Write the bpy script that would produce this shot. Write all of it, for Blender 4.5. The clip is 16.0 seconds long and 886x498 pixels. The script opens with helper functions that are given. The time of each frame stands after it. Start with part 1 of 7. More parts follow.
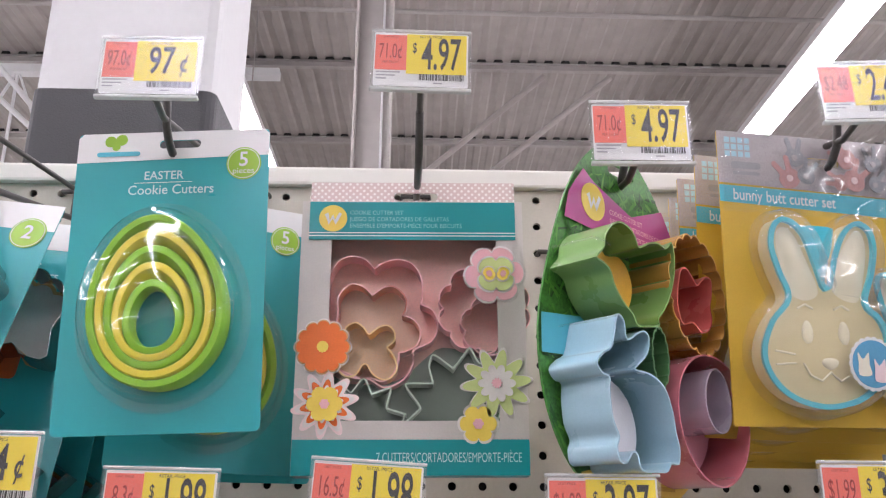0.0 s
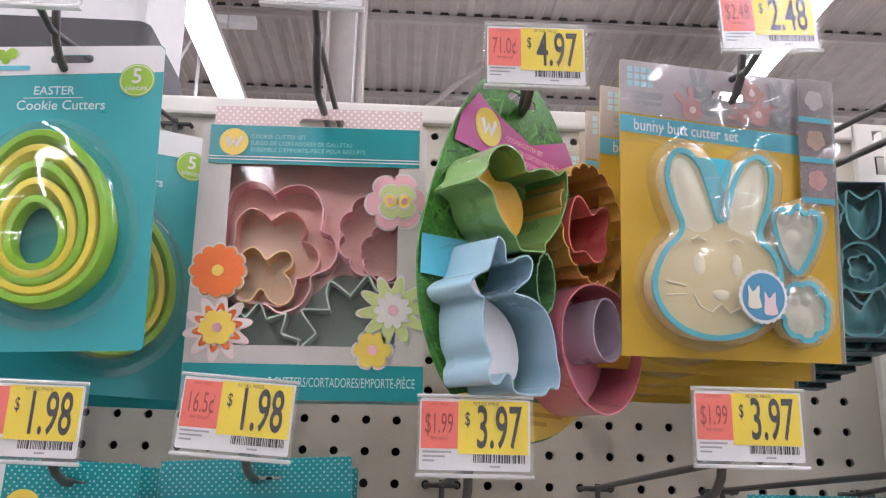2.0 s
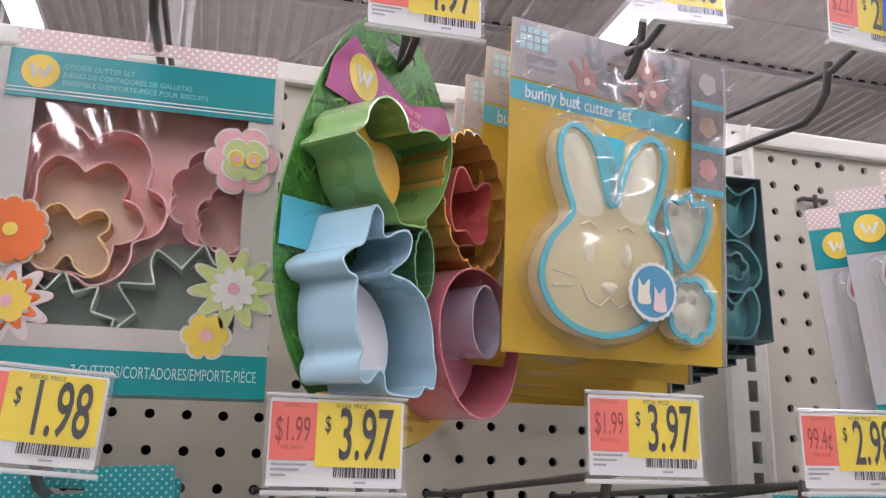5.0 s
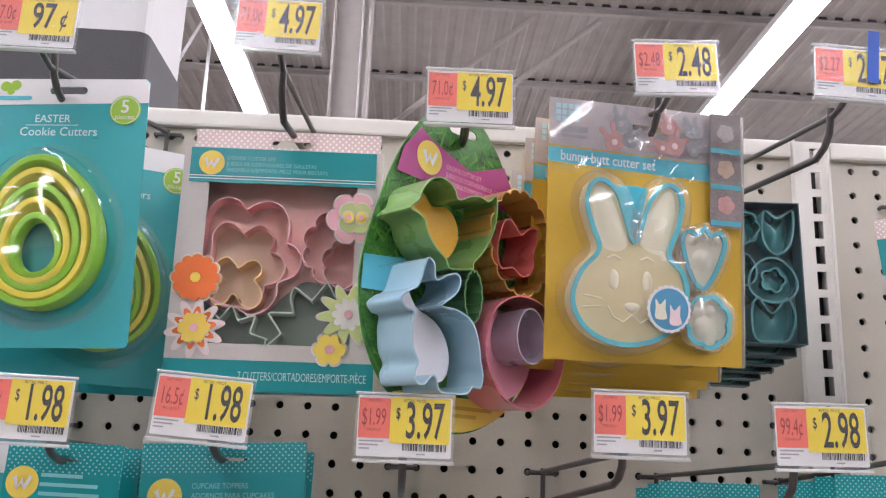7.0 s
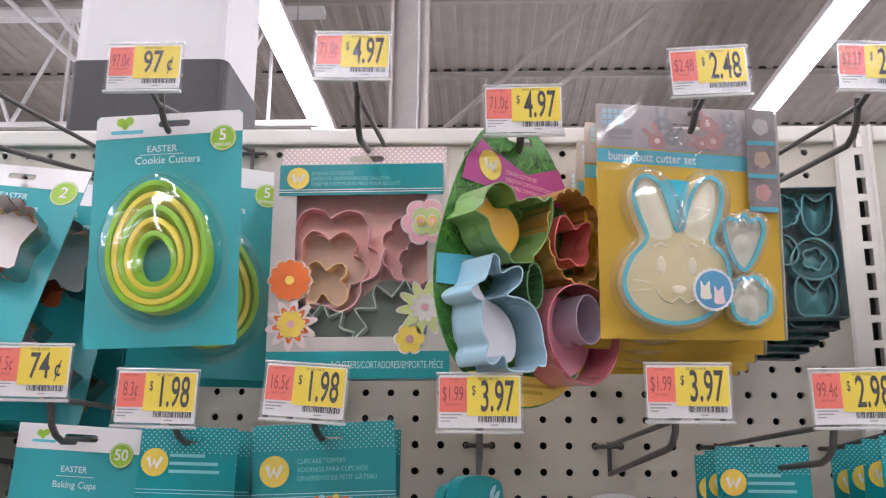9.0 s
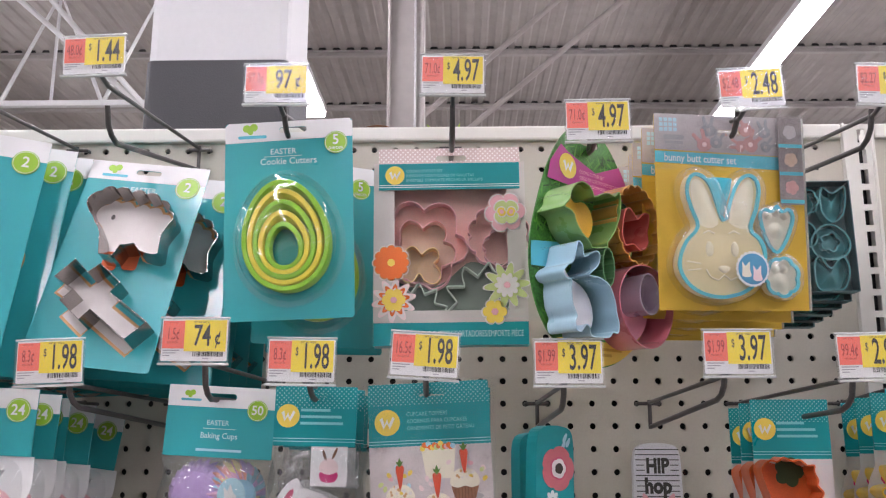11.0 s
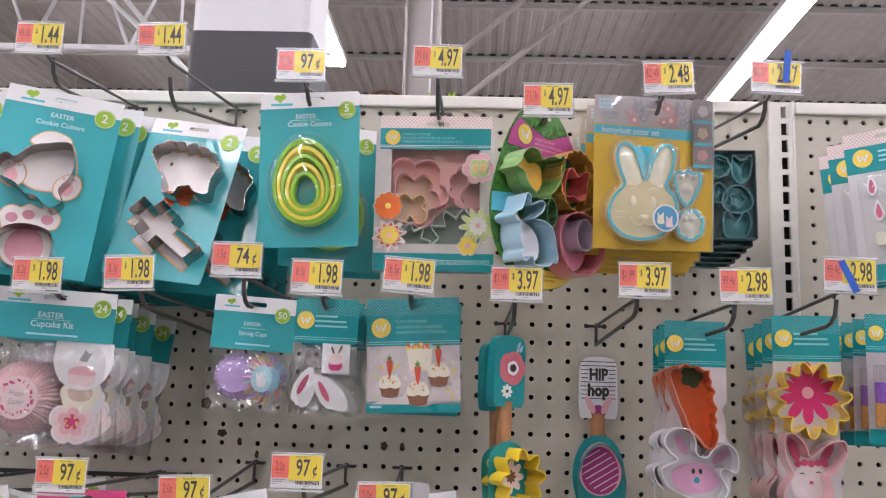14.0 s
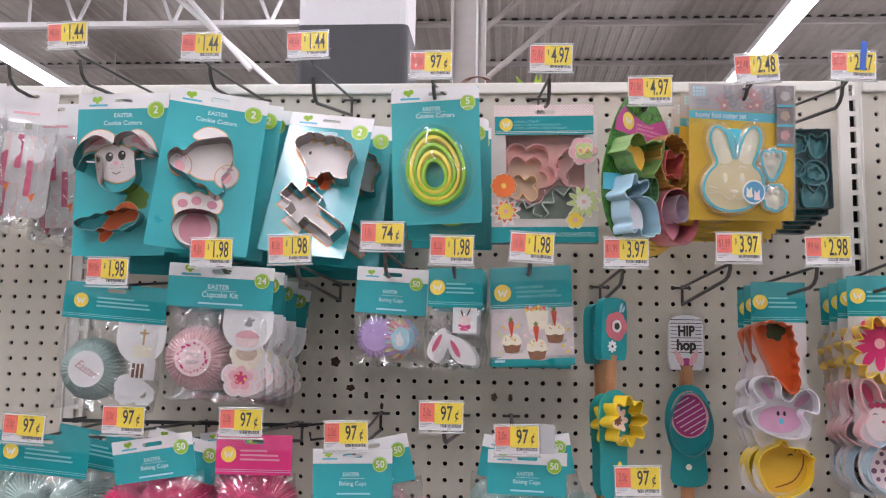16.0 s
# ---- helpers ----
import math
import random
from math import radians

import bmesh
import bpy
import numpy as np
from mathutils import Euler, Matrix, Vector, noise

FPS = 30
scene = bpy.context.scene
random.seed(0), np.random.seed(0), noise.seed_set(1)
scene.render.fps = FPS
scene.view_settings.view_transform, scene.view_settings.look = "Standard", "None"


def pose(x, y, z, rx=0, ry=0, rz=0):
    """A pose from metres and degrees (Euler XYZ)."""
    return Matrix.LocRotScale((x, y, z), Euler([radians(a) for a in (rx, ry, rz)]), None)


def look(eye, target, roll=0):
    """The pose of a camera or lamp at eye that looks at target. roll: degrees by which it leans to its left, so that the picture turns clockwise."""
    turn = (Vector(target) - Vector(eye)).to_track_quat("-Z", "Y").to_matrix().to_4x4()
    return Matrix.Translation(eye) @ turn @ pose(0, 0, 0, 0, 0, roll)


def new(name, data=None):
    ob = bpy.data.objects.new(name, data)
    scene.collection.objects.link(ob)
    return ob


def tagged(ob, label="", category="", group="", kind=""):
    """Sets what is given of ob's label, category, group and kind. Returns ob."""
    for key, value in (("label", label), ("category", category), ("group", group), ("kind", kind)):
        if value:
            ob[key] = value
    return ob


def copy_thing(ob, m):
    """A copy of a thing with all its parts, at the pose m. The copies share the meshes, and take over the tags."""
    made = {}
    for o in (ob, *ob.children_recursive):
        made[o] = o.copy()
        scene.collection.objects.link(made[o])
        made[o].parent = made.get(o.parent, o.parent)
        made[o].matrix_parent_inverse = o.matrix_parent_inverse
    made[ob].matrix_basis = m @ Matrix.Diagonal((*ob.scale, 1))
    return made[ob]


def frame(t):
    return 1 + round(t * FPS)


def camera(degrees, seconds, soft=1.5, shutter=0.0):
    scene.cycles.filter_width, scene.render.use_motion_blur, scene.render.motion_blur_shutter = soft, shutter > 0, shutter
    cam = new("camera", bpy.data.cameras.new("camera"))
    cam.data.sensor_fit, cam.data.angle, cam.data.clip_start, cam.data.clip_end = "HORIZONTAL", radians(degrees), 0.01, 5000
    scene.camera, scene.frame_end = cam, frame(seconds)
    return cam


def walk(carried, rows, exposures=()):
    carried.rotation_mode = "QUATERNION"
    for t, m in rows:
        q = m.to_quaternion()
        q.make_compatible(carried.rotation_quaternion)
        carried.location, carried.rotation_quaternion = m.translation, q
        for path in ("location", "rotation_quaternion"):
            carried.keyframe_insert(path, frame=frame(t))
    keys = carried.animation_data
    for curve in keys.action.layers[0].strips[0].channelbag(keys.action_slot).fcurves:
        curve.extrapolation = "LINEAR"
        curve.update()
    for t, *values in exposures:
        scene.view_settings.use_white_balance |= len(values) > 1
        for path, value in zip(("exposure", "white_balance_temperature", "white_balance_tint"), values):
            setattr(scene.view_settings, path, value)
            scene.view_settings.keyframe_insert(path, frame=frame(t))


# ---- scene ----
cam = camera(53.4, 16.0, 1.2)
PATH = [
    (0, (-0.05, -0.752, 1.522), (-0.01, 1.148, 2.147), 0.4),
    (0.5, (-0.037, -0.762, 1.525), (0.014, 1.141, 2.136), 0.4),
    (1, (-0.018, -0.777, 1.52), (0.04, 1.126, 2.13), 0.6),
    (1.5, (0.003, -0.773, 1.514), (0.05, 1.138, 2.1), 1.0),
    (2, (0.002, -0.742, 1.506), (0.088, 1.184, 2.04), 1.3),
    (2.5, (-0.017, -0.675, 1.515), (0.282, 1.23, 2.045), 0.3),
    (3, (-0.036, -0.616, 1.518), (0.442, 1.25, 2.054), -0.5),
    (3.5, (-0.042, -0.594, 1.52), (0.546, 1.241, 2.055), -0.7),
    (4, (-0.044, -0.595, 1.519), (0.571, 1.231, 2.058), 0.1),
    (4.2, (-0.041, -0.604, 1.519), (0.562, 1.226, 2.056), 0.4),
    (6.3, (0.025, -0.772, 1.514), (0.231, 1.156, 2.006), 2.1),
    (6.5, (0.026, -0.787, 1.51), (0.186, 1.142, 2.016), 2.4),
    (7, (0.041, -0.821, 1.51), (0.103, 1.118, 1.999), 2.3),
    (7.5, (0.045, -0.844, 1.509), (0.033, 1.096, 1.996), 2.0),
    (8, (0.049, -0.868, 1.506), (-0.002, 1.074, 1.982), 1.5),
    (8.5, (0.049, -0.88, 1.499), (-0.033, 1.062, 1.973), 1.1),
    (9, (0.041, -0.894, 1.493), (-0.047, 1.046, 1.969), 0.6),
    (9.2, (0.027, -0.905, 1.497), (-0.037, 1.04, 1.956), 0.4),
    (11.3, (-0.056, -1.042, 1.461), (-0.093, 0.916, 1.868), -0.0),
    (11.5, (-0.062, -1.054, 1.453), (-0.095, 0.908, 1.845), -0.0),
    (12, (-0.071, -1.086, 1.447), (-0.087, 0.881, 1.807), -0.0),
    (12.5, (-0.065, -1.119, 1.431), (-0.084, 0.849, 1.786), 0.3),
    (13, (-0.044, -1.156, 1.433), (-0.064, 0.817, 1.761), 0.9),
    (13.5, (-0.021, -1.203, 1.426), (-0.058, 0.769, 1.758), 1.3),
    (14, (-0.004, -1.251, 1.42), (-0.082, 0.723, 1.731), 1.8),
    (14.5, (-0.017, -1.292, 1.41), (-0.126, 0.682, 1.715), 2.0),
    (15, (-0.05, -1.333, 1.411), (-0.178, 0.643, 1.691), 1.9),
    (15.5, (-0.084, -1.37, 1.412), (-0.226, 0.609, 1.662), 1.5),
    (16, (-0.11, -1.406, 1.409), (-0.253, 0.576, 1.638), 0.9),
]
walk(cam, [(t, look(eye, target, roll)) for t, eye, target, roll in PATH])

# ---- world and light ----
world = bpy.data.worlds.new("store_world")
scene.world = world
world.use_nodes = True
world.node_tree.nodes["Background"].inputs[0].default_value = (0.9, 0.95, 1.0, 1)
world.node_tree.nodes["Background"].inputs[1].default_value = 0.3

# ---- materials ----
MATS = {}


def shader(name, rough=0.5, metal=0.0, coat=0.0):
    m = bpy.data.materials.new(name)
    m.use_nodes = True
    b = m.node_tree.nodes["Principled BSDF"]
    b.inputs["Roughness"].default_value = rough
    b.inputs["Metallic"].default_value = metal
    b.inputs["Coat Weight"].default_value = coat
    b.inputs["Coat Roughness"].default_value = 0.08
    return m, m.node_tree.nodes, m.node_tree.links, b


def surface(name, colour, rough=0.5, metal=0.0, coat=0.0, vary=0.08, grain=900.0, patch=25.0, bump=0.04):
    """A surface with fine grain, large soft patches and a little relief."""
    if name in MATS:
        return MATS[name]
    m, n, l, b = shader(name, rough, metal, coat)
    co = n.new("ShaderNodeTexCoord")
    big, fine = n.new("ShaderNodeTexNoise"), n.new("ShaderNodeTexNoise")
    big.inputs["Scale"].default_value, big.inputs["Detail"].default_value = patch, 4
    fine.inputs["Scale"].default_value, fine.inputs["Detail"].default_value = grain, 3
    info = n.new("ShaderNodeObjectInfo")
    off = n.new("ShaderNodeVectorMath")
    l.new(co.outputs["Object"], off.inputs[0])
    l.new(info.outputs["Random"], off.inputs[1])
    for k in (big, fine):
        l.new(off.outputs[0], k.inputs["Vector"])
    mix = n.new("ShaderNodeMath")
    mix.operation = "ADD"
    l.new(big.outputs[0], mix.inputs[0])
    l.new(fine.outputs[0], mix.inputs[1])
    ramp = n.new("ShaderNodeValToRGB")
    r, g, bl = colour
    ramp.color_ramp.elements[0].position, ramp.color_ramp.elements[1].position = 0.3, 0.7
    ramp.color_ramp.elements[0].color = (r * (1 - vary), g * (1 - vary), bl * (1 - vary), 1)
    ramp.color_ramp.elements[1].color = (min(r * (1 + vary), 1), min(g * (1 + vary), 1), min(bl * (1 + vary), 1), 1)
    half = n.new("ShaderNodeMath")
    half.operation = "MULTIPLY"
    half.inputs[1].default_value = 0.5
    l.new(mix.outputs[0], half.inputs[0])
    l.new(half.outputs[0], ramp.inputs[0])
    l.new(ramp.outputs[0], b.inputs["Base Color"])
    rr = n.new("ShaderNodeMapRange")
    rr.inputs["To Min"].default_value, rr.inputs["To Max"].default_value = max(rough - 0.08, 0.02), rough + 0.1
    l.new(big.outputs[0], rr.inputs["Value"])
    l.new(rr.outputs[0], b.inputs["Roughness"])
    bp = n.new("ShaderNodeBump")
    bp.inputs["Strength"].default_value, bp.inputs["Distance"].default_value = bump, 0.001
    l.new(mix.outputs[0], bp.inputs["Height"])
    l.new(bp.outputs[0], b.inputs["Normal"])
    MATS[name] = m
    return m


def dotted(name, ground, dot, pitch, radius, rough=0.35):
    """Printed polka dots, set diagonally."""
    if name in MATS:
        return MATS[name]
    m, n, l, b = shader(name, rough)
    co, mp = n.new("ShaderNodeTexCoord"), n.new("ShaderNodeMapping")
    mp.inputs["Rotation"].default_value = (0, radians(45), 0)
    mp.inputs["Scale"].default_value = (1 / pitch,) * 3
    l.new(co.outputs["Object"], mp.inputs[0])
    sep = n.new("ShaderNodeSeparateXYZ")
    l.new(mp.outputs[0], sep.inputs[0])
    sq = []
    for k in ("X", "Z"):
        f, s, p = (n.new("ShaderNodeMath") for _ in range(3))
        f.operation, s.operation, p.operation = "FRACT", "SUBTRACT", "POWER"
        s.inputs[1].default_value, p.inputs[1].default_value = 0.5, 2
        l.new(sep.outputs[k], f.inputs[0])
        l.new(f.outputs[0], s.inputs[0])
        l.new(s.outputs[0], p.inputs[0])
        sq.append(p)
    add, less, mx = n.new("ShaderNodeMath"), n.new("ShaderNodeMath"), n.new("ShaderNodeMix")
    less.operation, less.inputs[1].default_value = "LESS_THAN", (radius / pitch) ** 2
    mx.data_type = "RGBA"
    l.new(sq[0].outputs[0], add.inputs[0])
    l.new(sq[1].outputs[0], add.inputs[1])
    l.new(add.outputs[0], less.inputs[0])
    l.new(less.outputs[0], mx.inputs["Factor"])
    mx.inputs["A"].default_value, mx.inputs["B"].default_value = (*ground, 1), (*dot, 1)
    l.new(mx.outputs["Result"], b.inputs["Base Color"])
    MATS[name] = m
    return m


def clear(name, gloss=0.05, crumple=0.0, scale=60.0, boost=1.0, tint=(0.985, 0.99, 0.99), haze=0.0):
    """Thin clear plastic: it lets light through and shines by Fresnel; crumple wrinkles it."""
    if name in MATS:
        return MATS[name]
    m = bpy.data.materials.new(name)
    m.use_nodes = True
    n, l = m.node_tree.nodes, m.node_tree.links
    n.remove(n["Principled BSDF"])
    out = n["Material Output"]
    tr, gl, fr, mx = n.new("ShaderNodeBsdfTransparent"), n.new("ShaderNodeBsdfGlossy"), n.new("ShaderNodeLayerWeight"), n.new("ShaderNodeMixShader")
    tr.inputs[0].default_value = (*tint, 1)
    gl.inputs["Roughness"].default_value = gloss
    fr.inputs["Blend"].default_value = 0.5
    steep, gain = n.new("ShaderNodeMath"), n.new("ShaderNodeMath")
    steep.operation, steep.inputs[1].default_value = "POWER", 5
    gain.operation, gain.inputs[1].default_value, gain.inputs[2].default_value = "MULTIPLY_ADD", 0.85, 0.045 * boost
    l.new(fr.outputs["Facing"], steep.inputs[0])
    l.new(steep.outputs[0], gain.inputs[0])
    l.new(gain.outputs[0], mx.inputs[0])
    l.new(tr.outputs[0], mx.inputs[1])
    l.new(gl.outputs[0], mx.inputs[2])
    last = mx
    if haze:
        df, m2 = n.new("ShaderNodeBsdfDiffuse"), n.new("ShaderNodeMixShader")
        df.inputs[0].default_value = (0.85, 0.85, 0.83, 1)
        m2.inputs[0].default_value = haze
        l.new(mx.outputs[0], m2.inputs[1])
        l.new(df.outputs[0], m2.inputs[2])
        last = m2
    l.new(last.outputs[0], out.inputs[0])
    if crumple:
        co, ns, bp = n.new("ShaderNodeTexCoord"), n.new("ShaderNodeTexNoise"), n.new("ShaderNodeBump")
        info, off = n.new("ShaderNodeObjectInfo"), n.new("ShaderNodeVectorMath")
        ns.inputs["Scale"].default_value, ns.inputs["Detail"].default_value = scale, 4
        ns.inputs["Distortion"].default_value = 1.2
        bp.inputs["Strength"].default_value, bp.inputs["Distance"].default_value = crumple, 0.004
        l.new(co.outputs["Object"], off.inputs[0])
        l.new(info.outputs["Random"], off.inputs[1])
        l.new(off.outputs[0], ns.inputs["Vector"])
        l.new(ns.outputs[0], bp.inputs["Height"])
        l.new(bp.outputs[0], gl.inputs["Normal"])
    MATS[name] = m
    return m


def glow(name, colour, strength):
    m = bpy.data.materials.new(name)
    m.use_nodes = True
    n, l = m.node_tree.nodes, m.node_tree.links
    n.remove(n["Principled BSDF"])
    e = n.new("ShaderNodeEmission")
    e.inputs[0].default_value, e.inputs[1].default_value = (*colour, 1), strength
    l.new(e.outputs[0], n["Material Output"].inputs[0])
    return m


def island(name, colours, rough=0.5):
    """A colour for each loose piece of a joined mesh."""
    if name in MATS:
        return MATS[name]
    m, n, l, b = shader(name, rough)
    g, ramp = n.new("ShaderNodeNewGeometry"), n.new("ShaderNodeValToRGB")
    ramp.color_ramp.interpolation = "CONSTANT"
    for k in range(len(colours) - 2):
        ramp.color_ramp.elements.new(0.5)
    for k, c in enumerate(colours):
        ramp.color_ramp.elements[k].position, ramp.color_ramp.elements[k].color = k / len(colours), (*c, 1)
    l.new(g.outputs["Random Per Island"], ramp.inputs[0])
    l.new(ramp.outputs[0], b.inputs["Base Color"])
    MATS[name] = m
    return m


ENAMEL = surface("enamelled_board", (0.505, 0.472, 0.402), 0.45, vary=0.05, grain=400, patch=3, bump=0.05)
RAIL = surface("enamelled_rail", (0.71, 0.69, 0.64), 0.4, vary=0.04, patch=8)
# near black: the panel behind the board, and painted shade in the roof flutes
NEARBLACK = surface("near_black_fill", (0.03, 0.03, 0.03), 0.9)
WIRE = surface("coated_wire", (0.085, 0.079, 0.076), 0.40, metal=0.35, vary=0.25, patch=60, bump=0.1)
BLACKWIRE = surface("black_rail_steel", (0.02, 0.02, 0.02), 0.4)
DECK = surface("galvanised_deck", (0.37, 0.335, 0.315), 0.6, vary=0.12, grain=6, patch=0.6)
STEEL = surface("painted_steel", (0.40, 0.37, 0.355), 0.55, vary=0.08, grain=20, patch=2)
WHITESTEEL = surface("white_painted_steel", (0.72, 0.72, 0.73), 0.5, vary=0.04, grain=60, patch=4)
WALLP = surface("store_wall_paint", (0.48, 0.48, 0.46), 0.7, grain=30, patch=1)
VINYL = surface("floor_vinyl", (0.28, 0.266, 0.246), 0.35, grain=20, patch=1)
COLUMNW = surface("column_white_paint", (0.64, 0.63, 0.645), 0.5, vary=0.03, grain=120, patch=8)
COLUMNB = surface("column_dark_paint", (0.045, 0.045, 0.05), 0.55, vary=0.12, grain=500, patch=15, bump=0.5)
TEAL = surface("teal_print", (0.03, 0.36, 0.39), 0.3, coat=0.5, vary=0.04, grain=1500, patch=12, bump=0.03)
DTEAL = surface("deep_teal_print", (0.003, 0.27, 0.29), 0.3, vary=0.04, grain=1500, patch=12, bump=0.03)
WHITE = surface("white_card", (0.76, 0.75, 0.75), 0.4, vary=0.03, grain=1200, patch=12)
DIMWHITE = surface("pale_teal_print", (0.56, 0.70, 0.71), 0.35, vary=0.04)
TEXTTEAL = surface("soft_teal_print", (0.24, 0.56, 0.58), 0.35, vary=0.04)
LIME = surface("lime_print", (0.30, 0.52, 0.04), 0.35, vary=0.03)
SUN = surface("yellow_print", (0.84, 0.62, 0.10), 0.35, vary=0.04)
MUSTARD = surface("mustard_print", (0.62, 0.40, 0.045), 0.33, vary=0.05, patch=10)
SKY = surface("sky_blue_print", (0.10, 0.48, 0.60), 0.3, vary=0.04)
GREYPRINT = surface("grey_print", (0.36, 0.35, 0.37), 0.35)
MAGENTA = surface("magenta_print", (0.42, 0.04, 0.23), 0.33, vary=0.05)
HOTPINK = surface("hot_pink_print", (0.66, 0.03, 0.19), 0.35, vary=0.05)
PINKP = surface("pink_print", (0.80, 0.42, 0.47), 0.4, vary=0.06)
PALEPINK = surface("pale_pink_print", (0.80, 0.62, 0.62), 0.4, vary=0.06, patch=60)
ORANGEP = surface("orange_print", (0.82, 0.17, 0.03), 0.4, vary=0.08, patch=60)
LEAFP = surface("leaf_green_print", (0.10, 0.22, 0.03), 0.4, vary=0.2, patch=90)
PALEGREEN = surface("pale_green_print", (0.56, 0.63, 0.25), 0.4, vary=0.06)
LILAC = surface("lilac_paper", (0.50, 0.35, 0.66), 0.5, vary=0.08)
CREAM = surface("cream_print", (0.80, 0.74, 0.60), 0.4, vary=0.05)
BROWNP = surface("brown_print", (0.17, 0.07, 0.03), 0.5, vary=0.2, patch=120)
INK = surface("dark_ink", (0.03, 0.026, 0.022), 0.4)
REDINK = surface("red_ink", (0.35, 0.03, 0.02), 0.4)
TAGRED = surface("tag_red_print", (0.86, 0.155, 0.11), 0.4, vary=0.03)
TAGYEL = surface("tag_yellow_print", (0.86, 0.66, 0.035), 0.4, vary=0.03)
TAPE = surface("blue_tape", (0.02, 0.10, 0.46), 0.45, vary=0.08, bump=0.2)
WOODPRINT = surface("grey_wood_print", (0.56, 0.51, 0.48), 0.38, vary=0.06, patch=40)
PINKWALL = surface("pink_backing", (0.76, 0.46, 0.40), 0.45, vary=0.1, patch=14)
TIN = surface("tin_plate", (0.42, 0.40, 0.385), 0.19, metal=1.0, vary=0.08, patch=60, bump=0.05)
BACKWALL = surface("aisle_wall_paint", (0.18, 0.172, 0.166), 0.6, grain=30, patch=1)
ENGREEN = surface("green_enamel", (0.20, 0.36, 0.11), 0.28, coat=0.6, vary=0.05, patch=30)
ENBLUE = surface("pale_blue_enamel", (0.36, 0.54, 0.64), 0.28, coat=0.6, vary=0.05, patch=30)
ENPINK = surface("pink_enamel", (0.58, 0.17, 0.21), 0.28, coat=0.6, vary=0.05, patch=30)
ENRED = surface("coral_enamel", (0.62, 0.13, 0.12), 0.28, coat=0.6, vary=0.05, patch=30)
ENDEEP = surface("deep_green_enamel", (0.10, 0.24, 0.10), 0.28, coat=0.6, vary=0.05, patch=30)
AMBERP = surface("amber_biscuit_print", (0.66, 0.36, 0.03), 0.4, vary=0.1, patch=60)
ORCHIDP = surface("soft_orchid_print", (0.66, 0.30, 0.38), 0.4, vary=0.06)
ENORANGE = surface("amber_enamel", (0.64, 0.35, 0.09), 0.28, coat=0.6, vary=0.05, patch=30)
ENLILAC = surface("lilac_enamel", (0.40, 0.36, 0.43), 0.28, coat=0.6, vary=0.05, patch=30)
ENYELLOW = surface("yellow_enamel", (0.80, 0.56, 0.03), 0.3, coat=0.5, vary=0.05, patch=30)
ENWHITE = surface("white_enamel", (0.72, 0.71, 0.74), 0.3, coat=0.5, vary=0.05, patch=30)
ENROSE = surface("rose_enamel", (0.74, 0.42, 0.44), 0.3, coat=0.5, vary=0.05, patch=30)
PLGREEN = surface("green_plastic", (0.27, 0.55, 0.03), 0.35, vary=0.04)
PLYELLOW = surface("yellow_plastic", (0.82, 0.66, 0.07), 0.35, vary=0.04)
PLPINK = surface("pink_plastic", (0.80, 0.35, 0.38), 0.32, vary=0.05)
PLPEACH = surface("yolk_plastic", (0.80, 0.50, 0.16), 0.35, vary=0.05)
PLMINT = surface("dusty_green_plastic", (0.46, 0.54, 0.45), 0.38, vary=0.05)
PLBLUE = surface("aqua_plastic", (0.05, 0.50, 0.62), 0.3, vary=0.04)
MILKY = surface("milky_ivory_plastic", (0.76, 0.64, 0.34), 0.3, vary=0.05, patch=40)
IVORY = surface("ivory_plastic", (0.73, 0.62, 0.34), 0.35, vary=0.05, patch=40)
# lighter copy of the ivory: soft highlights on the bunny's reliefs, painted in
IVORYLIT = surface("lit_ivory_plastic", (0.86, 0.79, 0.58), 0.35, vary=0.05, patch=40)
SILICONE = surface("teal_silicone", (0.01, 0.27, 0.29), 0.42, vary=0.06, patch=30)
BEECH = surface("beech_wood", (0.42, 0.20, 0.09), 0.5, vary=0.15, grain=300, patch=60, bump=0.1)
PAPERPINK = surface("pink_liner_paper", (0.76, 0.50, 0.52), 0.6, vary=0.06, patch=60)
PAPERMINT = surface("mint_liner_paper", (0.42, 0.55, 0.52), 0.6, vary=0.06, patch=60)
PAPERHOT = surface("hot_pink_liner_paper", (0.70, 0.07, 0.22), 0.6, vary=0.3, grain=500, patch=200)
DARKTEALPL = surface("dark_teal_backing", (0.018, 0.075, 0.088), 0.4, vary=0.2, patch=30)
PLTEAL = surface("deep_teal_plastic", (0.075, 0.27, 0.29), 0.22, coat=0.5, vary=0.1, patch=60)
STAIN = surface("brown_stain", (0.10, 0.065, 0.04), 0.8, vary=0.4, patch=300)
FILM = clear("clear_film", 0.07, 0.06, 30, boost=1.1)
BAG = clear("cellophane", 0.12, 0.0, 30, boost=2.5, tint=(0.93, 0.935, 0.935))
BLISTER = clear("clear_blister", 0.10, 0.0, 20, boost=2.4)
BUBBLE = clear("milky_bubble", 0.09, 0.0, 20, boost=2.2, haze=0.10)
CLAMSHELL = clear("clear_clamshell_cover", 0.09, 0.0, 20, boost=1.8)
HOLDER = clear("clear_tag_holder", 0.22, 0.1, 40, boost=1.4, haze=0.05)
HOLDERLIP = clear("milky_tag_lip", 0.18, 0.1, 40, boost=2.0, haze=0.45)
WINDOW = clear("box_window_film", 0.06, 0.02, 14, boost=1.2)
DOTTEAL = dotted("teal_dotted_print", (0.003, 0.27, 0.29), (0.40, 0.58, 0.58), 0.0029, 0.00058)
DOTPINK = dotted("rose_dotted_print", (0.62, 0.48, 0.46), (0.80, 0.74, 0.72), 0.0034, 0.0009, 0.45)
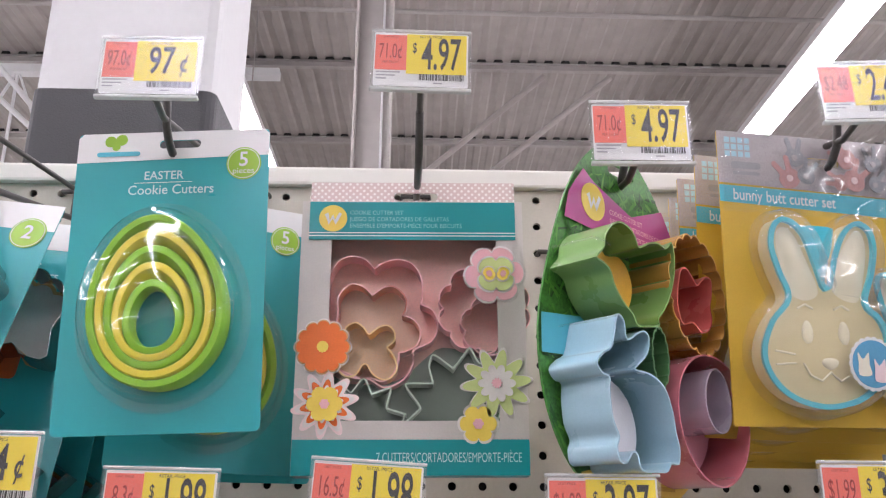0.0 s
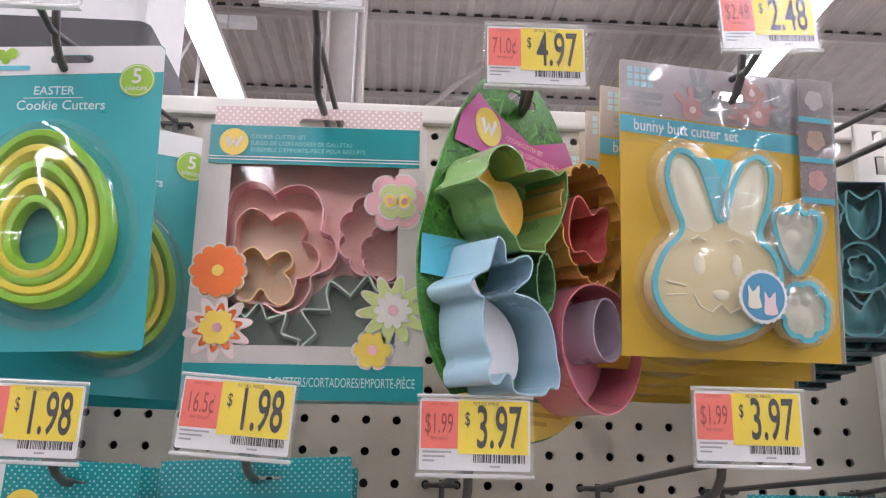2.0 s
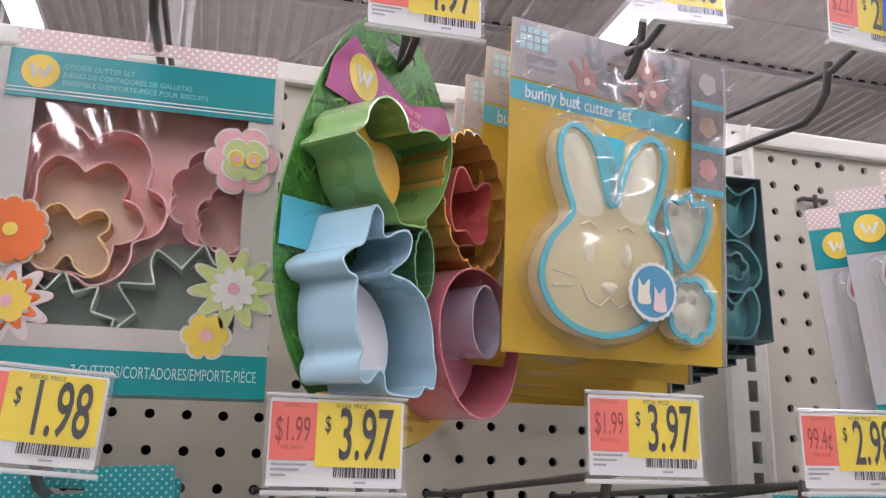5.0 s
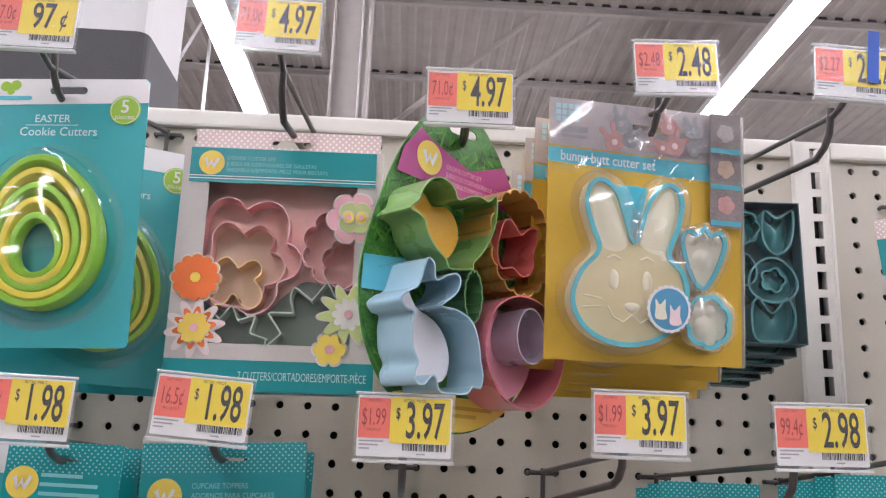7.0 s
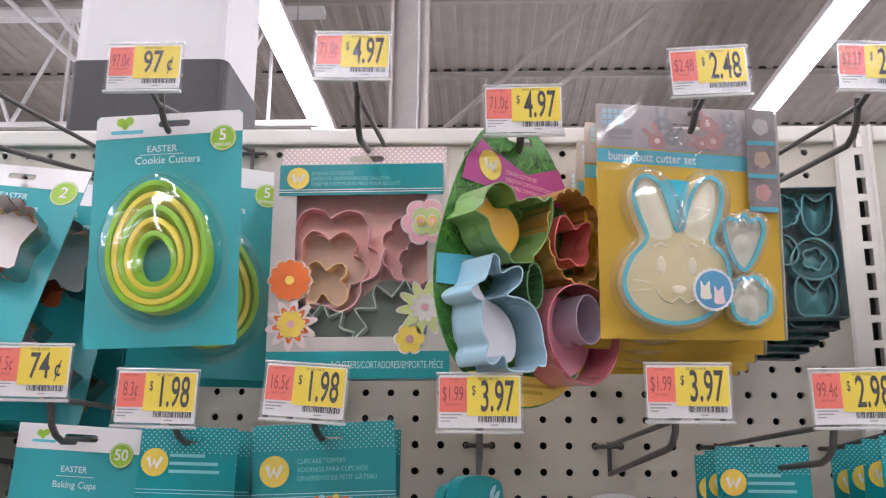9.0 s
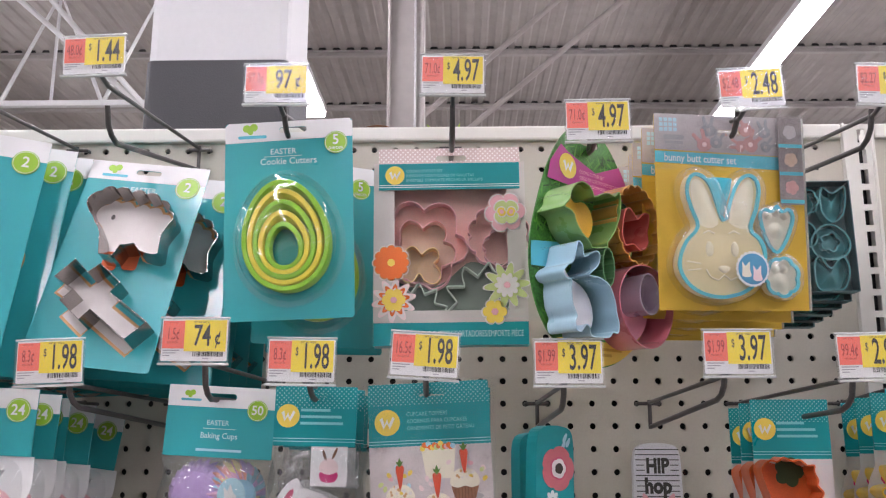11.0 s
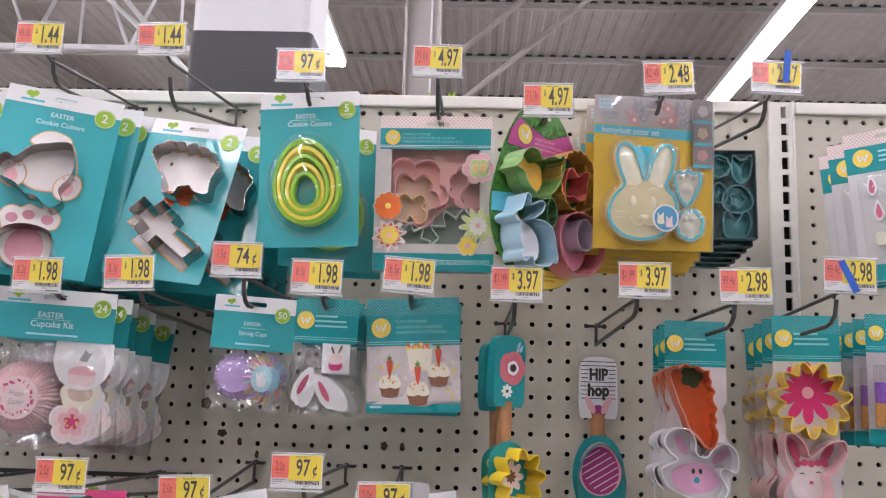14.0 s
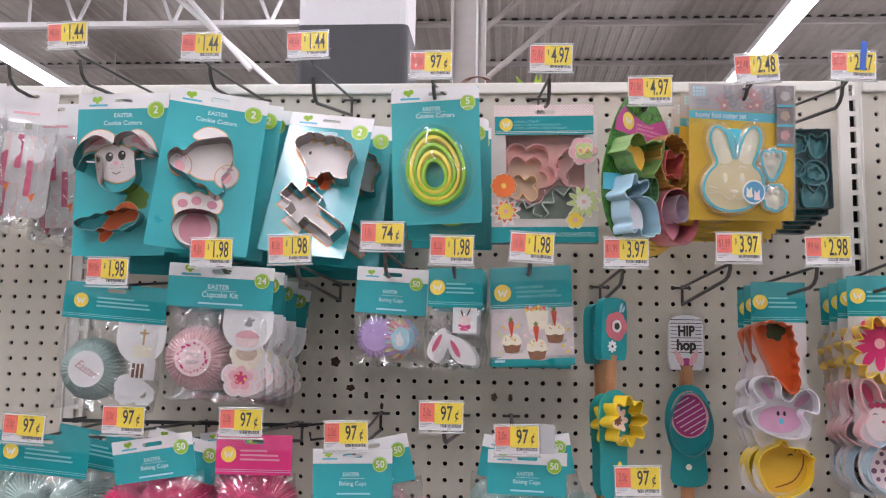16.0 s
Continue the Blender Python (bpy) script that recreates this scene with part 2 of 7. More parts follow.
DOTHOT = dotted("hot_pink_dotted_print", (0.66, 0.03, 0.19), (0.85, 0.45, 0.55), 0.0029, 0.00058)
GRASS = island("grass_print", [(0.03, 0.13, 0.02), (0.06, 0.24, 0.03), (0.12, 0.36, 0.05), (0.02, 0.07, 0.015), (0.09, 0.30, 0.04)], 0.4)


# ---- building blocks ----
def thing(name, m, label, category, group=""):
    ob = new(name)
    ob.empty_display_size = 0.02
    ob.matrix_world = m
    ob.matrix_basis = m
    return tagged(ob, label, category, group)


def part(name, bm, material, parent, label=""):
    me = bpy.data.meshes.new(name)
    if isinstance(bm, bmesh.types.BMesh):
        bm.to_mesh(me)
        bm.free()
    else:
        me.from_pydata(bm[0], [], bm[1])
    me.materials.append(material)
    ob = new(name, me)
    ob.parent = parent
    return tagged(ob, label) if label else ob


def fixed(name, bm, material, label="", category="", parent=None):
    """A piece of the setting."""
    ob = part(name, bm, material, parent)
    return ob if parent else tagged(ob, label, category, "", "structure")


def smooth(ob, angle=40):
    for p in ob.data.polygons:
        p.use_smooth = True
    ob.data.set_sharp_from_angle(angle=radians(angle))
    return ob


def box(x0, x1, y0, y1, z0, z1, bevel=0.0):
    bm = bmesh.new()
    bmesh.ops.create_cube(bm, size=1)
    for v in bm.verts:
        v.co = (x0 + (v.co.x + 0.5) * (x1 - x0), y0 + (v.co.y + 0.5) * (y1 - y0), z0 + (v.co.z + 0.5) * (z1 - z0))
    if bevel:
        bmesh.ops.bevel(bm, geom=bm.edges[:], offset=bevel, segments=2, affect="EDGES", profile=0.6)
    return bm


def rect(w, h, r=0.0, cx=0.0, cz=0.0, n=4):
    if not r:
        return [(cx - w / 2, cz - h / 2), (cx + w / 2, cz - h / 2), (cx + w / 2, cz + h / 2), (cx - w / 2, cz + h / 2)]
    out = []
    for sx, sz, a0 in ((1, -1, -90), (1, 1, 0), (-1, 1, 90), (-1, -1, 180)):
        for k in range(n + 1):
            a = radians(a0 + 90 * k / n)
            out.append((cx + sx * (w / 2 - r) + r * math.cos(a), cz + sz * (h / 2 - r) + r * math.sin(a)))
    return out


def ring(r, cx=0.0, cz=0.0, n=32, rz=None):
    return [(cx + r * math.cos(2 * math.pi * k / n), cz + (rz or r) * math.sin(2 * math.pi * k / n)) for k in range(n)]


def lobed(r, cx, cz, lobes, depth, turn=0.0, sharp=1.0, n=None):
    """A flower outline: petals round a centre; sharp under 1 gives round petals, over 1 pointed ones."""
    n = n or lobes * 10
    out = []
    for k in range(n):
        a = 2 * math.pi * k / n
        s = abs(math.cos(lobes * a / 2)) ** sharp
        q = r * (1 - depth + depth * s)
        out.append((cx + q * math.cos(a + turn), cz + q * math.sin(a + turn)))
    return out


def egg(w, h, cx=0.0, cz=0.0, n=48, taper=0.16, turn=0.0):
    out = []
    for k in range(n):
        a = 2 * math.pi * k / n
        x, z = w / 2 * math.cos(a) * (1 - taper * math.sin(a)), h / 2 * math.sin(a)
        out.append((cx + x * math.cos(turn) - z * math.sin(turn), cz + x * math.sin(turn) + z * math.cos(turn)))
    return out


def curve(pts, steps=5):
    """A smooth closed outline through a few points, given in millimetres."""
    out, n = [], len(pts)
    for k in range(n):
        p0, p1, p2, p3 = (Vector(pts[(k + j) % n]) for j in (-1, 0, 1, 2))
        for s in range(steps):
            t = s / steps
            q = 0.5 * (2 * p1 + (p2 - p0) * t + (2 * p0 - 5 * p1 + 4 * p2 - p3) * t * t + (3 * p1 - p0 - 3 * p2 + p3) * t**3)
            out.append((q.x / 1000, q.y / 1000))
    return out


def millimetres(pts):
    return [(x / 1000, z / 1000) for x, z in pts]


def plate(outline, y=0.0, thick=0.0004, holes=()):
    """A flat sheet in the x-z plane with its face at y (towards -y) and any holes cut through."""
    bm = bmesh.new()
    loops = []
    for pts in (outline, *holes):
        vs = [bm.verts.new((x, y, z)) for x, z in pts]
        loops.append(vs)
        for a, b in zip(vs, vs[1:] + vs[:1]):
            bm.edges.new((a, b))
    bmesh.ops.triangle_fill(bm, use_beauty=True, use_dissolve=False, edges=bm.edges[:], normal=(0, -1, 0))
    for f in bm.faces:
        if f.normal.y > 0:
            f.normal_flip()
    if thick:
        back = {v: bm.verts.new((v.co.x, y + thick, v.co.z)) for v in bm.verts[:]}
        for f in bm.faces[:]:
            bm.faces.new([back[v] for v in reversed(f.verts)])
        for vs in loops:
            for a, b in zip(vs, vs[1:] + vs[:1]):
                bm.faces.new((a, b, back[b], back[a]))
        bmesh.ops.recalc_face_normals(bm, faces=bm.faces[:])
    return bm


def sheets(outlines, y=0.0):
    """Several flat pieces of one print in one mesh."""
    vs, fs = [], []
    for pts in outlines:
        k = len(vs)
        vs += [(x, y, z) for x, z in pts]
        fs.append(tuple(range(k, k + len(pts))))
    return vs, fs


def bars(x, z, widths, pitch, height):
    """Lines of small print that nobody can read."""
    return [rect(w, height, 0, x + w / 2, z - k * pitch) for k, w in enumerate(widths)]


def band(outline, y0, depth, thick=0.0008, lip=0.0006):
    """A cookie cutter: a strip bent along an outline, from y0 towards -y, with a rolled front rim."""
    pts = [Vector(p) for p in outline]
    n = len(pts)
    area = sum(pts[k].x * pts[(k + 1) % n].y - pts[(k + 1) % n].x * pts[k].y for k in range(n))
    sign = 1 if area > 0 else -1
    norm = []
    for k in range(n):
        d = pts[(k + 1) % n] - pts[k - 1]
        d = d.normalized() if d.length > 1e-9 else Vector((1, 0))
        norm.append(Vector((d.y, -d.x)) * sign)
    levels = [(0, 0.0), (depth * 0.9, 0.0), (depth * 0.93, lip), (depth, lip), (depth, -thick - lip * 0.5), (depth * 0.93, -thick - lip * 0.5), (depth * 0.9, -thick), (0, -thick)]
    vs, fs, m = [], [], len(levels)
    for p, q in zip(pts, norm):
        for d, o in levels:
            vs.append((p.x + q.x * o, y0 - d, p.y + q.y * o))
    for k in range(n):
        j = (k + 1) % n
        for i in range(m):
            i2 = (i + 1) % m
            fs.append((k * m + i, k * m + i2, j * m + i2, j * m + i))
    return vs, fs


def dome(outline, y0, depth, inset=0.8, rows=5, swell=0.12):
    """A blister bubble over an outline, standing off towards -y."""
    pts = [Vector(p) for p in outline]
    n = len(pts)
    c = sum(pts, Vector((0, 0))) / n
    vs, fs = [], []
    for r in range(rows + 1):
        a = math.pi / 2 * r / rows
        s, d = 1 - (1 - inset) * (1 - math.cos(a)), depth * math.sin(a)
        vs += [(c.x + (p.x - c.x) * s, y0 - d, c.y + (p.y - c.y) * s) for p in pts]
    for r in range(rows):
        for k in range(n):
            j = (k + 1) % n
            fs.append((r * n + k, r * n + j, (r + 1) * n + j, (r + 1) * n + k))
    last = rows
    for s in (0.82, 0.58, 0.30):
        vs += [(c.x + (p.x - c.x) * inset * s, y0 - depth - depth * swell * (1 - s * s), c.y + (p.y - c.y) * inset * s) for p in pts]
        for k in range(n):
            j = (k + 1) % n
            fs.append((last * n + k, last * n + j, (last + 1) * n + j, (last + 1) * n + k))
        last += 1
    fs.append(tuple(last * n + k for k in range(n)))
    return vs, fs


def mound(outline, y0, depth, rows=7):
    """A soft rise over an outline, level at its rim."""
    pts = [Vector(p) for p in outline]
    n = len(pts)
    c = sum(pts, Vector((0, 0))) / n
    vs, fs = [], []
    for r in range(rows):
        s = 1 - r / rows
        vs += [(c.x + (p.x - c.x) * s, y0 - depth * (1 - s * s) ** 2, c.y + (p.y - c.y) * s) for p in pts]
    vs.append((c.x, y0 - depth, c.y))
    for r in range(rows - 1):
        for k in range(n):
            j = (k + 1) % n
            fs.append((r * n + k, r * n + j, (r + 1) * n + j, (r + 1) * n + k))
    fs += [((rows - 1) * n + k, (rows - 1) * n + (k + 1) % n, rows * n) for k in range(n)]
    return vs, fs


def rod(points, r, sides=8):
    """A round wire through points."""
    pts = [Vector(p) for p in points]
    vs, fs = [], []
    for k, p in enumerate(pts):
        d = (pts[min(k + 1, len(pts) - 1)] - pts[max(k - 1, 0)]).normalized()
        a = d.cross(Vector((0.31, 0.2, 0.93))).normalized()
        b = d.cross(a)
        for s in range(sides):
            q = 2 * math.pi * s / sides
            vs.append(p + a * (r * math.cos(q)) + b * (r * math.sin(q)))
    for k in range(len(pts) - 1):
        for s in range(sides):
            t = (s + 1) % sides
            fs.append((k * sides + s, k * sides + t, (k + 1) * sides + t, (k + 1) * sides + s))
    fs.append(tuple(range(sides))[::-1])
    fs.append(tuple((len(pts) - 1) * sides + s for s in range(sides)))
    return [tuple(v) for v in vs], fs


def wavy_film(x0, x1, z0, z1, y, amp, seed=1, n=46, low=False, lean=None):
    """A thin sheet of film that buckles in soft waves, which all run one way if a lean is given."""
    rnd = random.Random(seed)
    f = 0.5 if low else 1.0
    waves = [(f * rnd.uniform(150, 330) * rnd.choice((-1, 1)), f * rnd.uniform(180, 380), rnd.uniform(0, 6.28), rnd.uniform(0.4, 1.0)) for _ in range(4)]
    if lean is not None:
        waves = [(abs(u), abs(u) * (lean + rnd.uniform(-0.12, 0.12)), p, a) for u, v, p, a in waves]
    vs, fs = [], []
    for j in range(n + 1):
        for i in range(n + 1):
            x, z = x0 + (x1 - x0) * i / n, z0 + (z1 - z0) * j / n
            vs.append((x, y - amp * sum(a * (0.5 + 0.5 * math.sin(u * x + v * z + p)) for u, v, p, a in waves), z))
    for j in range(n):
        for i in range(n):
            a = j * (n + 1) + i
            fs.append((a, a + 1, a + n + 2, a + n + 1))
    return vs, fs


def joined(*meshes):
    vs, fs = [], []
    for v, f in meshes:
        k = len(vs)
        vs += list(v)
        fs += [tuple(i + k for i in p) for p in f]
    return vs, fs


LETTERS = {}


def words(name, text, x, z, y, size, material, parent, wide=1.0, bold=0.0, slant=0.0, align="CENTER", turn=0.0):
    """Lettering in the built-in font, flat on a face at y."""
    key = (text, bold, slant, align)
    if key not in LETTERS:
        c = bpy.data.curves.new("letters", "FONT")
        c.body, c.align_x, c.align_y, c.offset, c.shear, c.resolution_u = text, align, "CENTER", bold, slant, 3
        ob = bpy.data.objects.new("letters", c)
        me = bpy.data.meshes.new_from_object(ob)
        bpy.data.objects.remove(ob)
        LETTERS[key] = ([tuple(v.co) for v in me.vertices], [tuple(p.vertices) for p in me.polygons])
        bpy.data.meshes.remove(me)
    vs, fs = LETTERS[key]
    ct, st = math.cos(turn), math.sin(turn)
    out = []
    for a, b, _ in vs:
        a, b = a * size * wide, b * size
        out.append((x + a * ct - b * st, y, z + a * st + b * ct))
    return part(name, (out, fs), material, parent)

# ---- the hall ----
fixed("floor", box(-14, 14, -9, 16, -0.1, 0), VINYL, "pale speckled vinyl store floor", "floor")
fixed("wall_north", box(-14, 14, 16, 16.2, 0, 6), WALLP, "plain painted store wall far behind", "wall")
fixed("wall_south", box(-14, 14, -9.2, -9, 0, 6), WALLP, "plain painted store wall", "wall")
fixed("wall_east", box(14, 14.2, -9.2, 16.2, 0, 6), WALLP, "plain painted store wall", "wall")
fixed("wall_west", box(-14.2, -14, -9.2, 16.2, 0, 6), WALLP, "plain painted store wall", "wall")

fixed("wall_aisle", box(-7, 7, -2.9, -2.7, 0, 1.83), BACKWALL, "plain dark partition across the aisle", "wall")


def deck():
    """Ribbed metal roof deck; the ribs run along y."""
    vs, fs, x = [], [], -14.0
    profile = []
    while x < 14.0:
        profile += [(x, 5.586), (x + 0.055, 5.586), (x + 0.075, 5.57), (x + 0.13, 5.57)]
        x += 0.15
    for px, pz in profile:
        vs += [(px, -9, pz), (px, 16, pz)]
    for k in range(len(profile) - 1):
        fs.append((2 * k, 2 * k + 1, 2 * k + 3, 2 * k + 2))
    return vs, fs


fixed("ceiling", deck(), DECK, "grey ribbed metal roof deck", "ceiling")
fixed("roof_lid", box(-14.2, 14.2, -9.2, 16.2, 5.7, 5.8), DECK, "flat roof over the deck", "roof")


def joist(y):
    """A roof joist: an I-section under the deck."""
    sec = [(-0.032, 5.555), (-0.032, 5.545), (-0.006, 5.545), (-0.006, 5.50), (-0.026, 5.50), (-0.026, 5.49), (0.026, 5.49), (0.026, 5.50), (0.006, 5.50), (0.006, 5.545), (0.032, 5.545), (0.032, 5.555)]
    n = len(sec)
    vs = [(x, y + a, z) for x in (-14, 14) for a, z in sec]
    return vs, [(k, (k + 1) % n, n + (k + 1) % n, n + k) for k in range(n)]


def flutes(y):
    """Dark blocks over a joist that paint the shade inside the deck's flutes."""
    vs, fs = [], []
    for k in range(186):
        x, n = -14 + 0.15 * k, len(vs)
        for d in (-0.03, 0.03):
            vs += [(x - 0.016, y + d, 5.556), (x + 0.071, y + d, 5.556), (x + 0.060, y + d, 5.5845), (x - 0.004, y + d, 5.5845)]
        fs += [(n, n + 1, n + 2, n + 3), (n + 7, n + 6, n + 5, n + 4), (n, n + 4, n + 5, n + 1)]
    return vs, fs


def raw(bm):
    bm.verts.index_update()
    out = [tuple(v.co) for v in bm.verts], [tuple(v.index for v in f.verts) for f in bm.faces]
    bm.free()
    return out


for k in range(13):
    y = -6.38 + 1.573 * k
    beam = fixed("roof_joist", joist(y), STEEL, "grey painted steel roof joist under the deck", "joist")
    fixed("closure_strip", flutes(y), NEARBLACK, parent=beam)

# conduits under the deck
for y, z in ((4.95, 5.3), (8.9, 5.35)):
    fixed("conduit", rod([(-9, y, z), (9, y + 0.12, z)], 0.018), STEEL, "thin grey conduit under the roof", "conduit")


def strip_light(x, y0, y1, z):
    lamp = thing("strip_light", pose(x, (y0 + y1) / 2, z), "long white fluorescent strip light under the roof", "strip light", "roof strip lights")
    h = (y1 - y0) / 2
    part("housing", box(-0.10, 0.10, -h, h, 0.012, 0.075, 0.01), WHITESTEEL, lamp)
    part("diffuser", box(-0.088, 0.088, -h + 0.02, h - 0.02, -0.035, 0.010, 0.012), LAMPGLOW, lamp, "glowing white diffuser")
    for y in (-h * 0.8, 0, h * 0.8):
        part("hanger", rod([(0, y, 0.07), (0, y, 5.56 - z)], 0.006, 6), STEEL, lamp)
    return lamp


LAMPGLOW = glow("lamp_diffuser_light", (0.985, 0.935, 1.02), 43.5)
for x, y0, y1 in ((-9.4, -8, 12), (-5.5, -8, 12), (-1.42, -8, 6.9), (2.48, -8, 12), (6.4, -8, 12)):
    strip_light(x, y0, y1, 4.5)


def truss(x0, x1, y, z0, z1):
    t = thing("roof_truss", pose(0, y, 0), "white steel lattice roof truss", "truss")
    part("bottom_chord", box(x0, x1, -0.03, 0.03, z0 - 0.025, z0 + 0.025, 0.006), WHITESTEEL, t)
    part("top_chord", box(x0, x1, -0.05, 0.05, z1 - 0.04, z1 + 0.04, 0.006), WHITESTEEL, t)
    n = 7
    step = (x1 - x0) / n
    for k in range(n):
        a = x0 + k * step
        part("web", rod([(a, 0, z0), (a + step / 2, 0, z1), (a + step, 0, z0)], 0.02, 6), WHITESTEEL, t)
        part("post", rod([(a + step / 2, 0, z0), (a + step / 2, 0, z1)], 0.015, 6), WHITESTEEL, t)
    return t


truss(-7.55, -1.32, 6.0, 4.27, 5.3)
for a, b in (((-0.6, 6.3, 4.05), (1.0, 6.3, 5.494)), ((-0.7, 6.3, 3.5), (1.6, 6.3, 5.494))):
    tagged(part("roof_brace", rod([a, b], 0.026, 8), DECK, None), "pale grey diagonal steel roof brace", "brace", "roof braces")
for a, b in (((-4.20, 5.9, 5.49), (-2.03, 5.9, 3.60)), ((-3.85, 5.86, 5.49), (-2.33, 5.86, 3.80))):
    tagged(part("roof_brace", rod([a, b], 0.024, 8), WHITESTEEL, None), "long white diagonal steel roof brace", "brace", "roof braces")


def steel_post(x, y):
    """An H-section roof post, seen into its web."""
    p = thing("steel_post", pose(x, y, 0), "grey painted steel H-section roof post", "post")
    part("web", box(-0.080, 0.080, -0.005, 0.005, 0, 5.49), STEEL, p)
    for sx in (-0.086, 0.086):
        part("flange", box(sx - 0.006, sx + 0.006, -0.075, 0.075, 0, 5.49, 0.002), STEEL, p)
    part("cable", rod([(0.045, -0.02, 0.5), (0.045, -0.02, 5.4)], 0.006, 6), WHITESTEEL, p, "pale cable")


steel_post(-0.318, 3.15)


def column():
    c = thing("store_column", pose(-0.400, 0.244, 0), "white square store column, painted dark grey up to two metres", "column")
    part("shaft", box(-0.103, 0.103, -0.081, 0.081, 0, 5.56, 0.014), COLUMNW, c)
    sleeve = box(-0.1055, 0.1055, -0.0835, 0.0835, 0.0, 2.010)
    bmesh.ops.bevel(sleeve, geom=[e for e in sleeve.edges if abs(e.verts[0].co.z - e.verts[1].co.z) > 1.0], offset=0.014, segments=4, affect="EDGES", profile=0.5)
    part("painted_sleeve", sleeve, COLUMNB, c, "dark grey textured lower sleeve")


column()


# ---- the display wall ----
PITCH = 0.0254


def holed(x_cols, z_rows, x0, x1, z0, z1):
    """A perforated panel, its face at y = 0; one cell for each hole, plain strips round them."""
    vs, fs = [], []
    n, r, t, h = 12, 0.0036, 0.0045, PITCH / 2
    grid = {}

    def at(i, j):
        if (i, j) not in grid:
            grid[i, j] = len(vs)
            vs.append((min(x_cols) + (i - 0.5) * PITCH, 0, min(z_rows) + (j - 0.5) * PITCH))
        return grid[i, j]

    for ci, cx in enumerate(sorted(x_cols)):
        for cj, cz in enumerate(sorted(z_rows)):
            four = [at(ci, cj), at(ci + 1, cj), at(ci + 1, cj + 1), at(ci, cj + 1)]
            k = len(vs) - 4
            for y in (0, t):
                vs += [(cx + r * math.cos(2 * math.pi * (i + 0.5) / n - 3 * math.pi / 4), y, cz + r * math.sin(2 * math.pi * (i + 0.5) / n - 3 * math.pi / 4)) for i in range(n)]
            for q in range(4):
                a, b = four[q], four[(q + 1) % 4]
                fs.append((a, b, *[k + 4 + (3 * q + i) % n for i in (2, 1, 0)]))
                fs.append((b, k + 4 + (3 * q + 3) % n, k + 4 + (3 * q + 2) % n))
            for i in range(n):
                j = (i + 1) % n
                fs.append((k + 4 + i, k + 4 + j, k + 4 + n + j, k + 4 + n + i))
    xa, xb = min(x_cols) - h, max(x_cols) + h
    za, zb = min(z_rows) - h, max(z_rows) + h
    for a, b, c, d in ((x0, xa, z0, z1), (xb, x1, z0, z1), (xa, xb, z0, za), (xa, xb, zb, z1)):
        k = len(vs)
        vs += [(a, 0, c), (b, 0, c), (b, 0, d), (a, 0, d)]
        fs.append((k, k + 1, k + 2, k + 3))
    return vs, fs


ROWS_Z = [1.36 - PITCH * j for j in range(-18, 9)]
back_wall = fixed("wall_pegboard", holed([PITCH * i for i in range(-31, 16)], ROWS_Z, -0.806, 0.413, 0.12, 1.832), ENAMEL, "beige enamelled perforated display board with brown marks at a few holes", "pegboard")
fixed("wall_pegboard_left", holed([-0.846 - PITCH * i for i in range(20)], ROWS_Z, -2.02, -0.8065, 0.12, 1.832), ENAMEL, "beige enamelled perforated display board", "pegboard")
fixed("wall_pegboard_right", holed([0.4735 + PITCH * i for i in range(14)], ROWS_Z, 0.4485, 1.66, 0.12, 1.832), ENAMEL, "beige enamelled perforated display board", "pegboard")
fixed("gondola_core", box(-2.02, 1.66, 0.030, 0.034, 0.1, 1.8265), NEARBLACK, "dark inner panel behind the perforated board", "panel")
for name, a, b in (("trim_top", -0.806, 0.411), ("trim_top_left", -2.02, -0.808), ("trim_top_right", 0.4505, 1.66)):
    fixed(name, box(a, b, -0.007, 0.036, 1.827, 1.845, 0.003), RAIL, "white enamelled steel top rail of the display", "rail")
fixed("gondola_base", box(-2.02, 1.66, -0.45, 0.03, 0, 0.12, 0.006), RAIL, "white steel base deck of the display", "base")


def upright(name, x):
    """A slotted steel upright between two panels."""
    holes = [rect(0.0092, 0.0180, 0, 0.005, 1.36 - PITCH * (j - 0.5)) for j in range(-18, 9)]
    ob = fixed(name, plate(rect(0.036, 1.725, 0, 0, 0.9825), -0.004, 0.003, holes), RAIL, "white slotted steel upright", "upright")
    ob.location.x = x
    for sx in (-0.0172, 0.0172):
        fixed("flange", box(sx - 0.0012, sx + 0.0012, -0.009, 0.02, 0.12, 1.8449), RAIL, parent=ob)
    return ob


upright("upright_right", 0.430)
upright("upright_left", -0.808)
for i, j, w, h in ((-5, 1, 0.010, 0.012), (-4, 1, 0.007, 0.011), (-15, -1, 0.016, 0.017), (-14, 0.6, 0.015, 0.011), (-13, 1, 0.007, 0.010), (-12, 1.7, 0.006, 0.012)):
    smudge = [(x + 0.0012 * math.sin(9 * x * 1000 + z * 777), z) for x, z in lobed(0.5, 0, 0, 5, 0.25, i)]
    smudge = [(x * w + PITCH * i, z * h + 1.36 - PITCH * j + 0.003) for x, z in smudge]
    ob = part("stain", plate(smudge, -0.0006, 0.0002), STAIN, back_wall)


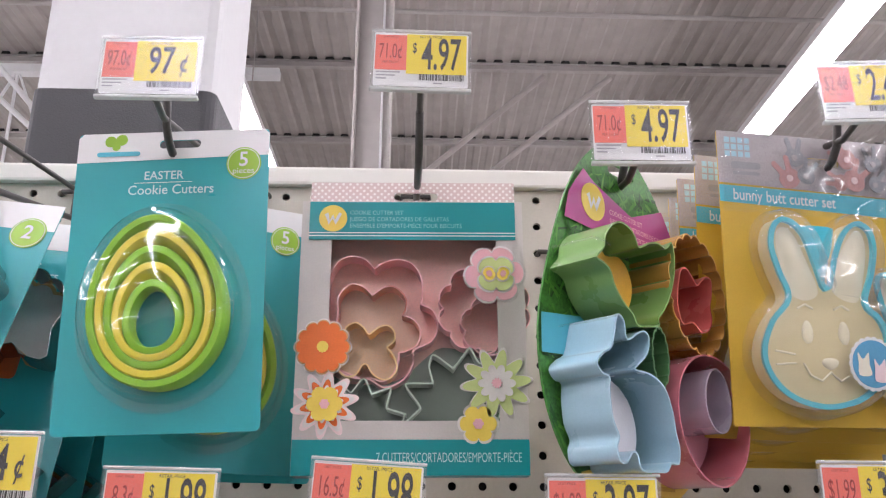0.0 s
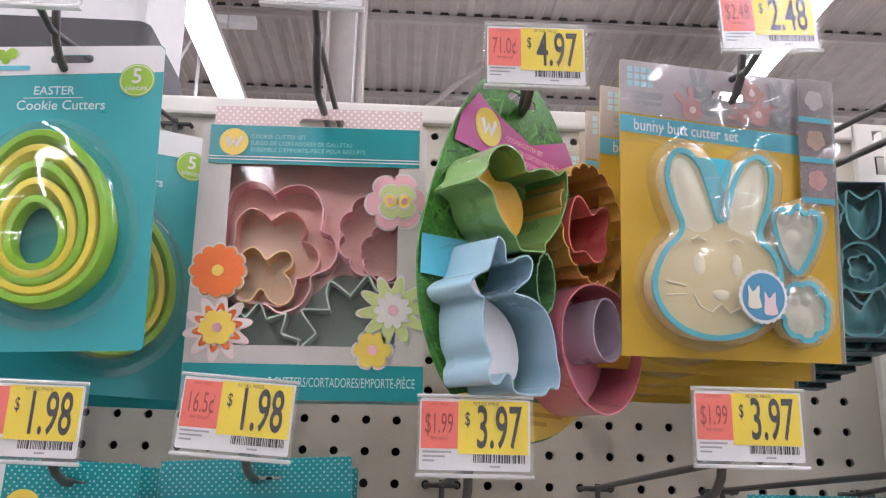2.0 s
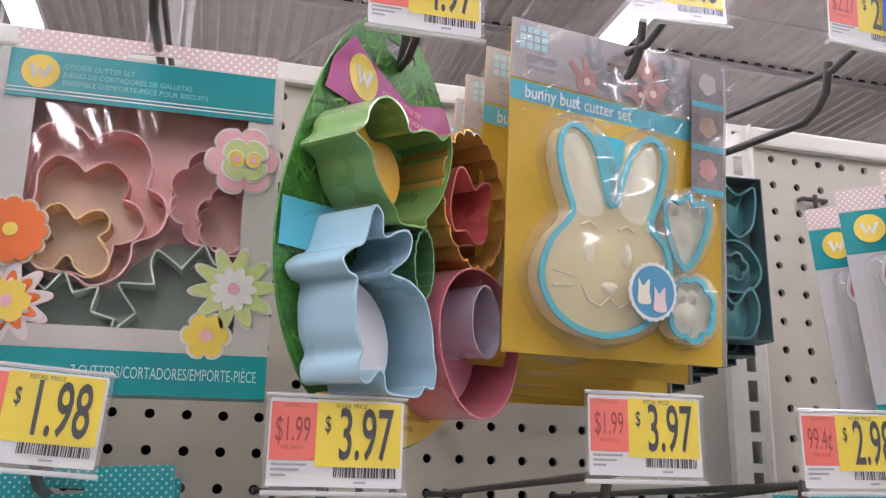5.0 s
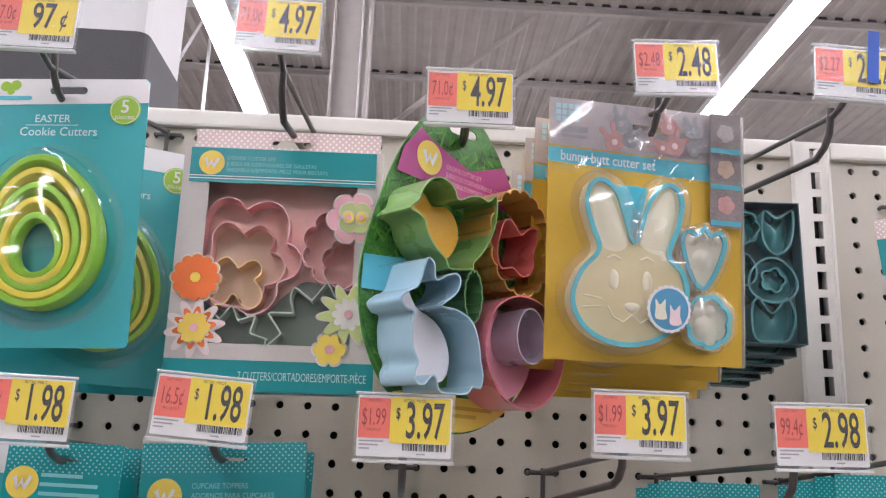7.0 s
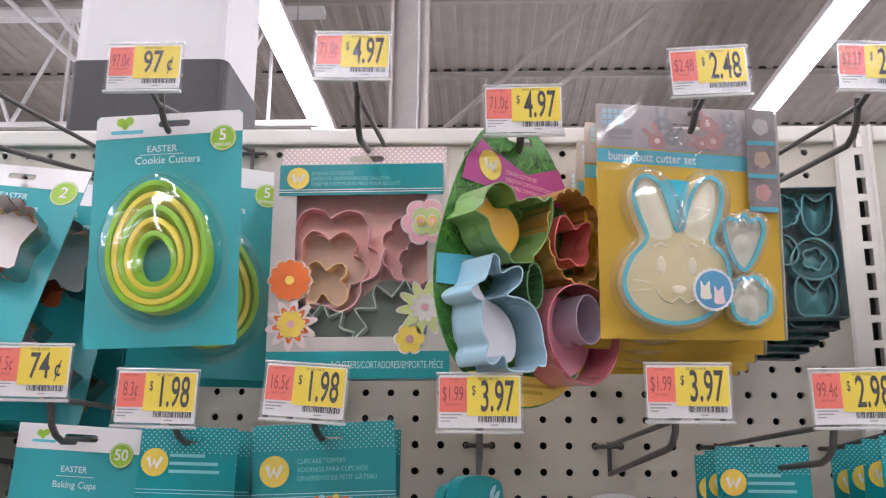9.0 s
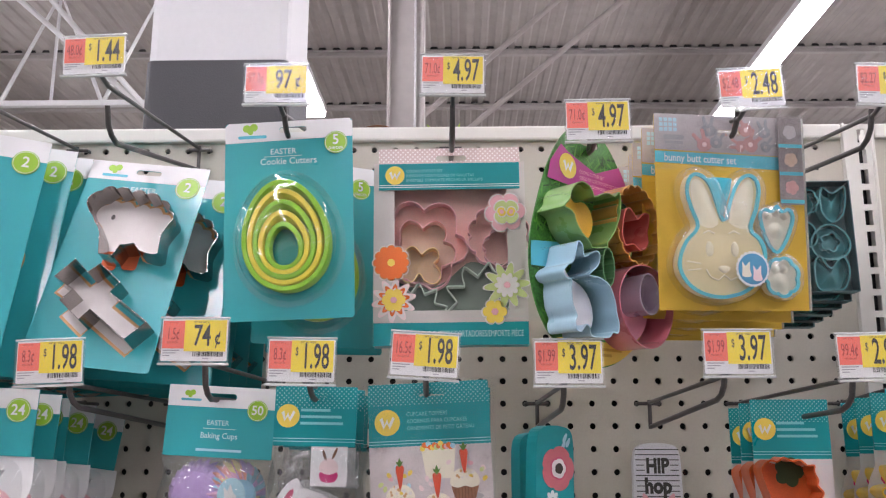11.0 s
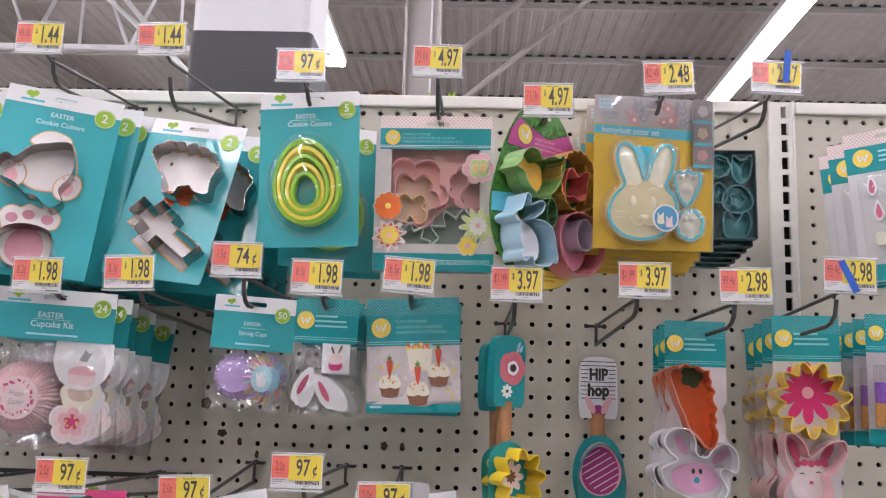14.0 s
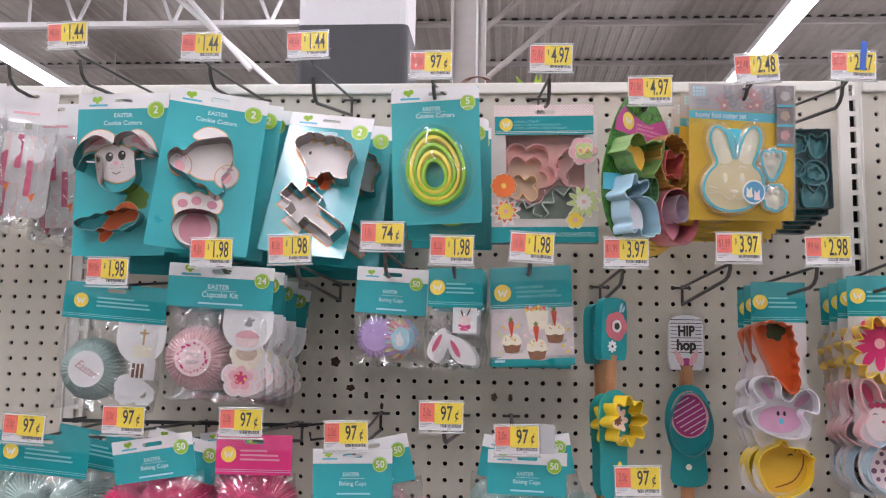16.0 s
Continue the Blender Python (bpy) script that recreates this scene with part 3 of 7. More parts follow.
# ---- hooks and price tags ----
def peg_hook(x, z, x_tag, z_tag, z_hang, tip=0.022, reach=0.262, label=True, y_tag=-0.300, group="display hooks"):
    """A double wire hook: a bar in two holes, a product wire with a raised tip and a label wire above it."""
    h = thing("peg_hook", pose(x, 0, z), "dark grey steel wire display hook with label arm", "hook", group)
    part("cross_bar", rod([(-0.0127, 0.004, 0), (-0.0127, -0.006, 0), (0.0127, -0.006, 0), (0.0127, 0.004, 0)], 0.0022), WIRE, h)
    part("back_stem", rod([(0, -0.0075, 0.004), (0, -0.0075, -0.028)], 0.0022), WIRE, h)
    dx, dz = x_tag - x, z_hang - z
    p0, p1 = Vector((0, -0.008, -0.026)), Vector((dx * 0.8, -reach + 0.02, dz))
    tipv = [p0, p0.lerp(p1, 0.5), p1, p1 + Vector((dx * 0.05, -0.012, 0.004)), p1 + Vector((dx * 0.08, -0.020, tip * 0.5)), p1 + Vector((dx * 0.1, -0.025, tip + 0.006))]
    smooth(part("product_wire", rod(tipv, 0.0026), WIRE, h), 60)
    if label:
        smooth(part("label_wire", rod([(0, -0.008, 0.001), (dx * 0.9, y_tag + 0.03, z_tag - z - 0.016), (dx, y_tag + 0.004, z_tag - z - 0.010)], 0.0022), WIRE, h), 60)
    return h


def price_tag(x, z, unit, price, y=-0.302, roll=0.0, yaw=0.0, pitch=0.0, cents=False, tape=None, w=0.0545, h=0.0345, note=""):
    t = thing("price_tag", pose(x, y, z, pitch, roll, yaw), "white price tag with red and yellow panels" + (note or " in clear holder"), "price tag", "price tags")
    part("holder", joined(raw(plate(rect(w + 0.0034, h + 0.004, 0.0012, 0, 0.0004), -0.0014, 0)), raw(box(-w / 2 - 0.0016, w / 2 + 0.0016, 0.0010, 0.0016, -h / 2 - 0.0018, h / 2 + 0.0022, 0.0002)), raw(box(-w / 2 - 0.0016, w / 2 + 0.0016, -0.0014, 0.0016, -h / 2 - 0.0030, -h / 2 - 0.0018))), HOLDER, t, "clear plastic holder")
    part("holder_lip", box(-w / 2 - 0.0020, w / 2 + 0.0020, -0.0022, 0.0018, -h / 2 - 0.0036, -h / 2 - 0.0016, 0.0007), HOLDERLIP, t, "milky clear bottom lip")
    part("holder_top", rod([(-w / 2 - 0.0016, -0.0004, h / 2 + 0.0012), (w / 2 + 0.0016, -0.0004, h / 2 + 0.0012)], 0.0008, 6), HOLDERLIP, t, "milky clear folded top")
    part("label_card", plate(rect(w, h, 0.001), 0, 0.0006), WHITE, t)
    s = w * 0.345 - w / 2
    red = part("unit_panel", plate([(-w / 2 + 0.0006, h * 0.5 - 0.0015 - h * 0.66), (s, h * 0.5 - 0.0015 - h * 0.66), (s, h / 2 - 0.0015), (-w / 2 + 0.0006, h / 2 - 0.0015)], -0.0002, 0.0002), TAGRED, t)
    yellow = part("price_panel", plate([(s, h * 0.5 - h * 0.77), (w / 2 - 0.001, h * 0.5 - h * 0.77), (w / 2 - 0.001, h / 2 - 0.0008), (s, h / 2 - 0.0008)], -0.0003, 0.0002), TAGYEL, t)
    y2 = -0.0005
    cx = (s + w / 2) / 2
    if cents:
        words("price_figures", price, cx - 0.0030, 0.0030, y2, 0.0245, INK, yellow, 0.60, 0.016)
        words("cent_sign", "¢", cx + 0.0098, 0.0020, y2, 0.017, INK, yellow, 0.62, 0.014)
    else:
        words("price_figures", price, cx + 0.0022, 0.0026, y2, 0.0290, INK, yellow, 0.455, 0.012)
        words("dollar_sign", "$", s + 0.0046, 0.0072, y2, 0.0092, INK, yellow, 0.55, 0.008)
    words("price_heading", "RETAIL PRICE", cx - 0.004, h / 2 - 0.0024, y2, 0.0024, INK, yellow, 0.9)
    words("unit_figures", unit, (s - w / 2) / 2, 0.0046, y2, 0.0140, REDINK, red, 0.45, 0.0)
    words("unit_heading", "UNIT PRICE", (s - w / 2) / 2, h / 2 - 0.0030, y2, 0.0019, REDINK, red, 0.9)
    words("unit_note", "PER EACH", (s - w / 2) / 2, -0.0022, y2, 0.0023, REDINK, red, 0.85)
    code = []
    rnd = random.Random(int(1000 * (x + 3)) + int(1000 * z))
    bx = cx - 0.010
    while bx < w / 2 - 0.0025:
        bw = rnd.choice((0.0003, 0.0005, 0.0008))
        code.append(rect(bw, 0.0040, 0, bx, -h / 2 + 0.0058))
        bx += bw + rnd.choice((0.0003, 0.0005))
    part("barcode", sheets(code, y2), INK, t)
    part("small_print", sheets(bars(-w / 2 + 0.0015, -h / 2 + 0.0086, (0.014, 0.011, 0.006), 0.0021, 0.0009) + bars(cx - 0.002, -h / 2 + 0.002, (0.005,), 0.002, 0.0009), y2), GREYPRINT, t)
    if tape:
        tx, tz, ta, tl = tape
        strip = [(tx + a * math.cos(ta) - b * math.sin(ta), tz + a * math.sin(ta) + b * math.cos(ta)) for a, b in rect(0.0075, tl)]
        part("tape_strip", plate(strip, -0.0022, 0.0003), TAPE, t, "strip of blue tape")
    return t


# hook: x, z at the board, then its tag: x, z, and the height at which goods hang; the tag's text and lean
for hx, hz, tx, tz, zh, unit, price, roll, extra in (
    (-0.68, 1.817, -0.700, 1.822, 1.772, "48.0¢", "1.44", -3, {}),
    (-0.515, 1.817, -0.515, 1.805, 1.766, "48.0¢", "1.44", 1, {}),
    (-0.365, 1.817, -0.372, 1.806, 1.744, "48.0¢", "1.44", -2, {}),
    (-0.205, 1.817, -0.209, 1.7775, 1.748, "97.0¢", "97", 0, {"cents": True}),
    (-0.0595, 1.817, -0.054, 1.785, 1.742, "71.0¢", "4.97", 1, {}),
    (0.0635, 1.766, 0.071, 1.7415, 1.727, "71.0¢", "4.97", -0.5, {}),
    (0.1905, 1.817, 0.2045, 1.770, 1.743, "$2.48", "2.48", -2.5, {}),
    (0.318, 1.792, 0.323, 1.7725, 1.735, "$2.27", "2.27", 2, {"tape": (0.011, 0.012, -0.06, 0.037), "note": " and blue tape"}),
    (-0.63, 1.512, -0.6255, 1.504, 1.488, "99.0¢", "1.98", 1, {}),
    (-0.48, 1.512, -0.489, 1.530, 1.508, "8.3¢", "1.98", 0, {}),
    (-0.375, 1.512, -0.3865, 1.535, 1.500, "8.3¢", "1.98", -2, {}),
    (-0.27, 1.537, -0.2675, 1.5525, 1.507, "1.5¢", "74", 0.5, {"cents": True}),
    (-0.175, 1.512, -0.1785, 1.5355, 1.508, "8.3¢", "1.98", 1, {}),
    (-0.084, 1.512, -0.0775, 1.540, 1.514, "16.5¢", "1.98", 3.5, {}),
    (0.038, 1.512, 0.0395, 1.534, 1.498, "$1.99", "3.97", 0, {}),
    (0.165, 1.512, 0.177, 1.5415, 1.506, "$1.99", "3.97", 0, {}),
    (0.268, 1.512, 0.2845, 1.5385, 1.497, "99.4¢", "2.98", -1, {}),
    (0.382, 1.512, 0.395, 1.5525, 1.502, "99.4¢", "2.98", 1, {"tape": (-0.002, -0.002, 0.45, 0.037), "note": " and blue tape"}),
    (-0.73, 1.29, -0.7235, 1.302, 1.283, "2.0¢", "97", 3, {"cents": True}),
    (-0.585, 1.29, -0.593, 1.315, 1.286, "2.0¢", "97", 1, {"cents": True}),
    (-0.43, 1.29, -0.441, 1.315, 1.287, "2.0¢", "97", 0, {"cents": True}),
    (-0.305, 1.309, -0.307, 1.3015, 1.274, "2.0¢", "97", -2, {"cents": True}),
    (-0.178, 1.309, -0.1885, 1.328, 1.290, "2.0¢", "97", 0, {"cents": True}),
    (-0.10, 1.309, -0.095, 1.3015, 1.275, "2.0¢", "97", -1, {"cents": True}),
    (0.045, 1.233, 0.051, 1.2555, 1.228, "2.0¢", "97", -2, {"cents": True}),
):
    peg_hook(hx, hz, tx, tz, zh)
    price_tag(tx, tz, unit, price, roll=roll, **extra)

spare = thing("label_holder", pose(-0.0655, -0.2985, 1.303, 0, 1, 0), "empty grey plastic label holder behind a price tag", "label holder")
part("plate", plate(rect(0.034, 0.036, 0.003), 0, 0.0012), surface("grey_holder_plastic", (0.40, 0.40, 0.405), 0.35, vary=0.05), spare)
part("clip", box(-0.006, 0.006, 0.0012, 0.004, -0.010, -0.006, 0.0004), WIRE, spare)

rail = thing("hanging_rail", pose(-0.62, 0, 1.29), "black flat steel hanging rail along the board", "rail")
part("bar", box(-0.19, 0.205, -0.034, -0.031, -0.003, 0.003, 0.001), BLACKWIRE, rail)
part("end_loop", rod([(0.20, -0.032, 0), (0.235, -0.032, 0.004), (0.24, -0.032, -0.018), (0.21, -0.032, -0.022), (0.208, -0.032, -0.010)], 0.002), BLACKWIRE, rail)
for x in (-0.17, 0.18):
    part("bracket", box(x - 0.004, x + 0.004, -0.032, 0.003, -0.004, 0.004), BLACKWIRE, rail)

# ---- packs on the top row ----
TAN = surface("toasted_edge_print", (0.62, 0.36, 0.16), 0.4, vary=0.1, patch=80)
ICING = surface("white_icing_print", (0.72, 0.67, 0.65), 0.4, vary=0.05, patch=80)
PALEBLUE = surface("pale_blue_print", (0.42, 0.66, 0.74), 0.35, vary=0.06)
PHOTO = surface("soft_grey_photo_print", (0.46, 0.42, 0.43), 0.3, vary=0.2, patch=45)
STEPPHOTO = surface("brown_grey_photo_print", (0.27, 0.235, 0.235), 0.3, vary=0.3, patch=70)
DUSTPINK = surface("dusty_pink_biscuit_print", (0.56, 0.31, 0.30), 0.35, vary=0.15, patch=120)
DUSTBLUE = surface("dusty_blue_biscuit_print", (0.34, 0.345, 0.37), 0.35, vary=0.15, patch=120)
GREYGREEN = surface("grey_green_photo_print", (0.22, 0.27, 0.225), 0.4, vary=0.15, patch=14)
BEIGE = surface("beige_photo_print", (0.68, 0.48, 0.36), 0.4, vary=0.08, patch=20)
# lighter copies of the cutter plastics: the bright light on their rims is painted in
LITROSE = surface("lit_rose_plastic", (0.86, 0.50, 0.50), 0.32, vary=0.05)
LITYOLK = surface("lit_yolk_plastic", (0.88, 0.68, 0.34), 0.32, vary=0.05)
LITMINT = surface("lit_mint_plastic", (0.60, 0.72, 0.60), 0.36, vary=0.05)
HONEY = surface("honey_photo_print", (0.66, 0.50, 0.33), 0.4, vary=0.08, patch=20)
PLROSE = surface("salmon_plastic", (0.74, 0.31, 0.24), 0.32, vary=0.05)
TANPICK = surface("tan_figure_print", (0.58, 0.42, 0.33), 0.4, vary=0.15, patch=120)
MAUVE = surface("mauve_pink_print", (0.56, 0.24, 0.30), 0.4, vary=0.08, patch=80)
ROSEDOT = surface("rose_sweet_print", (0.70, 0.36, 0.40), 0.35, vary=0.15, patch=150)


def grown(outline, d):
    """An outline moved outwards by d."""
    pts = [Vector(p) for p in outline]
    n = len(pts)
    area = sum(pts[k].x * pts[(k + 1) % n].y - pts[(k + 1) % n].x * pts[k].y for k in range(n))
    s = d if area > 0 else -d
    out = []
    for k in range(n):
        v = pts[(k + 1) % n] - pts[k - 1]
        v = v.normalized() if v.length > 1e-9 else Vector((1, 0))
        out.append((pts[k].x + v.y * s, pts[k].y - v.x * s))
    return out


def slot(cx, cz, w=0.026, h=0.0055):
    return rect(w, h, h / 2 - 0.0002, cx, cz)


def rippled(outline, y0, depth, swell=0.0045, amp=1.0):
    """A thin blister: steep sides and a pillowed front that sags in soft waves."""
    pts = [Vector(p) for p in outline]
    n = len(pts)
    c = sum(pts, Vector((0, 0))) / n
    vs, fs = [], []
    rings = [(1.0, 0.0), (0.99, 0.4), (0.975, 0.75), (0.955, 0.95)] + [(0.93 - 0.93 * k / 34, 1.0) for k in range(34)]
    for s, d in rings:
        for p in pts:
            x, z = c.x + (p.x - c.x) * s, c.y + (p.y - c.y) * s
            u, v = x - c.x, z - c.y
            front = swell * (1 - (s / 0.93) ** 2) + amp * min(1.0, (0.93 - s) * 8) * (0.0010 * math.sin(70 * u + 110 * v + 1.0) + 0.0013 * math.sin(250 * v - 60 * u) + 0.0008 * math.sin(150 * u + 90 * v))
            vs.append((x, y0 - depth * d - (front if d == 1.0 else 0), z))
    for r in range(len(rings) - 1):
        for k in range(n):
            j = (k + 1) % n
            fs.append((r * n + k, r * n + j, (r + 1) * n + j, (r + 1) * n + k))
    fs.append(tuple((len(rings) - 1) * n + k for k in range(n)))
    return vs, fs


def leaf_mark(parent, x, z, y, s=1.0):
    """The maker's mark as plain shapes: a clover over a bar."""
    part("maker_mark", sheets([ring(0.0042 * s, x - 0.004 * s, z + 0.002 * s, 12), ring(0.0042 * s, x + 0.0035 * s, z + 0.003 * s, 12), ring(0.003 * s, x, z - 0.002 * s, 10)], y), LIME, parent)
    part("maker_bar", sheets([rect(0.030 * s, 0.0034 * s, 0.0015 * s, x + 0.002 * s, z - 0.0075 * s)], y), SKY, parent)


def badge(parent, x, z, y, r, text, small=""):
    parent = part("badge", plate(ring(r, x, z), y, 0.0003), LIME, parent, "lime green round badge")
    part("badge_rim", plate(ring(r * 0.93, x, z), y - 0.0002, 0.0001, [ring(r * 0.89, x, z)]), WHITE, parent)
    words("badge_number", text, x, z + (r * 0.2 if small else 0), y - 0.0004, r * 1.25, WHITE, parent, 0.95, 0.015)
    if small:
        words("badge_word", small, x, z - r * 0.48, y - 0.0004, r * 0.5, WHITE, parent)


def roundel(parent, x, z, y, r):
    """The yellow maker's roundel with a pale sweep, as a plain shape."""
    parent = part("roundel", plate(ring(r, x, z), y, 0.0003), SUN, parent, "yellow round maker's mark")
    sweep = [(-0.62, 0.25), (-0.35, 0.42), (-0.22, -0.2), (0.0, 0.3), (0.14, -0.15), (0.45, 0.45), (0.62, 0.3), (0.2, -0.5), (-0.02, -0.05), (-0.3, -0.5), (-0.5, 0.1)]
    part("roundel_sweep", sheets([[(x + a * r, z + b * r) for a, b in sweep]], y - 0.0004), WHITE, parent)


def egg_ring(outer, inner, y0, depth, face):
    """A nested egg cutter: a flat front rim and an inner side that slopes back to the next ring."""
    n = len(outer)
    rim = grown(outer, -face)
    rows = [(outer, 0.0), (grown(outer, 0.0003), 0.93), (grown(outer, -0.0006), 1.0), (grown(outer, 0.0006 - face), 1.0), (rim, 0.93), (inner, 0.25)]
    vs = [(x, y0 - depth * d, z) for pts, d in rows for x, z in pts]
    fs = [(r * n + k, r * n + (k + 1) % n, (r + 1) * n + (k + 1) % n, (r + 1) * n + k) for r in range(len(rows) - 1) for k in range(n)]
    return vs, fs


def egg_cutter_pack(m, note):
    p = thing("cookie_cutter_pack", m, "teal card with nested green and yellow egg cutters, " + note, "cookie cutter pack", "nested egg cutter packs")
    w, h = 0.120, 0.187
    cut = h / 2 - 0.0185
    part("card", plate(rect(w, h, 0.003), 0, 0.0009, [slot(0.004, h / 2 - 0.0085)]), TEAL, p)
    part("header", plate([(-w / 2, cut - 0.001), (w / 2, cut + 0.001), (w / 2, h / 2 - 0.003), (w / 2 - 0.003, h / 2), (-w / 2 + 0.003, h / 2), (-w / 2, h / 2 - 0.003)], -0.0003, 0.0002, [slot(0.004, h / 2 - 0.0085)]), WHITE, p, "white card header")
    leaf_mark(p, -0.036, h / 2 - 0.0075, -0.0006, 0.9)
    badge(p, 0.0445, cut - 0.0045, -0.0006, 0.0108, "5", "pieces")
    words("title", "EASTER", -0.005, cut - 0.0110, -0.0004, 0.0078, DIMWHITE, p, 0.95, 0.01)
    words("subtitle", "Cookie Cutters", 0.000, cut - 0.0205, -0.0004, 0.0088, DIMWHITE, p, 0.95, 0.008)
    part("rule", sheets([rect(0.036, 0.0004, 0, -0.005, cut - 0.0155)], -0.0004), WHITE, p)
    rings = []
    for cx, cz, ew, eh in ((0.0003, -0.0185, 0.0790, 0.1030), (-0.0005, -0.0202, 0.0675, 0.0885), (-0.0010, -0.0226, 0.0565, 0.0735), (-0.0014, -0.0254, 0.0460, 0.0590), (-0.0010, -0.0286, 0.0345, 0.0445)):
        shape = egg(ew, eh, cx, cz, 64, 0.12, 0.10)
        rings.append((shape, grown(shape, -0.0048)))
    for k, (shape, hollow) in enumerate(rings):
        inner = grown(rings[k + 1][0], 0.0004) if k < 4 else hollow
        smooth(part("egg_cutter", egg_ring(shape, inner, -0.001, 0.0160 - 0.0006 * k, 0.0046), PLYELLOW if k % 2 else PLGREEN, p, ("yellow" if k % 2 else "green") + " plastic egg ring"), 50)
    bubble = egg(0.0930, 0.1170, 0, -0.0185, 64, 0.11, 0.10)
    smooth(part("blister", joined(rippled(bubble, -0.001, 0.0170, 0.0085, 0.55), raw(plate(egg(0.104, 0.128, 0, -0.0185, 64, 0.1, 0.10), -0.0012, 0, [bubble]))), BLISTER, p, "clear plastic blister"), 40)
    return p


egg_cutter_pack(pose(-0.2053, -0.2435, 1.6705, 0.9, -1.9, -2.6), "front one")
egg_cutter_pack(pose(-0.1925, -0.165, 1.655, 0, 0.5, 24), "turned behind")
egg_cutter_pack(pose(-0.190, -0.110, 1.652, 0, 0, 12), "hung far back")


def printed_flower(parent, y, x, z, r, lobes, colours, depth=0.25, sharp=0.6, turn=0.0, squash=1.0):
    """A layered cookie print: each layer smaller than the one below."""
    for k, (c, s) in enumerate(colours):
        pts = lobed(r * s, 0, 0, lobes, depth, turn, sharp)
        part("print_layer", plate([(x + a * squash, z + b) for a, b in pts], y - 0.0005 * (k + 1), 0.0005), c, parent)


def flower_box(m):
    b = thing("cookie_cutter_box", m, "grey wood-print window box of pink and green flower cutters", "cookie cutter box")
    w, h, d = 0.146, 0.178, 0.020
    win = rect(0.108, 0.118, 0, 0.001, 0.003)
    part("front", plate(rect(w, h), 0, 0.0008, [win]), WOODPRINT, b, "printed front with a window")
    for x0, x1 in ((-w / 2, -w / 2 + 0.0008), (w / 2 - 0.0008, w / 2)):
        part("side", box(x0, x1, 0.0008, d, -h / 2, h / 2), WOODPRINT, b)
    part("base", box(-w / 2, w / 2, 0.0008, d, -h / 2, -h / 2 + 0.0008), DTEAL, b)
    part("lid", box(-w / 2, w / 2, 0.0008, d, h / 2 - 0.0008, h / 2), WOODPRINT, b)
    part("back", box(-w / 2 + 0.001, w / 2 - 0.001, d, d + 0.0008, -h / 2, h / 2), PINKWALL, b)
    part("back_print", plate(curve([(-60, -62), (-60, -22), (-40, -30), (-10, -28), (8, -14), (20, -6), (40, -10), (60, -12), (60, -62)], 3), d - 0.0004, 0.0002), GREYGREEN, b, "grey green photo print")
    part("hang_tab", plate(rect(w - 0.006, 0.022, 0.001, 0, h / 2 + 0.0095), d - 0.003, 0.0008, [slot(0.002, h / 2 + 0.010, 0.03)]), DOTPINK, b, "rose dotted hanging tab")
    part("top_band", plate(rect(w - 0.010, 0.0265, 0, 0, h / 2 - 0.0140), -0.0007, 0.0003), DTEAL, b, "teal band")
    for z in (0.0225, 0.0245):
        part("band_line", sheets([rect(w - 0.010, 0.0007, 0, 0, h / 2 - z)], -0.0009), WHITE, b)
    part("bottom_band", plate(rect(w - 0.0004, 0.0215, 0, 0, -h / 2 + 0.0108), -0.0004, 0.0003), DTEAL, b, "teal band")
    roundel(b, -0.0525, h / 2 - 0.0125, -0.0012, 0.0093)
    for k, text in enumerate(("COOKIE CUTTER SET", "JUEGO DE CORTADORES DE GALLETAS", "ENSEMBLE D'EMPORTE-PIÈCE POUR BISCUITS")):
        words("band_text", text, -0.0415, h / 2 - 0.0085 - 0.0046 * k, -0.0009, 0.0041, TEXTTEAL, b, 0.9, 0.0, 0, "LEFT")
    words("bottom_text", "7 CUTTERS/CORTADORES/EMPORTE-PIÈCE", w / 2 - 0.005, -h / 2 + 0.0105, -0.0006, 0.0083, DIMWHITE, b, 0.56, 0.0, 0, "RIGHT")
    # the cutters inside
    big = curve([(-55, 28), (-54, 38), (-49, 48), (-40, 52), (-31, 50), (-25, 44), (-24, 44), (-18, 48), (-9, 50), (0, 47), (6, 38), (7, 28), (6, 20), (7, 19), (14, 15), (17, 5), (13, -5), (3, -10), (1, -13), (1, -20), (-5, -30), (-17, -35), (-26, -30), (-38, -27), (-50, -20), (-55, -4)], 4)
    mid = curve([(-48, 13), (-48, 24), (-42, 32), (-36, 33), (-30, 30), (-26, 26), (-25, 26), (-18, 31), (-11, 31), (-4, 24), (-4, 16), (-6, 12), (-5, 12), (2, 9), (6, 1), (3, -8), (-4, -12), (-8, -13), (-8, -16), (-11, -26), (-18, -31), (-26, -29), (-36, -29), (-46, -24), (-50, -14), (-49, 4)], 4)
    fly = curve([(-43, -2), (-42, 4), (-36, 7), (-31, 4), (-28, 0), (-26, 0), (-21, 4), (-15, 5), (-11, 1), (-11, -5), (-15, -9), (-15, -10), (-11, -15), (-9, -23), (-13, -29), (-19, -30), (-25, -26), (-28, -21), (-31, -21), (-35, -27), (-42, -28), (-47, -22), (-45, -13), (-40, -9), (-40, -8)], 4)
    leaf = curve([(-10, -60), (-4, -52), (-4, -51), (-14, -48), (-15, -46), (-13, -37), (-14, -35), (-23, -38), (-25, -38), (-28, -31), (-31, -29), (-37, -37), (-39, -37), (-44, -33), (-48, -40), (-48, -60)], 3)
    spray = curve([(-4, -60), (-5, -58), (4, -49), (5, -46), (-3, -35), (-2, -32), (12, -32), (13, -30), (11, -22), (12, -16), (15, -14), (26, -22), (27, -22), (35, -11), (38, -10), (43, -19), (52, -24), (52, -60)], 3)
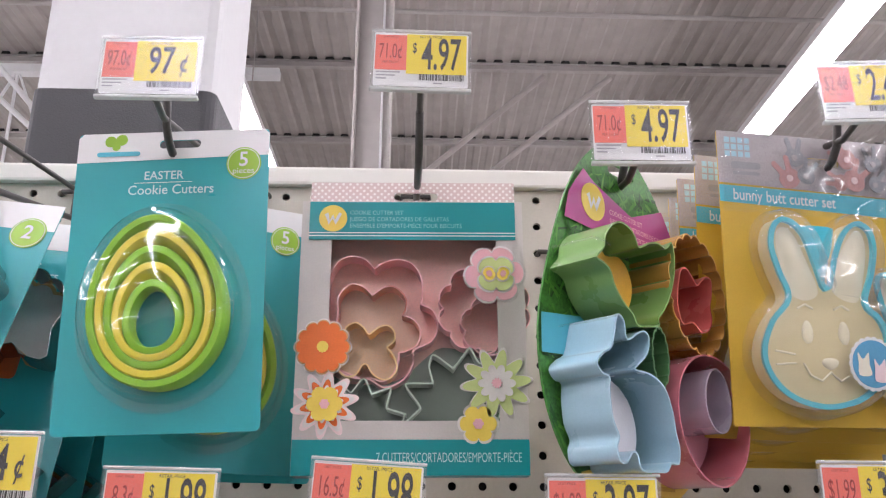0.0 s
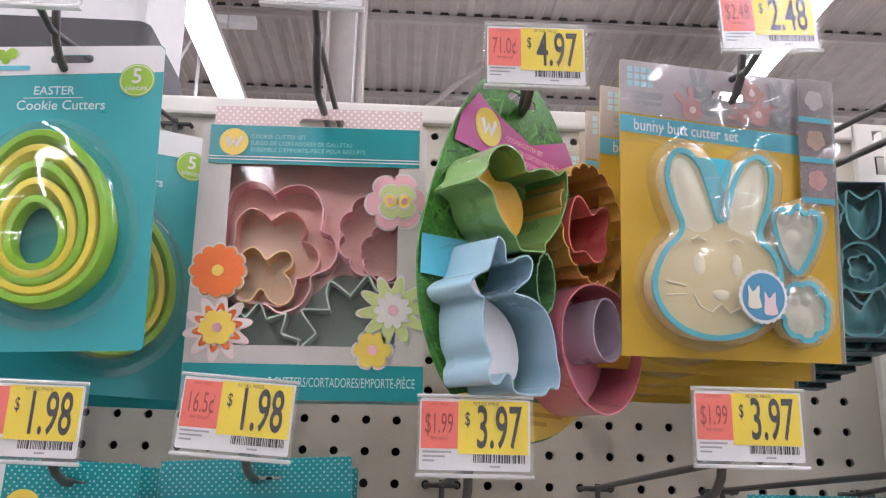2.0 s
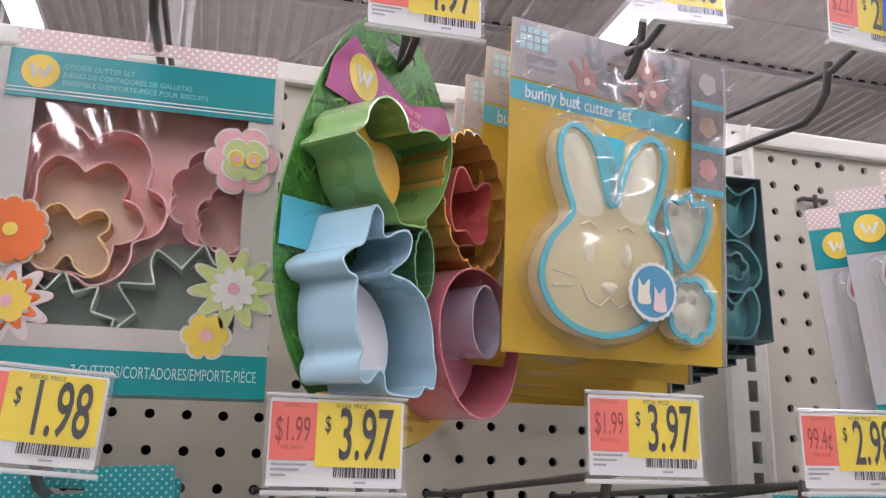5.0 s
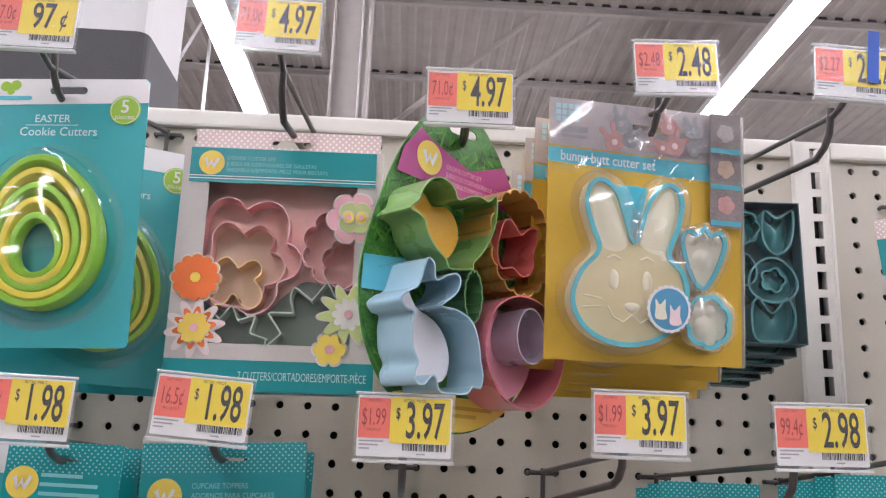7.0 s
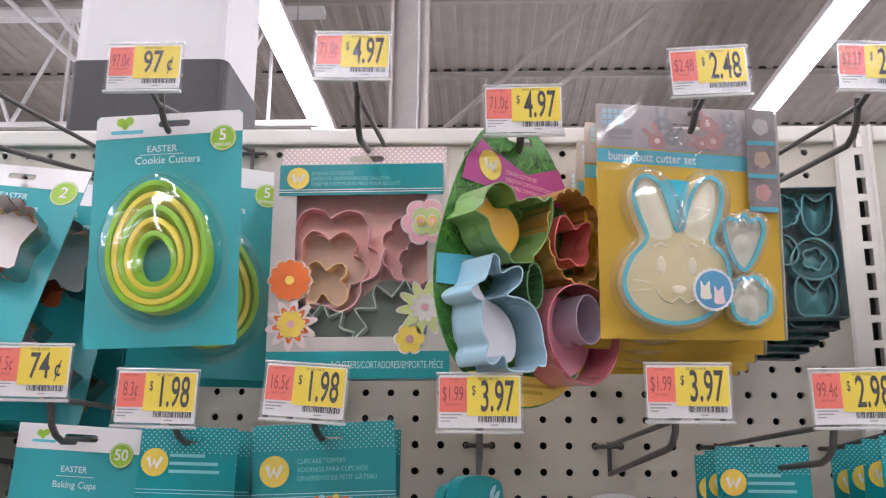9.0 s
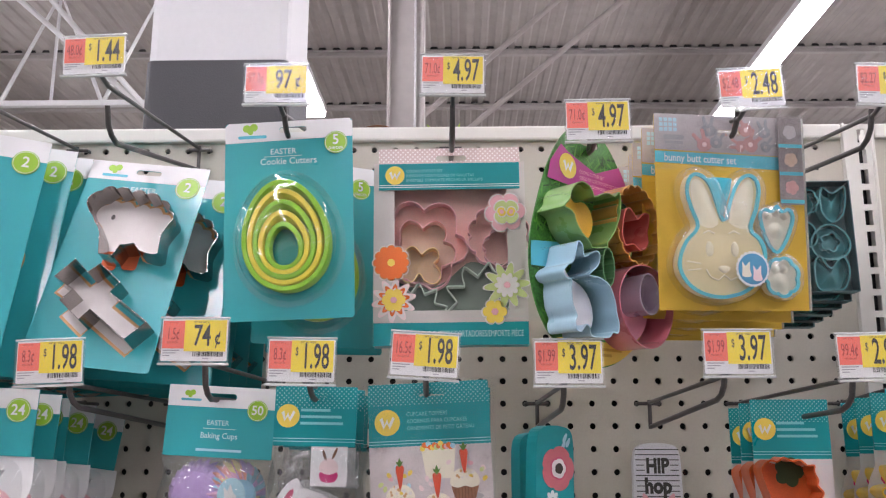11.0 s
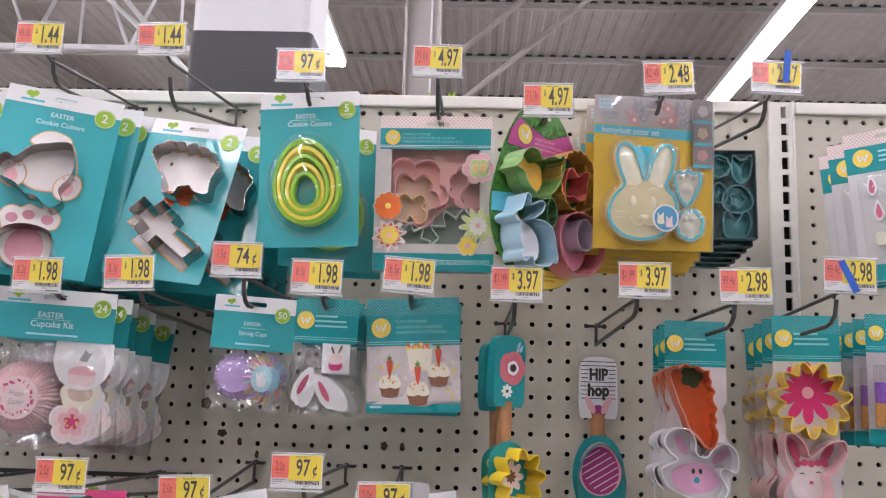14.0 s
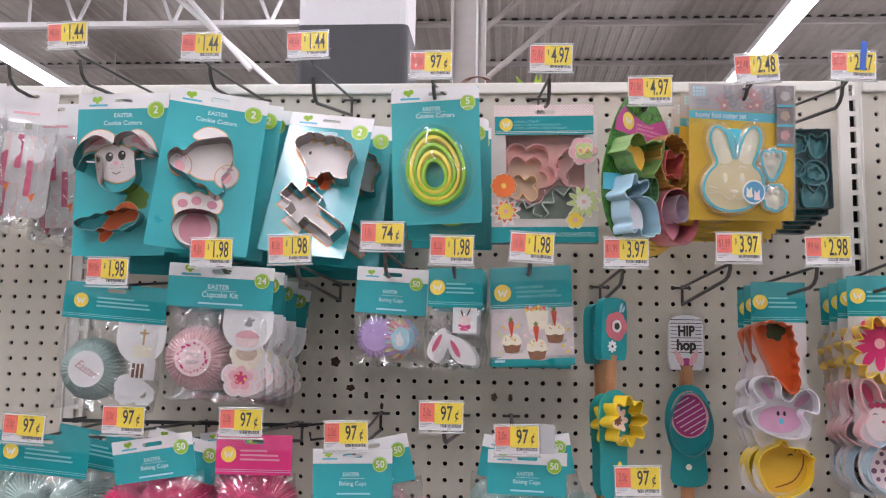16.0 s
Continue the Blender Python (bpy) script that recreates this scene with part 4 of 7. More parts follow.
    for pts, mat, y0, dep, lab in (
        (big, PLPINK, 0.019, 0.015, "pink flower"),
        (mid, PLROSE, 0.0185, 0.0145, "rose flower"),
        (lobed(0.0305, 0.0468, 0.0170, 10, 0.13, 0.32, 0.6), PLPINK, 0.019, 0.015, "pink blossom"),
        (lobed(0.0200, 0.0510, 0.0055, 7, 0.16, 0.2, 0.6), PLPINK, 0.0185, 0.0145, "small pink blossom"),
        (fly, PLPEACH, 0.018, 0.015, "yellow butterfly"),
        (leaf, PLMINT, 0.019, 0.015, "pale green leaf"),
        (spray, PLMINT, 0.019, 0.015, "pale green leaf"),
    ):
        cutter = smooth(part("inner_cutter", band(pts, y0, dep, 0.0006, 0.0002), mat, b, lab + " plastic cutter"), 40)
        rim = LITROSE if mat in (PLPINK, PLROSE) else LITYOLK if mat is PLPEACH else LITMINT
        part("rim", plate(grown(pts, 0.0003), y0 - dep - 0.0004, 0.0003, [grown(pts, -0.0007)]), rim, cutter, "moulded rim painted lighter, as if lit")
    part("mid_floor", plate(grown(mid, -0.001), 0.0186, 0.0004), BEIGE, b)
    part("butterfly_floor", plate(grown(fly, -0.001), 0.0180, 0.0004), HONEY, b)
    smooth(part("window_film", wavy_film(-0.054, 0.056, -0.057, 0.063, 0.0026, 0.00030, 5, 60, lean=0.3), WINDOW, b, "clear film window"), 60)
    # printed biscuits round the frame
    y = -0.0004
    printed_flower(b, y, -0.056, -0.010, 0.0185, 12, ((ICING, 1.0), (TAN, 0.95), (ORANGEP, 0.90), (SUN, 0.20)), 0.13, 0.6)
    printed_flower(b, y, -0.0535, -0.046, 0.0215, 10, ((PALEPINK, 1.0), (ICING, 0.88), (ORANGEP, 0.72), (ICING, 0.55)), 0.38, 1.6, 0.2)
    printed_flower(b, y - 0.002, -0.0535, -0.046, 0.0112, 6, ((SUN, 1.0), (PINKP, 0.28)), 0.2, 0.6)
    printed_flower(b, y, 0.0535, 0.038, 0.0205, 6, ((ICING, 1.0), (PINKP, 0.93)), 0.24, 0.5, 0.1)
    printed_flower(b, y - 0.001, 0.0545, 0.038, 0.0140, 4, ((ICING, 1.0), (PALEGREEN, 0.90)), 0.3, 0.5, 0.78)
    for s in (-1, 1):
        printed_flower(b, y - 0.002, 0.0545 + s * 0.0045, 0.038, 0.0055, 2, ((ICING, 1.0), (SUN, 0.8), (PINKP, 0.4)), 0.25, 0.5, 1.1 * s)
    printed_flower(b, y, 0.0535, -0.033, 0.0235, 10, ((ICING, 1.0), (PALEGREEN, 0.92)), 0.42, 1.5, 0.1)
    printed_flower(b, y - 0.001, 0.0535, -0.033, 0.0120, 10, ((ICING, 1.0), (PINKP, 0.28)), 0.3, 0.8)
    printed_flower(b, y, 0.0415, -0.058, 0.0130, 6, ((ICING, 1.0), (SUN, 0.88), (PINKP, 0.26)), 0.24, 0.5)
    return b


flower_box(pose(-0.058, -0.202, 1.647, 0, -0.6, 0))


def grass_pack(m):
    g = thing("cookie_cutter_pack", m, "egg-shaped grass-print card with six enamelled cookie cutters, turned on its hook", "cookie cutter pack")
    shape = curve([(0, 110), (-33, 90), (-57, 55), (-76, 5), (-82, -28), (-76, -62), (-58, -90), (-30, -106), (0, -115), (30, -110), (58, -94), (76, -66), (82, -30), (76, 10), (57, 58), (33, 92)], 5)
    hole = slot(0.004, 0.090, 0.028, 0.007)
    part("card", plate(shape, 0, 0.0012, [hole]), surface("grass_ground_print", (0.05, 0.20, 0.03), 0.4, vary=0.5, grain=600, patch=150), g)
    rnd = random.Random(5)
    vs, fs = [], []

    def within(px, pz):
        """Whether a point lies on the card, by the crossings of a ray along x."""
        hits = 0
        for (ax, az), (bx, bz) in zip(shape, shape[1:] + shape[:1]):
            if (az > pz) != (bz > pz) and px < ax + (pz - az) / (bz - az) * (bx - ax):
                hits += 1
        return hits % 2 == 1

    while len(fs) < 900:
        x, z, a = rnd.uniform(-0.08, 0.08), rnd.uniform(-0.085, 0.107), rnd.uniform(0, 6.28)
        ln, wd = rnd.uniform(0.008, 0.02), rnd.uniform(0.0005, 0.0011)
        bend = rnd.uniform(-0.4, 0.4)
        mid = (x + 0.5 * ln * math.cos(a), z + 0.5 * ln * math.sin(a))
        end = (mid[0] + 0.5 * ln * math.cos(a + bend), mid[1] + 0.5 * ln * math.sin(a + bend))
        if not all(within(px, pz) for px, pz in ((x, z), mid, end)):
            continue
        if any(abs(px - 0.004) < 0.017 and abs(pz - 0.090) < 0.006 for px, pz in ((x, z), mid, end)):
            continue
        s, c = wd * math.sin(a), wd * math.cos(a)
        k, y = len(vs), -0.0002 - 0.0000012 * len(fs)
        vs += [(x - s, y, z + c), (x + s, y, z - c), (mid[0] + s, y, mid[1] - c), (end[0], y, end[1]), (mid[0] - s, y, mid[1] + c)]
        fs.append((k, k + 1, k + 2, k + 3, k + 4))
    tagged(part("grass_print", (vs, fs), GRASS, g, "printed grass blades"), kind="stuff")
    part("ribbon_print", plate(millimetres([(-58, 45), (-53, 62), (-38, 80), (-28, 74), (10, 62), (46, 75), (66, 43), (40, 43), (0, 40), (-34, 44)]), -0.0018, 0.0002), MAGENTA, g, "magenta printed ribbon")
    roundel(g, -0.030, 0.061, -0.0022, 0.0115)
    for k, text in enumerate(("COOKIE CUTTER SET", "JUEGO DE CORTADORES DE GALLETAS", "ENSEMBLE D'EMPORTE-PIÈCE POUR BISCUITS")):
        words("ribbon_text", text, -0.014, 0.0590 - 0.0055 * k, -0.0022, 0.0046, PINKP, g, 0.8, 0.0, 0, "LEFT")
    part("blue_label", plate(millimetres([(-81, -14), (-40, -10), (-46, -33), (-81.5, -35)]), -0.0018, 0.0002), SKY, g, "blue printed label")
    part("orange_label", plate(curve([(-52, -93), (-20, -92), (20, -92), (60, -91), (52, -98), (30, -109), (0, -114), (-30, -105)], 3), -0.0018, 0.0002), SUN, g, "yellow printed foot")
    part("foot_text", sheets(bars(-0.022, -0.0985, (0.060, 0.045), 0.005, 0.0025), -0.0021), MUSTARD, g)
    for pts, mat, y0, dep, lab in (
        (curve([(-73, 11), (-66, 18), (-64, 25), (-58, 32), (-50, 36), (-42, 35.5), (-36, 32), (-33, 26.5), (-28, 27.5), (-21, 31), (-12, 33), (-4, 32), (3, 37), (5, 29), (3, 17), (-3, 4), (-11, -6), (-17, -11.5), (-17, -15.5), (-26, -17.5), (-38, -19), (-42, -14), (-51, -8.5), (-58, -1), (-61, 6), (-66, 9)], 4), ENGREEN, -0.002, 0.030, "green enamelled duck"),
        (curve([(-71, -38), (-65, -35), (-62, -30), (-58, -18), (-55, -16), (-51, -19), (-50, -27), (-46, -27), (-40, -23.5), (-32, -21), (-28, -24.5), (-31, -33), (-41, -40.5), (-43, -43), (-29, -43.5), (-16, -49), (-9.5, -61), (-7.5, -72), (-5, -80), (-7, -88), (-14, -88), (-19, -92.5), (-31, -93.5), (-43, -93), (-46, -86), (-50, -85), (-56, -90.5), (-62, -89.5), (-63.5, -83), (-61.5, -78), (-66, -70), (-67.5, -58), (-67, -50), (-73, -48.5), (-77, -43.5)], 4), ENBLUE, -0.002, 0.030, "pale blue enamelled bunny"),
        (egg(0.081, 0.074, 0.0375, -0.061, 40, -0.06), ENPINK, -0.002, 0.030, "pink enamelled egg"),
        (egg(0.030, 0.037, 0.0425, -0.0495, 30, 0.1), ENLILAC, -0.002, 0.030, "lilac enamelled small egg"),
        ([(0.033 + x * 0.95, 0.0125 + z * 1.06) for x, z in lobed(0.035, 0, 0, 18, 0.07, 0.1, 0.6)], ENORANGE, -0.002, 0.028, "amber enamelled flower"),
        (curve([(8, 4), (11, 16), (15, 24), (21, 26), (27, 22), (32, 18), (38, 22), (44, 25.5), (50, 24.5), (49, 15), (46, 7), (47, -1), (42, -8), (33, -10.5), (24, -6.5), (13, -9), (9, -4)], 4), ENRED, -0.002, 0.028, "coral enamelled butterfly"),
        ([(x * 0.48 - 0.0125, z * 0.95 - 0.0315) for x, z in lobed(0.0178, 0, 0, 14, 0.09, 0.0, 0.6)], ENDEEP, -0.002, 0.027, "green enamelled fluted egg"),
    ):
        smooth(part("cutter", band(pts, y0, dep, 0.0005, 0.0003), mat, g, lab + " cutter"), 45)
    part("duck_print", plate(curve([(-56, 8), (-58, 24), (-46, 31), (-37, 24), (-24, 26), (-15, 20), (-12, 8), (-20, -6), (-38, -12), (-50, -4)], 3), -0.0130, 0.0010), AMBERP, g, "amber biscuit print")
    part("bunny_print", plate(curve([(-66, -40), (-56, -30), (-46, -42), (-30, -48), (-19, -58), (-15, -72), (-20, -84), (-40, -88), (-58, -84), (-62, -64)], 3), -0.0120, 0.0010), ENWHITE, g, "white biscuit print")
    part("egg_print", plate(egg(0.066, 0.060, 0.0375, -0.061, 30, -0.05), -0.0090, 0.0010), ORCHIDP, g, "orchid pink biscuit print")
    part("vine_print", rod([(0.008, -0.0095, -0.040), (0.010, -0.0095, -0.050), (0.014, -0.0095, -0.056), (0.014, -0.0095, -0.068), (0.024, -0.0095, -0.076), (0.022, -0.0095, -0.086)], 0.0010, 6), LEAFP, g)
    for x0, z0, x1, z1 in ((-0.072, -0.021, -0.055, -0.016), (-0.076, 0.021, -0.060, 0.020), (-0.004, -0.034, 0.010, -0.030), (0.030, -0.094, 0.052, -0.092), (0.026, -0.034, 0.036, -0.030), (0.030, -0.066, 0.040, -0.068), (0.014, -0.0165, 0.028, -0.014)):
        part("tie", rod([(x0, -0.006, z0), (x0 + 0.001, -0.032, z0), ((x0 + x1) / 2, -0.0335, (z0 + z1) / 2), (x1, -0.032, z1)], 0.0007, 6), BLISTER, g, "clear plastic tie")
    return g


grass_pack(pose(0.0675, -0.253, 1.648, 0, 0, 44))


PALEIV = surface("milky_plastic", (0.70, 0.66, 0.52), 0.3, vary=0.06, patch=60)


def bunny_pack(m, full=True):
    b = thing("cutter_set_pack", m, "yellow card with aqua and ivory bunny cutters in clear clamshell", "cutter set pack", "bunny cutter set packs")
    top, bot, w = 0.097, -0.082, 0.145
    part("card", plate(rect(w, top - bot, 0.001, 0, (top + bot) / 2), 0, 0.0008, [slot(-0.001, 0.081, 0.024)]), MUSTARD, b)
    part("photo_header", plate([(-w / 2, 0.064), (w / 2, 0.060), (w / 2, top), (-w / 2, top)], -0.0003, 0.0002, [slot(-0.001, 0.081, 0.024)]), PHOTO, b, "grey photo print of sweets")
    part("title_band", plate([(-w / 2, 0.052), (0.042, 0.048), (w / 2, 0.047), (w / 2, 0.0595), (-w / 2, 0.0625)], -0.0003, 0.0002), SKY, b, "blue title band")
    if full:
        words("title", "bunny butt cutter set", -0.064, 0.0565, -0.0006, 0.0102, WHITE, b, 0.80, 0.008, 0, "LEFT", -0.022)
        part("maker_dots", sheets([rect(0.0035, 0.0035, 0, -0.066 + 0.0045 * i, 0.0915 - 0.0045 * j) for i in range(4) for j in range(3)], -0.0006), PALEBLUE, b)
        part("maker_bar", sheets([rect(0.020, 0.0045, 0.002, -0.054, 0.0755), rect(0.018, 0.0022, 0.001, -0.054, 0.0705)], -0.0006), GREYPRINT, b)
        biscuits = ((-0.020, 0.086, 0.0, 1.1, DUSTBLUE), (-0.026, 0.072, 0.5, 1.2, DUSTPINK), (-0.012, 0.074, -0.4, 1.0, DUSTBLUE), (0.014, 0.086, 0.9, 1.1, DUSTPINK), (0.022, 0.073, -0.6, 1.25, DUSTPINK), (0.034, 0.085, 0.2, 1.0, DUSTBLUE), (0.008, 0.069, 1.3, 0.9, DUSTPINK), (0.037, 0.070, -1.0, 0.9, DUSTBLUE))
        for k, (x, z, a, q, c) in enumerate(biscuits):
            bunny = [(px * q, pz * q) for px, pz in curve([(-5, -6), (-6, -1), (-4, 2), (-5.5, 8), (-3, 9), (-1, 3), (1, 3), (3, 9), (5.5, 8), (4, 2), (6, -1), (5, -6), (0, -8)], 3)]
            turned = [(x + px * math.cos(a) - pz * math.sin(a), z + px * math.sin(a) + pz * math.cos(a)) for px, pz in bunny]
            part("biscuit_print", plate(turned, -0.0006 - 0.0003 * k, 0.0003), c, b)
            part("tail_print", plate(ring(0.0019 * q, x + 0.003 * math.sin(a), z - 0.003 * math.cos(a), 10), -0.0009 - 0.0003 * k, 0.0003), PALEPINK if c is DUSTPINK else PHOTO, b)
        step_panel = part("step_panel", plate(rect(0.0240, 0.082, 0.001, 0.0585, 0.056), -0.0042, 0.0006), STEPPHOTO, b, "step picture strip")
        for k in (0.014, -0.012, -0.038):
            part("step_rule", sheets([rect(0.0236, 0.0034, 0, 0.0585, 0.056 + k)], -0.0045), SKY, step_panel)
        for z, c in ((0.083, PHOTO), (0.057, TANPICK), (0.031, DUSTPINK)):
            part("step_print", plate(lobed(0.0068, 0.0585, z, 5, 0.2, z * 40, 0.6), -0.0045, 0.0002), c, step_panel)
    out = curve([(-41, -8), (-46, 7), (-50, 22), (-48, 34), (-42, 40), (-34, 39), (-27, 33), (-23, 25), (-18.5, 11), (-14.5, -1), (-11, 8), (-7.5, 19.5), (-2.5, 30.5), (4, 38), (12, 40.5), (19.5, 35.5), (21.5, 24), (18, 8), (12, -9), (20.5, -18), (25, -30), (23, -45), (15.5, -58), (5, -66), (-6, -70), (-21, -72), (-38, -68.5), (-50.5, -60.5), (-58, -48.5), (-58.5, -36), (-52, -21)], 4)
    smooth(part("cutter_wall", band(out, -0.001, 0.0105, 0.0012, 0.0), MILKY, b, "milky translucent cutter wall"), 45)
    part("mould", plate(grown(out, -0.0018), -0.0108, 0.0070), IVORY, b, "ivory plastic bunny mould")
    smooth(part("cutter", band(out, -0.0105, 0.0030, 0.0026, 0.0004), PLBLUE, b, "aqua plastic bunny cutter"), 45)
    part("aqua_tab", plate(curve([(-25, 33), (-24, 37), (-6, 37), (-4, 33), (-9, 12), (-14, -2), (-19, 12)], 4), -0.0090, 0.0020), PLBLUE, b, "aqua plastic tab")
    for pts in (curve([(-38, -4), (-43, 14), (-44, 30), (-39, 35), (-32, 30), (-24, 12), (-19, -4), (-28, -9)], 4), curve([(-9, -3), (-4, 16), (6, 32), (13, 35), (16, 24), (12, 4), (6, -9)], 4)):
        smooth(part("ear_relief", mound(pts, -0.0109, 0.0024), IVORYLIT, b), 60)
    smooth(part("face_relief", mound(egg(0.074, 0.056, -0.018, -0.040, 40, 0.0), -0.0109, 0.0020), IVORY, b), 60)
    for x in (-0.029, -0.005):
        smooth(part("eye_relief", dome(egg(0.0075, 0.014, x, -0.028, 16, 0.1), -0.0122, 0.0012, 0.5, 2), IVORYLIT, b), 60)
        smooth(part("brow_relief", rod([(x - 0.005, -0.0118, -0.014), (x, -0.0120, -0.0115), (x + 0.005, -0.0118, -0.014)], 0.0007, 6), IVORYLIT, b), 60)
    smooth(part("nose_relief", dome(egg(0.011, 0.007, -0.016, -0.046, 16, -0.3), -0.0126, 0.0012, 0.4, 2), IVORYLIT, b), 60)
    smooth(part("mouth_relief", rod([(-0.033, -0.0120, -0.046), (-0.029, -0.0123, -0.053), (-0.022, -0.0126, -0.056), (-0.016, -0.0127, -0.051), (-0.010, -0.0126, -0.056), (-0.004, -0.0123, -0.053)], 0.0007, 6), IVORYLIT, b), 60)
    for z, q in ((-0.041, 0.002), (-0.046, -0.001)):
        smooth(part("whisker_relief", rod([(-0.050, -0.0114, z + q), (-0.038, -0.0122, z)], 0.0006, 6), IVORYLIT, b), 60)
    if full:
        part("round_sticker", plate(lobed(0.0160, 0.0080, -0.0460, 22, 0.06), -0.0185, 0.0003), WHITE, b, "round scalloped sticker")
        part("sticker_disc", plate(ring(0.0138, 0.0080, -0.0460), -0.0188, 0.0002), surface("sticker_blue_print", (0.09, 0.30, 0.48), 0.35), b)
        for x, z, c in ((0.002, -0.0465, CREAM), (0.0125, -0.050, PALEPINK)):
            part("sticker_figure", plate(curve([(1000 * x - 4, 1000 * z - 6), (1000 * x - 4, 1000 * z + 1), (1000 * x - 4, 1000 * z + 7), (1000 * x - 1, 1000 * z + 3), (1000 * x + 3, 1000 * z + 7), (1000 * x + 3, 1000 * z), (1000 * x + 4, 1000 * z - 6)], 3), -0.0191, 0.0002), c, b)
    carrot_shape = curve([(20.5, 4), (24, 9.5), (29, 10), (33, 8.5), (38.5, 13.5), (43.5, 8.5), (48, 10.5), (52.5, 9), (55, 2), (52.5, -8), (46.5, -21), (39, -30.5), (33, -29.5), (27, -22), (22.5, -9)], 4)
    paw_shape = [(x * 0.95, z) for x, z in lobed(0.0188, 0.0428, -0.0523, 7, 0.11, 0.35, 0.5, 84)]
    for pts in (carrot_shape, paw_shape):
        smooth(part("small_wall", band(pts, -0.001, 0.0085, 0.0010, 0.0), MILKY, b, "milky translucent cutter wall"), 45)
        smooth(part("small_cutter", band(pts, -0.0090, 0.0025, 0.0026, 0.0003), PLBLUE, b, "aqua plastic small cutter"), 45)
        part("small_floor", plate(grown(pts, -0.0014), -0.0075, 0.0040), PALEIV, b, "ivory plastic small mould")
    bumps = [(0.031, 0.004, 0.0045), (0.039, 0.007, 0.0045), (0.047, 0.004, 0.0045), (0.038, -0.010, 0.008), (0.036, -0.045, 0.0045), (0.044, -0.045, 0.0045), (0.040, -0.057, 0.009)]
    for x, z, r in bumps:
        smooth(part("bump_relief", mound(ring(r, x, z, 18), -0.0076, 0.0030, 4), PALEIV, b), 60)
    if full:
        for pts, deep in ((grown(out, 0.0065), 0.0145), (grown(carrot_shape, 0.0035), 0.0125), (grown(paw_shape, 0.0035), 0.0125)):
            smooth(part("blister", rippled(pts, -0.0015, deep, 0.0030, 0.35), BUBBLE, b, "clear plastic bubble"), 40)
        smooth(part("clear_front", wavy_film(-w / 2 - 0.0015, w / 2 + 0.0015, 0.044, top + 0.002, -0.0056, 0.0011, 4, low=True), CLAMSHELL, b, "clear plastic cover"), 60)
    part("clear_edge", box(w / 2 + 0.0002, w / 2 + 0.0010, -0.003, 0.008, bot, top), EDGE, b, "clear plastic side")
    return b


EDGE = clear("milky_plastic_edge", 0.1, 0, 30, haze=0.3)
front = bunny_pack(pose(0.1993, -0.2398, 1.6673, 5.6, -1.2, 10.8))
for k, (dx, dz, roll) in enumerate(((-0.004, -0.0035, 1.5), (-0.006, -0.0075, 0.8), (-0.005, -0.011, 1.6), (-0.008, -0.0135, 0.5))):
    copy_thing(front, pose(0.196 + dx, -0.214 + 0.026 * k, 1.665 + dz, 4.5 - 0.8 * k, roll - 1, 10 - k))


def tin_card(m, w, h, note, title=True):
    """A tall teal card with a white header, two tin cutters tied on and their printed biscuits."""
    c = thing("cookie_cutter_pack", m, "teal card with two tin cookie cutters, " + note, "cookie cutter pack", "tin cutter packs")
    part("card", plate(rect(w, h, 0.003, 0, -h / 2), 0, 0.0008, [slot(0, -0.011)]), TEAL, c)
    part("header", plate(rect(w, 0.022, 0.0, 0, -0.011), -0.0003, 0.0002, [slot(0, -0.011)]), WHITE, c, "white card header")
    leaf_mark(c, -w * 0.29, -0.010, -0.0006, 0.9)
    badge(c, w * 0.36, -0.025, -0.0006, 0.0125, "2")
    words("title", "EASTER", 0, -0.032, -0.0004, 0.0085, DIMWHITE, c, 0.95, 0.01)
    words("subtitle", "Cookie Cutters", 0, -0.043, -0.0004, 0.0092, DIMWHITE, c, 0.95, 0.008)
    return c


def tin(c, pts, depth=0.020, y0=-0.0012):
    smooth(part("tin_cutter", band(pts, y0, depth, 0.0004, 0.0), TIN, c, "shiny tin cutter"), 35)


def biscuit(c, pts, colour, y=-0.0006, edge=0.002):
    c = part("biscuit_edge", plate(grown(pts, edge), y, 0.0002), TAN, c)
    part("biscuit_print", plate(pts, y - 0.0003, 0.0002), colour, c)


